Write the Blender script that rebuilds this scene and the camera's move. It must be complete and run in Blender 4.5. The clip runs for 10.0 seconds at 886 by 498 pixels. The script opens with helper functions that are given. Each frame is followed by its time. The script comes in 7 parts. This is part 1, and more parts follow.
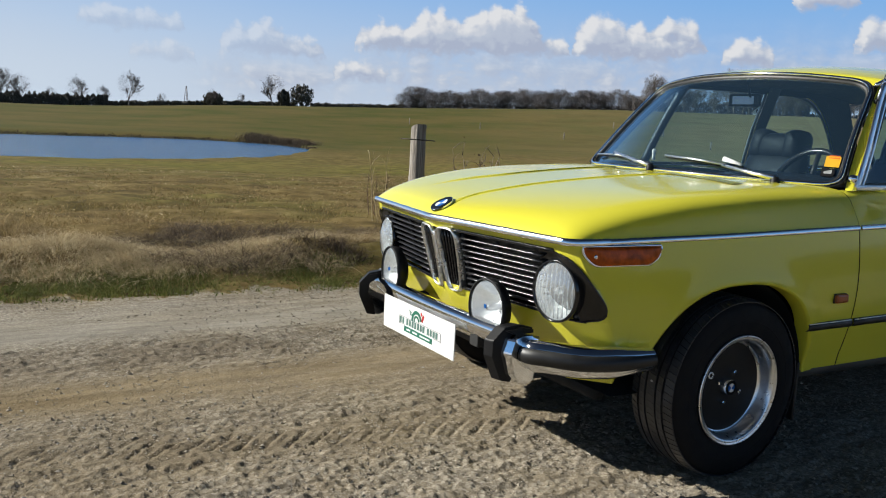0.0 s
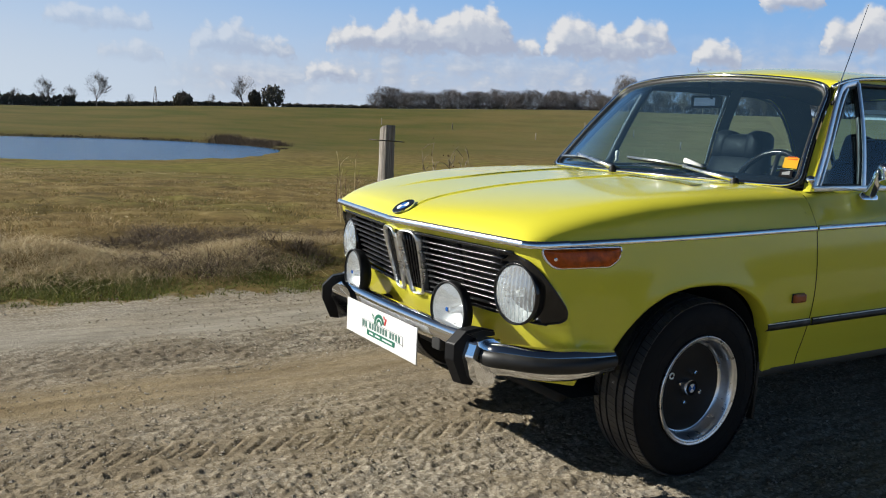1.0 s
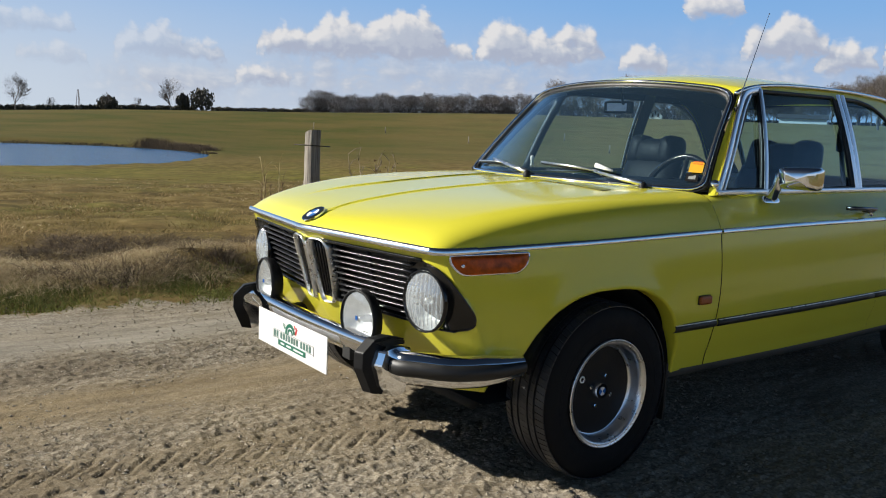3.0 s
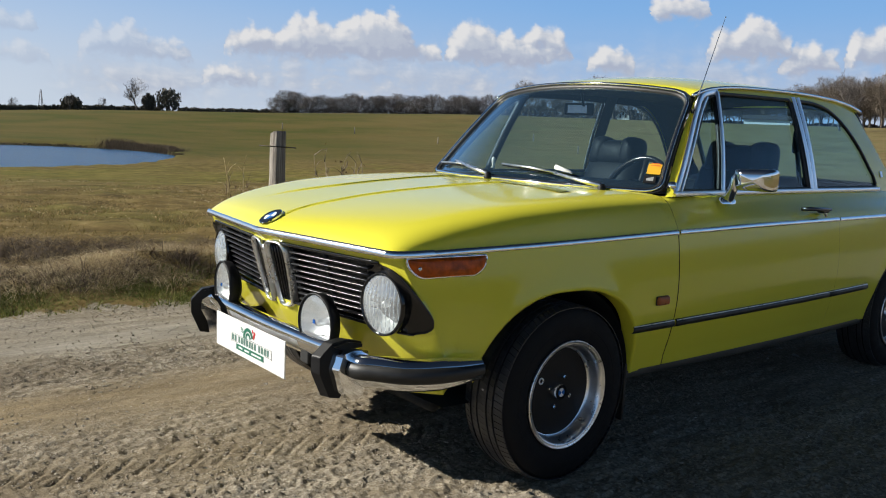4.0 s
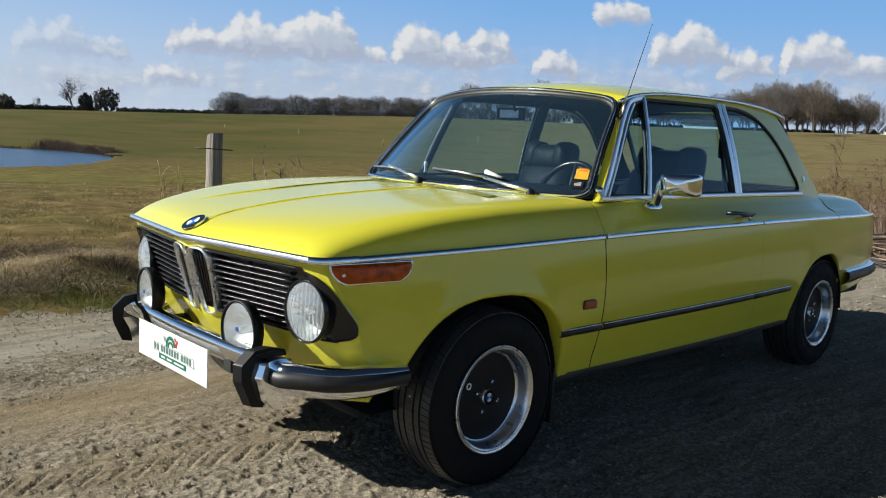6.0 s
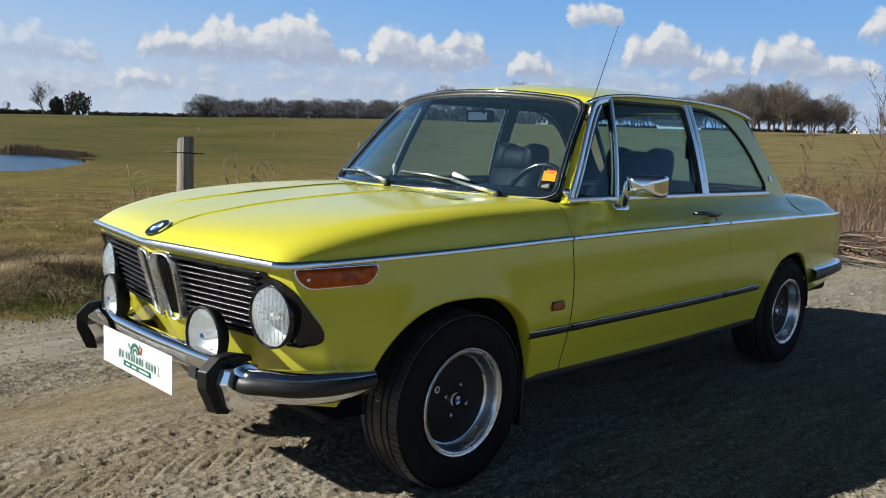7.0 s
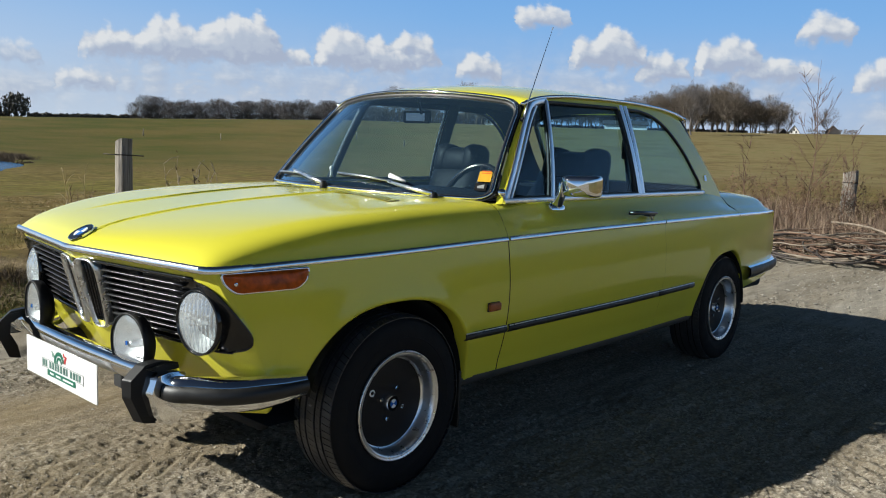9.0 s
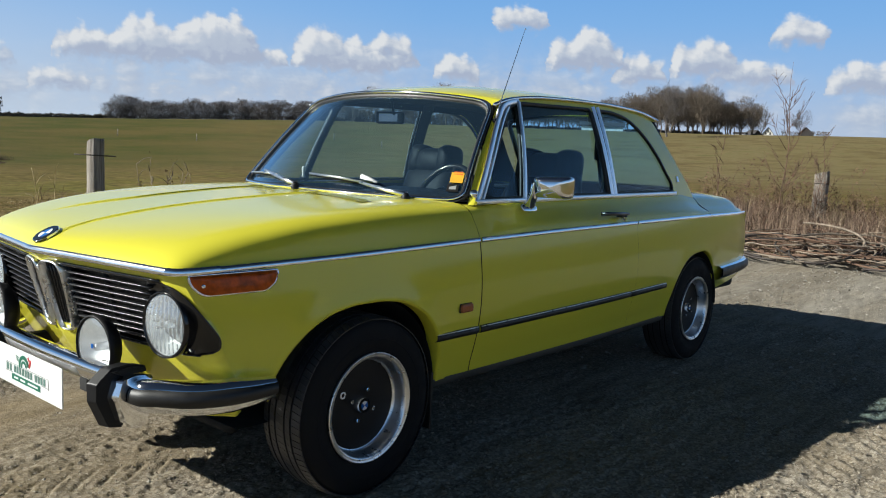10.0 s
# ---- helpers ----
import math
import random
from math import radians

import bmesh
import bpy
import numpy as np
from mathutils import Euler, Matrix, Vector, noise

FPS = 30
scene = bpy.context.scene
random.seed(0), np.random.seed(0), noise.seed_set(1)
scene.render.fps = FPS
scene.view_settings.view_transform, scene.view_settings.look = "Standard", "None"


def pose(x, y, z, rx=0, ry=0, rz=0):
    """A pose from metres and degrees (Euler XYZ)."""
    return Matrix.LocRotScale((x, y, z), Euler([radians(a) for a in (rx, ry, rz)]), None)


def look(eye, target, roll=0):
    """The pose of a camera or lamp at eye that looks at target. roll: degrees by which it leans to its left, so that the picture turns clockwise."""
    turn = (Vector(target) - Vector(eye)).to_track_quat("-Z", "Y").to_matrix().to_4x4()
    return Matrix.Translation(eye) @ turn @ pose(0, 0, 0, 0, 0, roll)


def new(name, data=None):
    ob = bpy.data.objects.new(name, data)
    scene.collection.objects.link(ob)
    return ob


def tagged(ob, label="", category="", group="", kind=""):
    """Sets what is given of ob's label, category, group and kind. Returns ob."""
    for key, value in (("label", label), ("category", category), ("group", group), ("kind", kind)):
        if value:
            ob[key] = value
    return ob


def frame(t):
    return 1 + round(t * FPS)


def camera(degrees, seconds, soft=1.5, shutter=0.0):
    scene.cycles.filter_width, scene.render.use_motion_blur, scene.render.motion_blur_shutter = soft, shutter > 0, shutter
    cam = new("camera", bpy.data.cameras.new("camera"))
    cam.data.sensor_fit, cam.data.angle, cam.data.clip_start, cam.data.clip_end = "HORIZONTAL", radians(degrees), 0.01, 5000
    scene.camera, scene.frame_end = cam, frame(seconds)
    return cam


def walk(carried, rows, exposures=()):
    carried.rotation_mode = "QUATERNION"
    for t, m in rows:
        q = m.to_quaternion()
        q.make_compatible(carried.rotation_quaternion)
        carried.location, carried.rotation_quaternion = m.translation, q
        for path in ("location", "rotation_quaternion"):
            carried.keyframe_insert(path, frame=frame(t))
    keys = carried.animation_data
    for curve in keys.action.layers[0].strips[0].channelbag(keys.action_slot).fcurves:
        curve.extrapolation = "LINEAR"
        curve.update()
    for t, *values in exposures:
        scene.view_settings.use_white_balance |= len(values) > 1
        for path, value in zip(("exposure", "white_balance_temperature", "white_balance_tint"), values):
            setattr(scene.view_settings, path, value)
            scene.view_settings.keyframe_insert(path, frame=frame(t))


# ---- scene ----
cam = camera(57.0, 10.0, 1.05)
PATH = [
    (0, (2.394, -2.052, 1.049), (0.692, -1.045, 0.751), 2.8),
    (0.5, (2.397, -2.035, 1.054), (0.71, -1.001, 0.757), 2.8),
    (1, (2.402, -2.014, 1.057), (0.734, -0.951, 0.763), 2.7),
    (1.5, (2.409, -1.996, 1.06), (0.761, -0.901, 0.773), 2.8),
    (2, (2.416, -1.976, 1.067), (0.789, -0.848, 0.785), 2.6),
    (2.5, (2.419, -1.955, 1.066), (0.816, -0.792, 0.786), 2.6),
    (4, (2.441, -1.903, 1.074), (0.906, -0.651, 0.801), 2.6),
    (4.5, (2.446, -1.886, 1.075), (0.934, -0.605, 0.803), 2.7),
    (5, (2.453, -1.871, 1.077), (0.962, -0.566, 0.805), 2.8),
    (5.5, (2.459, -1.859, 1.081), (0.989, -0.529, 0.814), 2.9),
    (7, (2.486, -1.821, 1.089), (1.074, -0.428, 0.835), 2.5),
    (7.5, (2.491, -1.805, 1.09), (1.1, -0.39, 0.837), 2.3),
    (8, (2.499, -1.792, 1.091), (1.13, -0.356, 0.839), 2.3),
    (8.5, (2.505, -1.78, 1.091), (1.156, -0.324, 0.84), 2.2),
    (9, (2.513, -1.77, 1.092), (1.186, -0.294, 0.845), 2.3),
    (9.5, (2.519, -1.759, 1.094), (1.214, -0.264, 0.85), 2.4),
    (10, (2.524, -1.75, 1.093), (1.237, -0.238, 0.85), 2.4),
]
walk(cam, [(t, look(eye, target, roll)) for t, eye, target, roll in PATH],
     [(0, 0.78, 6430, 10), (1.2, 0.78, 6500, 10), (2.5, 0.78, 6620, 11), (4.5, 0.78, 6540, 10), (5.5, 0.78, 6440, 9), (10, 0.78, 6330, 8)])

# ---- light ----
SUN_TO = Vector((-1.07, -1.4, 1.0)).normalized()
world = bpy.data.worlds.new("world")
scene.world = world
world.use_nodes = True
wn = world.node_tree.nodes
wl = world.node_tree.links
sky = wn.new("ShaderNodeTexSky")
sky.sky_type = "NISHITA"
sky.sun_disc = False
sky.sun_elevation = math.asin(SUN_TO.z)
sky.sun_rotation = math.atan2(SUN_TO.x, SUN_TO.y)
sky.air_density, sky.dust_density, sky.ozone_density = 1.0, 0.4, 2.5
wn["Background"].inputs["Strength"].default_value = 0.009
wl.new(sky.outputs["Color"], wn["Background"].inputs["Color"])
sun = new("sun", bpy.data.lights.new("sun", "SUN"))
sun.data.energy, sun.data.angle, sun.data.color = 5.0, radians(0.55), (0.985, 0.962, 0.882)
sun.matrix_world = look(SUN_TO * 50, (0, 0, 0))
scene.view_settings.exposure = 0.78

# ---- materials ----
class Mat:
    """A node material with short ways to add nodes."""

    def __init__(self, name, **values):
        self.m = bpy.data.materials.new(name)
        self.m.use_nodes = True
        self.n, self.l = self.m.node_tree.nodes, self.m.node_tree.links
        self.b = self.n["Principled BSDF"]
        for key, value in values.items():
            self.set(key, value)

    def set(self, key, value):
        names = {"color": "Base Color", "rough": "Roughness", "metal": "Metallic", "coat": "Coat Weight", "coat_rough": "Coat Roughness",
                 "ior": "IOR", "trans": "Transmission Weight", "spec": "Specular IOR Level", "alpha": "Alpha", "sheen": "Sheen Weight"}
        socket = self.b.inputs[names[key]]
        if hasattr(value, "is_linked"):
            self.l.new(value, socket)
        else:
            socket.default_value = (*value, 1) if isinstance(value, tuple) and len(value) == 3 else value

    def node(self, kind, **props):
        nd = self.n.new(kind)
        for key, value in props.items():
            if key in nd.inputs.keys():
                if hasattr(value, "is_linked"):
                    self.l.new(value, nd.inputs[key])
                else:
                    nd.inputs[key].default_value = value
        return nd

    def where(self):
        return self.node("ShaderNodeTexCoord").outputs["Object"]

    def noise(self, scale, detail=4.0, rough=0.55, vec=None, out="Fac"):
        nd = self.node("ShaderNodeTexNoise", Scale=scale, Detail=detail, Roughness=rough)
        self.l.new(vec if vec is not None else self.where(), nd.inputs["Vector"])
        return nd.outputs[out]

    def voronoi(self, scale, out="Distance", vec=None):
        nd = self.node("ShaderNodeTexVoronoi", Scale=scale)
        self.l.new(vec if vec is not None else self.where(), nd.inputs["Vector"])
        return nd.outputs[out]

    def ramp(self, fac, *stops):
        nd = self.n.new("ShaderNodeValToRGB")
        cr = nd.color_ramp
        while len(cr.elements) < len(stops):
            cr.elements.new(0.5)
        for e, (p, c) in zip(cr.elements, stops):
            e.position = p
            e.color = (*c, 1) if isinstance(c, tuple) else (c, c, c, 1)
        self.l.new(fac, nd.inputs["Fac"])
        return nd.outputs["Color"]

    def mix(self, fac, a, b, how="MIX"):
        nd = self.n.new("ShaderNodeMix")
        nd.data_type, nd.blend_type = "RGBA", how
        for key, value in ((0, fac), (6, a), (7, b)):
            if hasattr(value, "is_linked"):
                self.l.new(value, nd.inputs[key])
            else:
                nd.inputs[key].default_value = (*value, 1) if isinstance(value, tuple) else value
        return nd.outputs[2]

    def math(self, op, a, b=0.0):
        nd = self.n.new("ShaderNodeMath")
        nd.operation = op
        for i, value in enumerate((a, b)):
            if hasattr(value, "is_linked"):
                self.l.new(value, nd.inputs[i])
            else:
                nd.inputs[i].default_value = value
        return nd.outputs[0]

    def attr(self, name, out="Fac"):
        nd = self.n.new("ShaderNodeAttribute")
        nd.attribute_name = name
        return nd.outputs[out]

    def bump(self, height, strength, distance):
        nd = self.node("ShaderNodeBump", Strength=strength, Distance=distance, Height=height)
        self.l.new(nd.outputs["Normal"], self.b.inputs["Normal"])


DULL = 0.78


def paint_material():
    k = Mat("yellow_green_paint", rough=0.5, coat=1.0, coat_rough=0.04, spec=0.10)
    k.b.inputs["Coat IOR"].default_value = 1.46
    dust = k.noise(3.0, 6)
    fine = k.noise(60, 3)
    k.set("color", k.mix(k.math("MULTIPLY", dust, 0.16), (0.595, 0.548, 0.040), (0.54, 0.495, 0.075)))
    k.set("coat_rough", k.ramp(dust, (0.3, 0.08), (0.8, 0.16)))
    k.bump(fine, 0.02, 0.002)
    return k.m


def plain(name, color, rough=0.5, metal=0.0, vary=0.15, scale=20.0, bump=0.0, **more):
    k = Mat(name, rough=rough, metal=metal, **more)
    nz = k.noise(scale, 5)
    color = tuple(c * (DULL if metal < 0.5 else 1.0) for c in color)
    dark = tuple(c * (1 - vary) for c in color)
    light = tuple(min(1, c * (1 + vary)) for c in color)
    k.set("color", k.ramp(nz, (0.3, dark), (0.7, light)))
    k.set("rough", k.ramp(nz, (0.3, max(0.0, rough * 0.85)), (0.7, min(1, rough * 1.15))))
    if bump:
        k.bump(nz, bump, 0.004)
    return k.m


PAINT = paint_material()
CHROME = plain("chrome", (0.82, 0.83, 0.85), 0.06, 1.0, 0.05, 8)
TRIM = plain("bright_trim_chrome", (0.88, 0.89, 0.91), 0.18, 1.0, 0.04, 10)
WINDOW_TRIM = plain("satin_window_trim", (0.92, 0.93, 0.96), 0.34, 1.0, 0.04, 10)
STEEL = plain("brushed_aluminium", (0.74, 0.75, 0.77), 0.30, 1.0, 0.1, 40)
BLACK = plain("black_plastic", (0.008, 0.008, 0.009), 0.5, 0, 0.3, 30, spec=0.25)
GLOSS_BLACK = plain("gloss_black", (0.010, 0.010, 0.011), 0.12, 0, 0.2, 20)
RUBBER = plain("tyre_rubber", (0.008, 0.008, 0.009), 0.75, 0, 0.35, 25, 0.15, spec=0.18)
# Same rubber made paler, with the sky's light on the tread put into its colour.
LIT_TREAD = plain("lit_tyre_tread", (0.040, 0.040, 0.043), 0.40, 0, 0.35, 25, 0.1)
SEAL = plain("black_rubber_seal", (0.010, 0.010, 0.010), 0.5, 0, 0.2, 25)
LEATHER = plain("black_vinyl", (0.008, 0.008, 0.0095), 0.5, 0, 0.3, 60, 0.1, spec=0.06)
WHITE = plain("white_plate", (0.80, 0.80, 0.79), 0.35, 0, 0.03, 10)
GREEN = plain("green_print", (0.01, 0.14, 0.09), 0.4)
RED = plain("red_print", (0.55, 0.03, 0.03), 0.4)
GREY = plain("grey_print", (0.35, 0.36, 0.36), 0.4)
BLUE = plain("blue_enamel", (0.02, 0.12, 0.42), 0.2)
AMBER = plain("amber_lens", (0.50, 0.085, 0.002), 0.35, 0, 0.45, 40, 0.3, coat=0.2, spec=0.2)
MARKER = plain("amber_marker", (0.36, 0.08, 0.012), 0.3, 0, 0.3, 60)
YELLOW_PAPER = plain("yellow_sticker", (0.75, 0.40, 0.01), 0.6, 0, 0.08, 30)
ORANGE_PAPER = plain("orange_print", (0.70, 0.12, 0.01), 0.6, 0, 0.08, 30)
UNDER = plain("dark_underbody", (0.012, 0.012, 0.012), 0.8, 0, 0.3, 10)


def wood_material():
    k = Mat("weathered_grey_wood", rough=0.85)
    tc = k.where()
    mp = k.n.new("ShaderNodeMapping")
    mp.inputs["Scale"].default_value = (60, 60, 2.5)
    k.l.new(tc, mp.inputs["Vector"])
    g = k.noise(1.0, 8, 0.65, mp.outputs["Vector"])
    big = k.noise(7, 3)
    c = k.ramp(g, (0.35, (0.060, 0.050, 0.042)), (0.65, (0.34, 0.31, 0.275)))
    k.set("color", k.mix(k.math("MULTIPLY", big, 0.45), c, (0.24, 0.20, 0.155)))
    k.bump(g, 0.7, 0.01)
    return k.m


WOOD = wood_material()
BARK = plain("bare_twig_bark", (0.135, 0.118, 0.112), 0.9, 0, 0.35, 6)
TWIG = plain("brown_twigs", (0.155, 0.090, 0.058), 0.85, 0, 0.4, 12)
SLAT = plain("satin_dark_metal", (0.10, 0.10, 0.105), 0.36, 1.0, 0.2, 40)
VINE = plain("dry_branches", (0.25, 0.20, 0.15), 0.8, 0, 0.5, 9, 0.3)
WIRE = plain("rusty_wire", (0.06, 0.05, 0.045), 0.7, 0.5)
EVERGREEN = plain("dark_evergreen", (0.105, 0.098, 0.080), 0.9, 0, 0.4, 3)
WALLWHITE = plain("white_render", (0.78, 0.76, 0.72), 0.8, 0, 0.08, 1)
ROOFDARK = plain("dark_roof", (0.05, 0.045, 0.045), 0.8, 0, 0.2, 2)


def ground_material():
    k = Mat("gravel_and_grass_ground", rough=0.95, spec=0.08)
    v = k.where()
    # gravel: fine stones in silt, with lengthwise bands of pale track, tan silt and dark crumbs
    g1 = k.voronoi(105, "Color", v)
    gd = k.voronoi(105, "Distance", v)
    g2 = k.noise(240, 4, 0.65, v)
    silt = k.noise(2.2, 7, 0.65, v)
    grey = k.ramp(g1, (0.05, (0.165, 0.142, 0.112)), (0.5, (0.285, 0.250, 0.200)), (0.95, (0.47, 0.43, 0.365)))
    tan = k.ramp(g2, (0.25, (0.175, 0.130, 0.072)), (0.75, (0.345, 0.270, 0.162)))
    pale = k.ramp(g2, (0.2, (0.26, 0.237, 0.196)), (0.8, (0.43, 0.40, 0.345)))
    mp = k.n.new("ShaderNodeMapping")
    mp.inputs["Scale"].default_value = (3.0, 0.35, 1)
    k.l.new(v, mp.inputs["Vector"])
    lanes = k.noise(0.9, 6, 0.62, mp.outputs["Vector"])
    road = k.mix(k.ramp(silt, (0.40, 0.0), (0.60, 0.8)), grey, k.mix(0.45, grey, tan))
    road = k.mix(k.math("MULTIPLY", k.attr("tan"), k.ramp(lanes, (0.30, 0.35), (0.55, 1.0))), road, tan)
    road = k.mix(k.math("MULTIPLY", k.attr("pale"), k.ramp(lanes, (0.32, 0.3), (0.58, 0.95))), road, pale)
    mp2 = k.n.new("ShaderNodeMapping")
    mp2.inputs["Scale"].default_value = (9.0, 1.1, 1)
    k.l.new(v, mp2.inputs["Vector"])
    streak = k.noise(1.6, 7, 0.68, mp2.outputs["Vector"])
    road = k.mix(1.0, road, k.ramp(streak, (0.30, (0.66, 0.64, 0.61)), (0.50, (0.98, 0.97, 0.95)), (0.68, (1.22, 1.22, 1.20))), "MULTIPLY")
    # Two darker lanes, broken up by the silt noise.
    road = k.mix(k.math("MULTIPLY", k.attr("dark_lanes"), k.ramp(silt, (0.36, 0.0), (0.60, 0.6))), road, (0.11, 0.088, 0.066))
    # grass: dry straw, olive and moss in patches
    f1 = k.noise(0.30, 8, 0.66, v)
    f2 = k.noise(1.7, 9, 0.72, v)
    f3 = k.noise(40, 4, 0.7, v)
    field = k.ramp(f2, (0.30, (0.045, 0.033, 0.011)), (0.45, (0.145, 0.098, 0.032)), (0.58, (0.245, 0.176, 0.070)), (0.70, (0.35, 0.27, 0.125)))
    field = k.mix(k.ramp(f1, (0.49, 0.0), (0.64, 0.65)), field, k.ramp(f2, (0.33, (0.035, 0.040, 0.008)), (0.5, (0.105, 0.112, 0.016)), (0.64, (0.21, 0.20, 0.035))))
    far = k.mix(k.ramp(k.noise(0.06, 6, 0.6, v), (0.38, 0.0), (0.60, 1.0)), (0.076, 0.084, 0.012), (0.138, 0.108, 0.028))
    f4 = k.noise(0.16, 8, 0.68, v)
    far = k.mix(k.attr("tanfield"), far, k.ramp(f4, (0.34, (0.175, 0.128, 0.056)), (0.47, (0.225, 0.172, 0.077)), (0.56, (0.265, 0.212, 0.102)), (0.68, (0.185, 0.165, 0.060))))
    far = k.mix(k.ramp(f4, (0.30, 0.22), (0.50, 0.0)), far, (0.10, 0.072, 0.028))
    f5 = k.noise(0.9, 8, 0.72, v)
    far = k.mix(1.0, far, k.ramp(f5, (0.30, (0.91, 0.90, 0.88)), (0.5, (1.0, 1.0, 1.0)), (0.70, (1.07, 1.06, 1.04))), "MULTIPLY")
    field = k.mix(k.math("MULTIPLY", k.attr("moss"), k.ramp(k.noise(0.22, 6, 0.65, v), (0.36, 0.15), (0.60, 0.85))), field, k.ramp(f2, (0.33, (0.060, 0.062, 0.010)), (0.5, (0.150, 0.145, 0.018)), (0.66, (0.25, 0.215, 0.045))))
    field = k.mix(k.attr("far"), field, far)
    field = k.mix(k.math("MULTIPLY", f3, 0.35), field, (0.05, 0.04, 0.015))
    edge = k.math("ADD", k.attr("road"), k.math("MULTIPLY", k.math("SUBTRACT", k.noise(5, 6, 0.7, v), 0.5), 0.9))
    onroad = k.ramp(edge, (0.47, 0.0), (0.53, 1.0))
    k.set("color", k.mix(1.0, k.mix(onroad, field, road), (DULL, DULL, DULL), "MULTIPLY"))
    h = k.mix(onroad, f3, k.mix(0.5, k.mix(0.4, gd, k.voronoi(150, "Distance", v)), g2))
    k.bump(h, 0.55, 0.010)
    return k.m


GROUND = ground_material()


def water_material():
    # Sky mirrored by the waves is put into the blue base colour.
    k = Mat("pond_water", color=(0.055, 0.135, 0.27), rough=0.22, ior=1.33)
    mp = k.n.new("ShaderNodeMapping")
    mp.inputs["Scale"].default_value = (1.2, 0.5, 1)
    k.l.new(k.where(), mp.inputs["Vector"])
    k.bump(k.noise(2.2, 5, 0.6, mp.outputs["Vector"]), 1.0, 1.2)
    return k.m


WATER = water_material()


def straw_material(name, a, b, c, leaf=0.0):
    """Blades of mixed colour; leaf is the share of light that shines through them."""
    k = Mat(name, rough=0.9)
    a, b, c = [tuple(q * DULL for q in t) for t in (a, b, c)]
    g = k.n.new("ShaderNodeNewGeometry")
    tone = k.ramp(g.outputs["Random Per Island"], (0.0, a), (0.5, b), (1.0, c))
    k.set("color", tone)
    if leaf:
        thin = k.n.new("ShaderNodeBsdfTranslucent")
        k.l.new(tone, thin.inputs["Color"])
        mx = k.n.new("ShaderNodeMixShader")
        mx.inputs[0].default_value = leaf
        k.l.new(k.b.outputs[0], mx.inputs[1])
        k.l.new(thin.outputs[0], mx.inputs[2])
        k.l.new(mx.outputs[0], k.n["Material Output"].inputs["Surface"])
    return k.m


STRAW = straw_material("dry_straw", (0.38, 0.285, 0.15), (0.60, 0.475, 0.275), (0.80, 0.68, 0.45), 0.4)
BROWNSTRAW = straw_material("brown_straw", (0.21, 0.143, 0.060), (0.37, 0.265, 0.12), (0.54, 0.41, 0.21), 0.4)
TURF = straw_material("short_turf", (0.09, 0.12, 0.02), (0.16, 0.18, 0.035), (0.28, 0.25, 0.08), 0.35)
PEBBLE = straw_material("gravel_stones", (0.19, 0.162, 0.128), (0.26, 0.23, 0.185), (0.42, 0.39, 0.34))

# ---- building helpers ----
def mesh_of(name, verts, faces, material, smooth=False):
    me = bpy.data.meshes.new(name)
    me.from_pydata([tuple(v) for v in verts], [], faces)
    me.materials.append(material)
    if smooth:
        me.polygons.foreach_set("use_smooth", [True] * len(me.polygons))
    me.update()
    return me


def part(name, me, parent, label=""):
    ob = new(name, me)
    ob.parent = parent
    return tagged(ob, label)


def pchip(xs, ys):
    """A smooth monotone curve through the points."""
    xs, ys = np.array(xs, float), np.array(ys, float)
    h = np.diff(xs)
    d = np.diff(ys) / h
    m = np.zeros(len(xs))
    m[0], m[-1] = d[0], d[-1]
    for i in range(1, len(xs) - 1):
        if d[i - 1] * d[i] > 0:
            w1, w2 = 2 * h[i] + h[i - 1], h[i] + 2 * h[i - 1]
            m[i] = (w1 + w2) / (w1 / d[i - 1] + w2 / d[i])

    def f(x):
        x = np.clip(x, xs[0], xs[-1])
        i = np.clip(np.searchsorted(xs, x) - 1, 0, len(h) - 1)
        t = (x - xs[i]) / h[i]
        return ((2 * t**3 - 3 * t**2 + 1) * ys[i] + (t**3 - 2 * t**2 + t) * h[i] * m[i]
                + (-2 * t**3 + 3 * t**2) * ys[i + 1] + (t**3 - t**2) * h[i] * m[i + 1])
    return f


# ---- ground ----
ORIGIN = (2.45, -1.9)
edge_x = pchip([-60, -12, -2, 0, 3, 6, 9, 11, 13, 16], [-4.5, -2.9, -2.5, -2.35, -2.1, -1.6, -0.6, 1.6, 6.0, 30.0])
ridge_el = pchip([60, 104, 112, 137, 145, 153, 163, 176, 200, 300], [1.75, 1.73, 1.64, 1.55, 1.32, 1.02, 0.70, 0.12, 0.0, 0.0])
dip = pchip([60, 100, 125, 145, 157, 162, 176, 200, 300], [0.3, 0.5, 0.8, 1.0, 1.40, 1.42, 1.42, 1.4, 0.3])


def road_side(x, y):
    """Metres inside the gravel (plus) or out on the grass (minus)."""
    # Grass past x 5.2 is unseen, added to darken the door's reflections.
    return np.minimum((x - edge_x(y)) * 0.85, 5.2 - x)


pond_near = pchip([150, 158.9, 159.3, 160.3, 162.4, 166, 178, 200], [74, 74, 69, 62, 56, 51, 48, 46])
pond_far = pchip([150, 158.9, 159.3, 160.3, 162.4, 168, 178, 200], [70, 70, 72, 77, 82, 86, 82, 78])


def step(a, b, v):
    k = np.clip((v - a) / (b - a), 0, 1)
    return k * k * (3 - 2 * k)


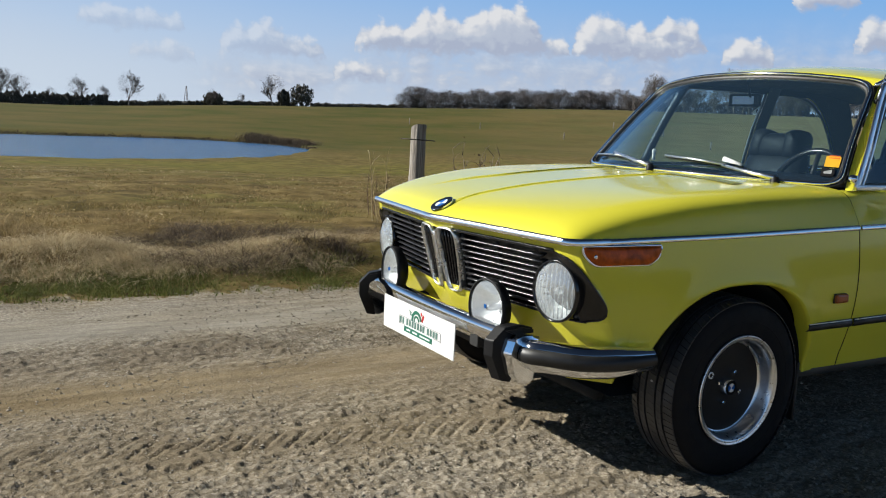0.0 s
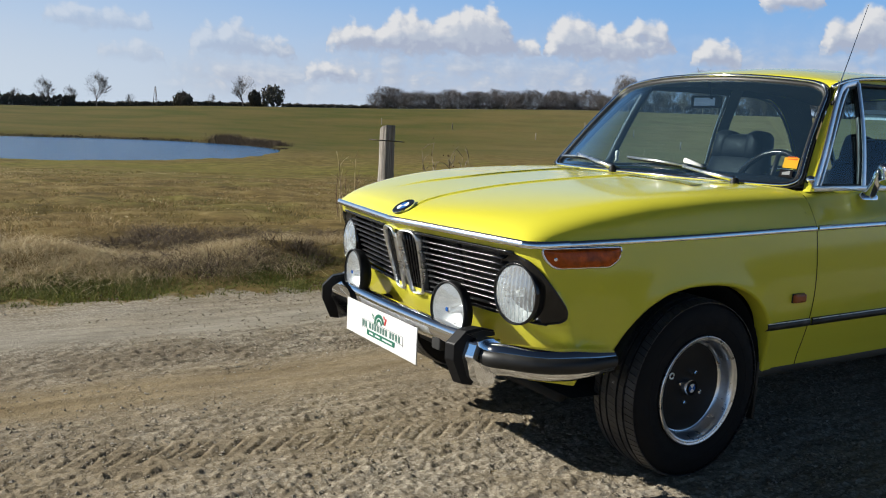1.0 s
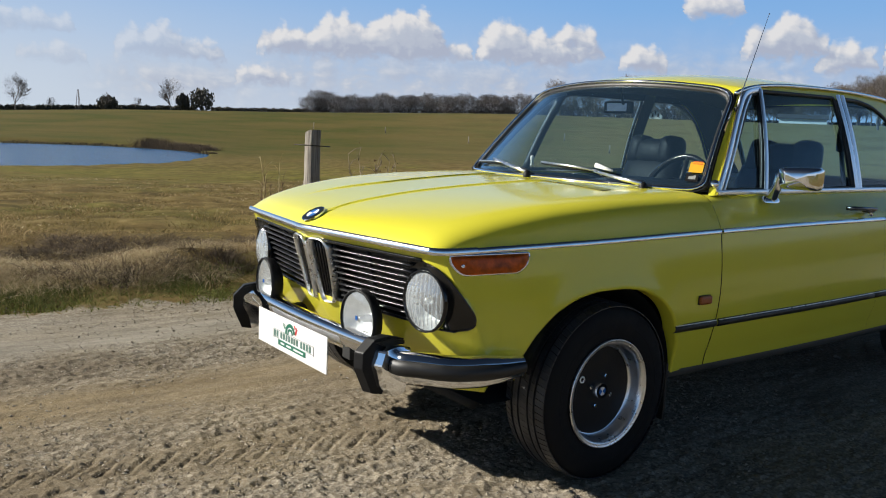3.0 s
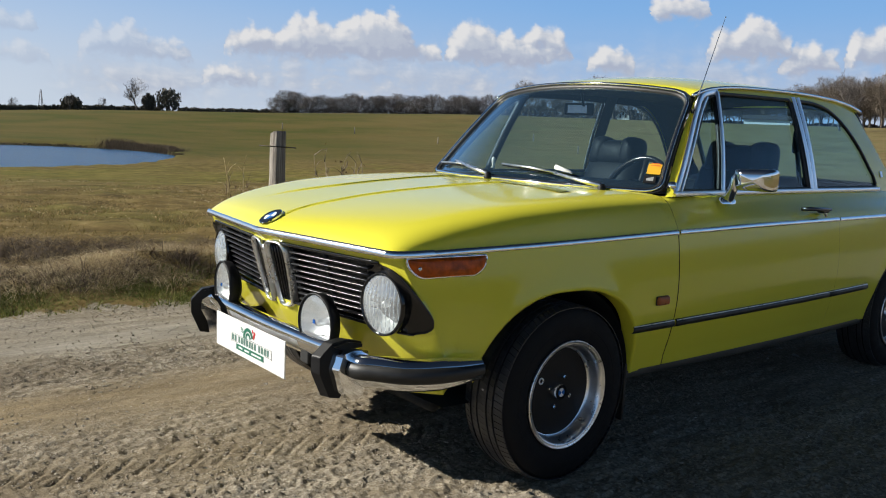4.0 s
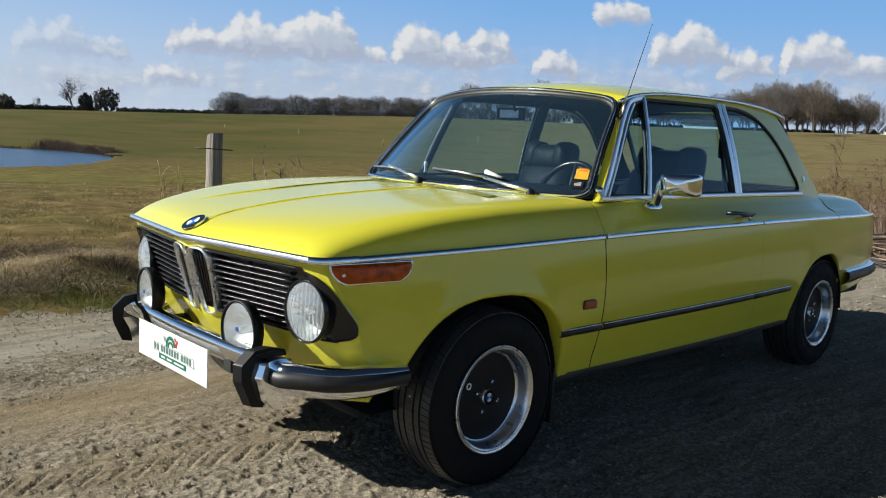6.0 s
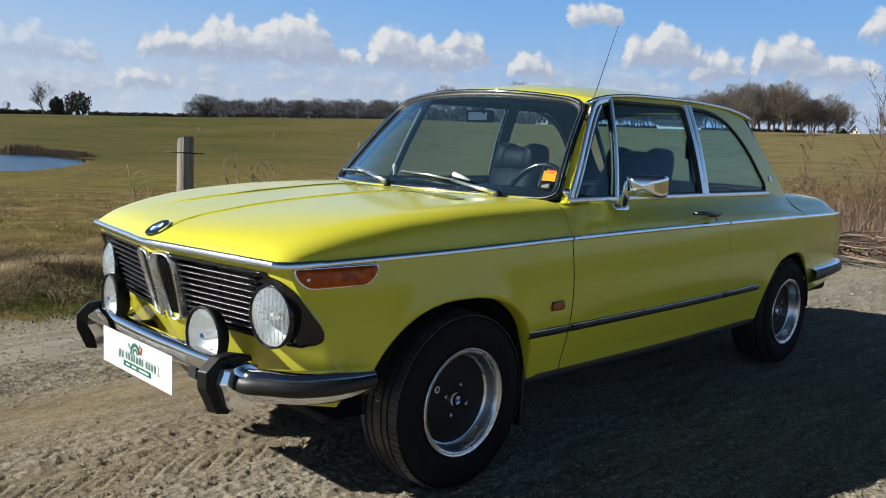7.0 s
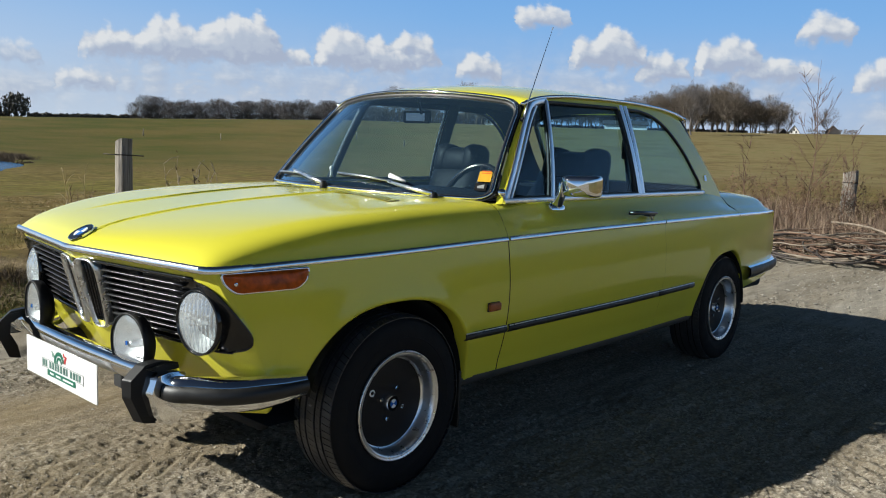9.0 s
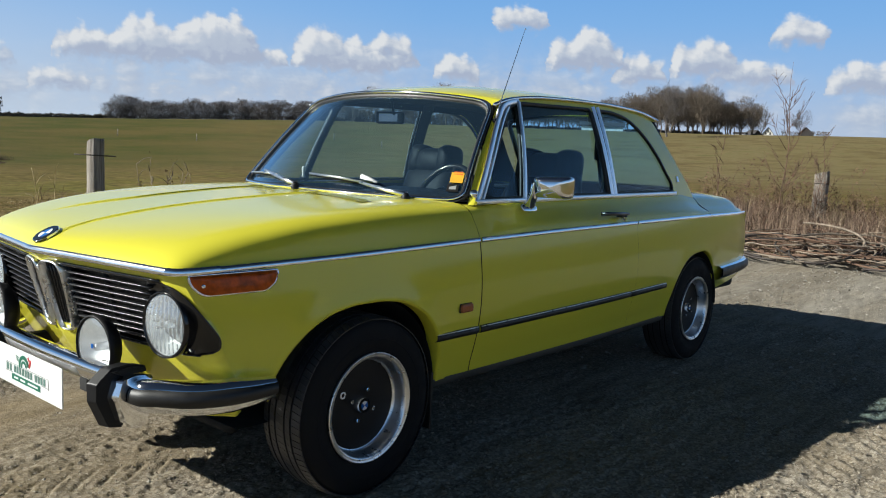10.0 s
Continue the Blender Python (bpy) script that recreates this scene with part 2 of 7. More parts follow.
def ground_z(x, y):
    x, y = np.asarray(x, float), np.asarray(y, float)
    dx, dy = x - ORIGIN[0], y - ORIGIN[1]
    r = np.hypot(dx, dy)
    az = np.degrees(np.arctan2(dy, dx)) % 360
    az = np.where(az > 330, az - 360, az)
    top = 1.07 + np.clip(r, 260, 900) * np.tan(np.radians(ridge_el(az)))
    low = -dip(az)
    s = road_side(x, y)
    off = np.clip(-s, 0, None)
    near = 0.05 * np.clip(off / 0.7, 0, 1) ** 1.5 + 0.088 * np.exp(-((off - 0.70) / 0.32) ** 2) + 0.05 * np.exp(-((off - 2.1) / 0.45) ** 2) - 0.06 * np.clip((off - 1.6) / 3.0, 0, 1)
    near = near + 0.030 * (np.sin(3.1 * y + 1.7 * x) + np.sin(5.3 * y - 2.2 * x + 1) + np.sin(1.9 * y + 4 * x + 0.6)) * np.exp(-((off - 0.95) / 0.5) ** 2) * (r < 20)
    k1 = step(9, 46, r)
    k2 = step(86, 255, r)
    z = near * (1 - k1) + low * k1
    inside = step(pond_near(az) - 3, pond_near(az) + 2, r) * (1 - step(pond_far(az) - 1.0, pond_far(az) + 1.5, r))
    inside = np.where((az > 157) & (az < 210), inside, 0)
    z = z - 0.5 * inside
    z = z + 0.35 * step(155, 165, az) * np.where(az < 210, 1, 0) * step(pond_far(az) + 0.5, pond_far(az) + 4, r) * (1 - k2)
    z = z * (1 - k2) + top * k2
    return np.where(s > 0, 0.0, z)


def fbm(x, y, scale, octaves=4):
    out = 0.0
    for o in range(octaves):
        out += noise.noise((x * scale * 2**o, y * scale * 2**o, 3.1 + o)) / 2**o
    return out


def bell(x, centre, width):
    return math.exp(-((x - centre) / width) ** 2)


def lane(x, y):
    """Distance across the lane, wandering a little."""
    return x - 0.05 * (y + 1) + 0.10 * noise.noise((y * 0.5, x * 0.4, 4.4))


def crumbs(x, y):
    """How crumbly the surface is, from 0 to 1."""
    u = lane(x, y)
    return min(1.0, 0.34 + 0.66 * bell(u, -1.25, 0.26) + 0.75 * bell(u, -0.12, 0.30) + 0.50 * (u > 0.15) - 0.22 * bell(u, -1.85, 0.3) - 0.12 * bell(u, -0.72, 0.2))


def road_relief(x, y):
    c = crumbs(x, y)
    z = 0.010 * noise.noise((x * 1.6, y * 0.8, 1.1)) + 0.004 * noise.noise((x * 6, y * 3, 2.1))
    n1 = noise.noise((x * 23, y * 17, 5.5))
    n2 = noise.noise((x * 58, y * 48, 7.7))
    calm = 1.0 - 0.45 * (abs(x - (-0.235 + 0.235 * (y + 1.9))) < 0.12)
    n3 = noise.noise((x * 30, y * 7, 8.8))
    z += calm * c * (0.008 * max(-0.25, n1) + 0.012 * max(-0.15, n2) + 0.007 * max(-0.2, n3))
    # lugged tyre print
    t = x - (-0.235 + 0.235 * (y + 1.9))
    if abs(t) < 0.075 and -3.6 < y < 0.2:
        w = 1 - (abs(t) / 0.075) ** 6
        ph = ((y + 0.85 * t) / 0.078 + 0.15 * noise.noise((y * 4, t * 8, 6))) % 1.0
        cut = max(0.0, 1 - abs(ph - 0.5) / 0.17)
        lip = max(0.0, 1 - abs(ph - 0.78) / 0.13)
        z += w * (0.005 * lip - 0.0085 * min(1.0, 1.3 * cut)) * (0.8 + 0.5 * noise.noise((y * 3, 0, 9)))
    t = x - (1.74 + 0.05 * (y - 0.9))
    if abs(t) < 0.10 and 0.2 < y < 4:
        w = 1 - (abs(t) / 0.10) ** 4
        z += w * (0.006 * math.sin(2 * math.pi * (y + 0.85 * abs(t)) / 0.085) - 0.005)
    return z


def build_ground():
    rings = [0.0]
    r = 0.35
    while r < 4200:
        rings.append(r)
        r *= 1.03 if r < 1.7 else (1.0029 if r < 4.7 else (1.02 if r < 14 else (1.035 if r < 300 else 1.12)))
    fine_az = list(np.arange(85, 190, 0.16))
    az = fine_az + list(np.arange(190, 445, 5.0))
    n_az = len(az)
    verts = []
    for r in rings:
        for a in az:
            x, y = ORIGIN[0] + r * math.cos(radians(a)), ORIGIN[1] + r * math.sin(radians(a))
            verts.append((x, y, 0.0))
    v = np.array(verts)
    v[:, 2] = ground_z(v[:, 0], v[:, 1])
    s = road_side(v[:, 0], v[:, 1])
    rr = np.hypot(v[:, 0] - ORIGIN[0], v[:, 1] - ORIGIN[1])
    for i in range(len(v)):
        if rr[i] < 16:
            x, y = v[i, 0], v[i, 1]
            if s[i] > 0:
                turn = i % n_az
                if turn < len(fine_az):
                    v[i, 2] += road_relief(x, y) * min(1.0, (189.8 - fine_az[turn]) / 7)
            else:
                v[i, 2] += (0.05 + 0.05 * min(1, max(0, -s[i] * 2.5)) * min(1, max(0, 2.2 + s[i]))) * fbm(x, y, 1.2, 3)
        elif rr[i] < 90:
            v[i, 2] += 0.10 * fbm(v[i, 0], v[i, 1], 0.22, 3) * min(1, (rr[i] - 12) / 20)
    n = len(az)
    faces = [(i * n + j, (i + 1) * n + j, (i + 1) * n + (j + 1) % n, i * n + (j + 1) % n) for i in range(len(rings) - 1) for j in range(n)]
    me = mesh_of("ground", v, faces, GROUND, True)
    me.attributes.new("road", "FLOAT", "POINT").data.foreach_set("value", np.clip(0.5 + s * 1.2, 0, 1))
    lanes = [lane(float(a), float(b)) if q < 30 else 9.0 for a, b, q in zip(v[:, 0], v[:, 1], rr)]
    u = np.array(lanes)
    gauss = lambda c, w: np.exp(-((u - c) / w) ** 2)
    me.attributes.new("pale", "FLOAT", "POINT").data.foreach_set("value", np.clip(gauss(-2.0, 0.25) * 0.7 + gauss(-1.68, 0.16) + (v[:, 1] > 4) * 0.8, 0, 1))
    me.attributes.new("tan", "FLOAT", "POINT").data.foreach_set("value", np.clip(gauss(-0.72, 0.26) + gauss(-0.1, 0.3) * 0.5, 0, 1))
    me.attributes.new("dark_lanes", "FLOAT", "POINT").data.foreach_set("value", np.clip(gauss(-1.25, 0.22) * 0.9 + gauss(-0.15, 0.22) * 0.6, 0, 1))
    azd = np.degrees(np.arctan2(v[:, 1] - ORIGIN[1], v[:, 0] - ORIGIN[0])) % 360
    me.attributes.new("tanfield", "FLOAT", "POINT").data.foreach_set("value", np.clip((150 - azd) / 34, 0, 0.85) * (azd < 200))
    me.attributes.new("moss", "FLOAT", "POINT").data.foreach_set("value", np.exp(-((rr - 36) / 15) ** 2) * np.clip((azd - 138) / 15, 0, 1))
    me.attributes.new("far", "FLOAT", "POINT").data.foreach_set("value", np.clip((rr - 44) / 40, 0, 1))
    tagged(new("ground", me), "gravel yard running into rough dry pasture that rises to a ridge", "ground", kind="structure")


build_ground()


def build_pond():
    azs = [float(a) for a in np.linspace(158.0, 200, 60)]
    near = [(ORIGIN[0] + (pond_near(a) - 3) * math.cos(radians(a)), ORIGIN[1] + (pond_near(a) - 3) * math.sin(radians(a)), -1.52) for a in azs]
    far = [(ORIGIN[0] + (pond_far(a) + 2) * math.cos(radians(a)), ORIGIN[1] + (pond_far(a) + 2) * math.sin(radians(a)), -1.52) for a in azs]
    tagged(new("water", grid_mesh_plain("water", [near, far], WATER)), "blue rippled pond in a hollow of the pasture", "pond", kind="structure")


def grid_mesh_plain(name, rows, material):
    n = len(rows[0])
    faces = [(i * n + j, i * n + j + 1, (i + 1) * n + j + 1, (i + 1) * n + j) for i in range(len(rows) - 1) for j in range(n - 1)]
    return mesh_of(name, [p for r in rows for p in r], faces, material)


build_pond()


# ---- sky backdrop with cumulus clouds, far beyond everything ----
def value_noise(u, v, seed):
    rng = np.random.RandomState(seed)
    grid = rng.rand(64, 64)
    iu, iv = np.floor(u).astype(int), np.floor(v).astype(int)
    fu, fv = u - iu, v - iv
    fu, fv = fu * fu * (3 - 2 * fu), fv * fv * (3 - 2 * fv)
    g = lambda a, b: grid[a % 64, b % 64]
    return (g(iu, iv) * (1 - fu) + g(iu + 1, iv) * fu) * (1 - fv) + (g(iu, iv + 1) * (1 - fu) + g(iu + 1, iv + 1) * fu) * fv


def sky_fbm(u, v, octaves, seed):
    out, amp, tot = 0, 1.0, 0
    for o in range(octaves):
        out = out + amp * value_noise(u * 2**o, v * 2**o, seed + o)
        tot += amp
        amp *= 0.55
    return out / tot


# cumulus heaps: azimuth, elevation of the base, half width, height (degrees)
CLOUDS = [
    (170.6, 5.7, 3.2, 0.8), (168.6, 3.9, 2.0, 0.7), (162.7, 4.5, 2.2, 1.9), (160.0, 4.6, 2.0, 0.9), (155.7, 3.3, 2.0, 0.7),
    (154.0, 5.35, 2.1, 1.45), (150.6, 5.3, 2.3, 2.0), (146.3, 5.3, 3.1, 3.0), (143.0, 5.4, 1.7, 0.9), (139.2, 5.5, 1.9, 2.4), (137.0, 5.4, 2.4, 1.8),
    (134.7, 6.5, 1.5, 1.1), (133.9, 5.7, 1.3, 0.9), (130.0, 5.2, 1.5, 1.2), (125.8, 8.75, 1.8, 0.95), (121.3, 6.2, 2.5, 2.05),
    (117.6, 5.4, 1.7, 1.2), (113.5, 5.9, 2.1, 2.0), (110.6, 5.4, 2.6, 1.0), (107.9, 7.75, 1.7, 1.3), (103.6, 4.9, 2.6, 1.6)]
# low grey banks behind them
BANKS = [(148.0, 3.4, 8.0, 1.9), (138.0, 3.3, 6.0, 2.2), (125.0, 3.8, 7.5, 2.1), (113.0, 3.6, 5.0, 2.0), (161.0, 2.6, 5.0, 1.3), (102.0, 3.0, 4.0, 1.4)]


def billow(u, v, octaves, seed):
    """Rounded bulges parted by creases, from 0 to 1."""
    out, amp, tot = 0, 1.0, 0
    for o in range(octaves):
        out = out + amp * np.abs(2 * value_noise(u * 2**o, v * 2**o, seed + o) - 1)
        tot += amp
        amp *= 0.55
    return out / tot


def build_sky():
    az = np.concatenate([np.arange(94, 184, 0.085), np.arange(184, 454.1, 1.5)])
    elv = np.concatenate([np.arange(-2.0, 11.5, 0.06), np.arange(11.5, 61.1, 1.5)])
    A, E = np.meshgrid(az, elv)
    rng = random.Random(5)
    heaps = list(CLOUDS)
    a = 190.0
    while a < 385:
        heaps.append((a, rng.uniform(4.5, 9), rng.uniform(2, 5), rng.uniform(1, 3)))
        a += rng.uniform(5, 12)
    soft = lambda x: np.clip(x, 0, 1) ** 2 * (3 - 2 * np.clip(x, 0, 1))
    warp1 = sky_fbm(A * 0.8, E * 1.2, 4, 11) - 0.5
    warp2 = sky_fbm(A * 0.8 + 31, E * 1.2 + 17, 4, 23) - 0.5
    lumps = billow(A * 1.05 + 0.5 * warp1, E * 1.1 + 0.5 * warp2, 5, 41)
    wisps = sky_fbm(A * 1.5, E * 1.8, 4, 59)
    dens = np.full(A.shape, -1.0)
    rel = np.zeros(A.shape)
    for n_heap, (ca, ce, w, h) in enumerate(heaps):
        near = np.abs(A[0] - ca) < w * 1.6
        sub = np.ix_(np.ones(len(elv), bool), near)
        As, Es = A[sub] + 0.9 * warp1[sub], E[sub] + 0.5 * warp2[sub]
        side = (As - ca) / w
        dome = np.sqrt(np.clip(1 - np.abs(side) ** 2.4, 0, 1))
        knob = 0.62 + 0.62 * value_noise(As * 1.25 + 7 * n_heap, As * 0 + 3.5 + n_heap, 90)
        top = h * dome * knob + 0.12
        d = np.minimum((top - (Es - ce)) / 0.62, (Es - ce) / 0.75 + 0.75)
        d = np.where(np.abs(side) < 1, d, -1.0)
        cur = dens[sub]
        rel[sub] = np.where(d > cur, (Es - ce) / h, rel[sub])
        dens[sub] = np.maximum(cur, d)
    dens = dens + (lumps - 0.33) * 1.25 + (wisps - 0.5) * 0.75
    # light falls from high on the sunny side
    flat = np.clip(dens, -0.35, 1.5)
    toward = np.roll(np.roll(flat, -6, 1), -8, 0)
    lit = 0.34 + 0.50 * (flat - toward) + 0.40 * (np.clip(rel, 0, 1.2) - 0.40) + 0.40 * (lumps - 0.33) + 0.15 * (wisps - 0.5)
    cover = soft((dens + 0.24) / 0.95)
    strength = np.clip((171 - A) / 16, 0.42, 1.0)
    cover = cover * strength
    bank = np.zeros(A.shape)
    for ca, ce, w, h in BANKS:
        bank = np.maximum(bank, np.exp(-((A - ca) / w) ** 4 - ((E - ce) / h) ** 2))
    bank_lumps = billow(A * 0.62 + 13 + 0.6 * warp1, E * 0.95 + 5 + 0.5 * warp2, 5, 77)
    bank = bank * soft(0.45 + 1.5 * (bank_lumps - 0.2)) * 0.85
    bank_lit = 0.34 + 0.7 * (bank_lumps - np.roll(np.roll(bank_lumps, -5, 1), -6, 0)) + 0.30 * (bank_lumps - 0.3)
    pale = np.clip((A - 132) / 45, 0, 1) * np.clip(1.15 - E / 11, 0, 1)
    # the painted sky ends low on the sunny side and high on the other
    sunny = soft((62 - np.abs((A % 360) - 232)) / 25)
    thin_sky = sunny * np.clip((E - 11.5) / 12, 0, 1) + (1 - sunny) * np.clip((E - 13.5) / 20, 0, 1)
    R = 3600.0
    ra, re = np.radians(A), np.radians(E)
    v = np.stack([ORIGIN[0] + R * np.cos(re) * np.cos(ra), ORIGIN[1] + R * np.cos(re) * np.sin(ra), 1.07 + R * np.sin(re)], -1).reshape(-1, 3)
    n = len(az)
    faces = [(i * n + j, i * n + j + 1, (i + 1) * n + j + 1, (i + 1) * n + j) for i in range(len(elv) - 1) for j in range(n - 1)]
    k = Mat("sky_backdrop")
    k.n.remove(k.b)
    up = k.attr("height")
    blue = k.ramp(up, (0.0, (0.54, 0.62, 0.76)), (0.25, (0.47, 0.60, 0.81)), (0.5, (0.34, 0.55, 0.87)), (0.75, (0.255, 0.50, 0.88)), (1.0, (0.20, 0.45, 0.86)))
    blue = k.mix(k.attr("pale"), blue, (0.66, 0.76, 0.88))
    shade = ((0.0, (0.46, 0.52, 0.66)), (0.40, (0.56, 0.62, 0.73)), (0.72, (0.71, 0.74, 0.80)), (1.0, (0.84, 0.85, 0.87)))
    col = k.mix(k.attr("bank"), blue, k.ramp(k.attr("bank_lit"), *shade))
    col = k.mix(k.attr("cover"), col, k.ramp(k.attr("lit"), *shade))
    em = k.node("ShaderNodeEmission", Color=col, Strength=0.51)
    thin = k.node("ShaderNodeBsdfTransparent")
    fade = k.n.new("ShaderNodeMixShader")
    k.l.new(k.attr("thin"), fade.inputs[0])
    k.l.new(em.outputs[0], fade.inputs[1])
    k.l.new(thin.outputs[0], fade.inputs[2])
    k.l.new(fade.outputs[0], k.n["Material Output"].inputs["Surface"])
    me = mesh_of("sky_backdrop", v, faces, k.m, True)
    for nm, val in (("height", np.clip(E / 11.5, 0, 1)), ("cover", cover), ("lit", np.clip(lit, 0, 1)), ("bank", bank), ("bank_lit", np.clip(bank_lit, 0, 1)), ("pale", pale), ("thin", thin_sky)):
        me.attributes.new(nm, "FLOAT", "POINT").data.foreach_set("value", np.asarray(val, dtype=np.float32).reshape(-1))
    ob = tagged(new("backdrop", me), "pale blue sky with white cumulus clouds", "sky", kind="structure")
    return ob


build_sky()

# ---- the car ----
car = tagged(new("car"), "lime yellow two-door classic saloon with chrome trim parked on gravel", "car")
car.location, car.scale = (0.0355, 0, 0), (0.955, 1, 1)


def glass_thin(name, tint, milky=0.0, ribs=0.0, gloss_least=0.13, slant=0.75, milky_color=(0.88, 0.92, 0.95)):
    """Thin glass: clear but for a tint, with gloss that grows at a slant."""
    k = Mat(name)
    k.n.remove(k.b)
    clear = k.node("ShaderNodeBsdfTransparent", Color=(*tint, 1))
    gloss = k.node("ShaderNodeBsdfGlossy", Roughness=0.02, Color=(0.90, 0.96, 1, 1))
    lw = k.node("ShaderNodeLayerWeight", Blend=0.5)
    fac = k.math("ADD", k.math("MULTIPLY", k.math("POWER", lw.outputs["Facing"], 3.0), slant), gloss_least)
    body = clear.outputs[0]
    if milky:
        dif = k.node("ShaderNodeBsdfDiffuse", Color=(*milky_color, 1))
        mx = k.n.new("ShaderNodeMixShader")
        mx.inputs[0].default_value = milky
        k.l.new(body, mx.inputs[1])
        k.l.new(dif.outputs[0], mx.inputs[2])
        body = mx.outputs[0]
    if ribs:
        w = k.node("ShaderNodeTexWave", Scale=ribs, Distortion=1.5)
        k.l.new(k.where(), w.inputs["Vector"])
        bp = k.node("ShaderNodeBump", Strength=0.6, Distance=0.01, Height=w.outputs["Fac"])
        k.l.new(bp.outputs["Normal"], gloss.inputs["Normal"])
    sh = k.n.new("ShaderNodeMixShader")
    k.l.new(fac, sh.inputs[0])
    k.l.new(body, sh.inputs[1])
    k.l.new(gloss.outputs[0], sh.inputs[2])
    k.l.new(sh.outputs[0], k.n["Material Output"].inputs["Surface"])
    return k.m


# The windscreen's blue diffuse share stands in for mirrored sky.
SCREEN = glass_thin("windscreen_glass", (0.92, 1.0, 1.0), 0.024, 0.0, 0.09, 0.9, milky_color=(0.28, 0.60, 1.0))
PANE = glass_thin("tinted_window_glass", (0.64, 0.87, 1.0), 0.0, 0.0, 0.03, 0.28)
LENS = glass_thin("ribbed_lamp_glass", (0.9, 0.93, 0.93), 0.22, 16.0)
FOGLENS = glass_thin("smooth_lamp_glass", (0.92, 0.94, 0.94), 0.16)


def grid_mesh(name, rows, material, smooth=True, close=False):
    """A surface through rows of points."""
    n = len(rows[0])
    verts = [p for r in rows for p in r]
    faces = []
    for i in range(len(rows) - 1):
        for j in range(n - (0 if close else 1)):
            k = (j + 1) % n
            faces.append((i * n + j, i * n + k, (i + 1) * n + k, (i + 1) * n + j))
    return mesh_of(name, verts, faces, material, smooth)


def joined(name, meshes, material=None):
    """Several small meshes made into one."""
    bm = bmesh.new()
    mats = []
    for me in meshes:
        start = len(bm.faces)
        bm.from_mesh(me)
        bm.faces.ensure_lookup_table()
        mat = me.materials[0]
        if mat not in mats:
            mats.append(mat)
        for f in bm.faces[start:]:
            f.material_index = mats.index(mat)
        bpy.data.meshes.remove(me)
    out = bpy.data.meshes.new(name)
    bm.to_mesh(out)
    bm.free()
    for mat in mats:
        out.materials.append(mat)
    return out


def flip(me):
    """The same mesh mirrored to the car's other side."""
    c = me.copy()
    c.transform(Matrix.Diagonal((-1, 1, 1, 1)))
    c.flip_normals()
    return c


def both(name, me, parent, label=""):
    a = part(name, me, parent, label)
    b = part(name, flip(me), parent, label)
    return a, b


def tube(name, pts, radius, material, sides=8, flat=1.0, closed=False):
    """A bar swept along points; radius is a number or a list."""
    pts = [Vector(p) for p in pts]
    n = len(pts)
    rows = []
    up0 = Vector((0, 0, 1))
    for i, p in enumerate(pts):
        if closed:
            d = pts[(i + 1) % n] - pts[i - 1]
        else:
            d = pts[min(i + 1, n - 1)] - pts[max(i - 1, 0)]
        d.normalize()
        up = up0 if abs(d.z) < 0.95 else Vector((0, 1, 0))
        s = d.cross(up).normalized()
        u = s.cross(d)
        r = radius[i] if isinstance(radius, (list, tuple)) else radius
        rows.append([p + r * (math.cos(a) * s * flat + math.sin(a) * u) for a in (2 * math.pi * k / sides for k in range(sides))])
    if closed:
        rows.append(rows[0])
    me = grid_mesh(name, rows, material, True, True)
    if not closed:
        bm = bmesh.new()
        bm.from_mesh(me)
        bmesh.ops.holes_fill(bm, edges=[e for e in bm.edges if len(e.link_faces) == 1])
        bm.to_mesh(me)
        bm.free()
    return me


def lathe(name, profile, material, axis="x", sides=48, at=(0, 0, 0), smooth=True):
    """Turned round an axis: profile is (along, radius)."""
    rows = []
    for a, r in profile:
        row = []
        for k in range(sides):
            t = 2 * math.pi * k / sides
            c, s = r * math.cos(t), r * math.sin(t)
            p = {"x": (a, c, s), "y": (c, a, s), "z": (c, s, a)}[axis]
            row.append((p[0] + at[0], p[1] + at[1], p[2] + at[2]))
        rows.append(row)
    return grid_mesh(name, rows, material, smooth, True)


def box(name, size, at, material, bevel=0.006, turn=(0, 0, 0), segments=2):
    bm = bmesh.new()
    bmesh.ops.create_cube(bm, size=1)
    bmesh.ops.scale(bm, vec=size, verts=bm.verts)
    if bevel:
        bmesh.ops.bevel(bm, geom=list(bm.edges), offset=bevel, segments=segments, affect="EDGES", profile=0.5)
    bmesh.ops.transform(bm, matrix=pose(*at, *turn), verts=bm.verts)
    me = bpy.data.meshes.new(name)
    bm.to_mesh(me)
    bm.free()
    me.materials.append(material)
    return me


def slab(name, outline, thickness, to_world, material, bevel=0.0):
    """A flat outline (u, v) given a thickness; to_world(u, v, d) places it."""
    n = len(outline)
    verts = [to_world(u, v, 0.0) for u, v in outline] + [to_world(u, v, thickness) for u, v in outline]
    faces = [list(range(n)), list(range(2 * n - 1, n - 1, -1))] + [(i, i + n, (i + 1) % n + n, (i + 1) % n) for i in range(n)]
    return mesh_of(name, verts, faces, material)


def rounded(points, radius, steps=5):
    """An outline with its corners rounded."""
    out = []
    n = len(points)
    for i in range(n):
        p, a, b = (Vector(q).to_2d() for q in (points[i], points[i - 1], points[(i + 1) % n]))
        r = radius[i] if isinstance(radius, (list, tuple)) else radius
        if r <= 0:
            out.append(tuple(p))
            continue
        da, db = (a - p), (b - p)
        ra, rb = min(r, da.length * 0.49), min(r, db.length * 0.49)
        s, e = p + da.normalized() * ra, p + db.normalized() * rb
        for k in range(steps + 1):
            t = k / steps
            out.append(tuple((1 - t) ** 2 * s + 2 * t * (1 - t) * p + t * t * e))
    return out


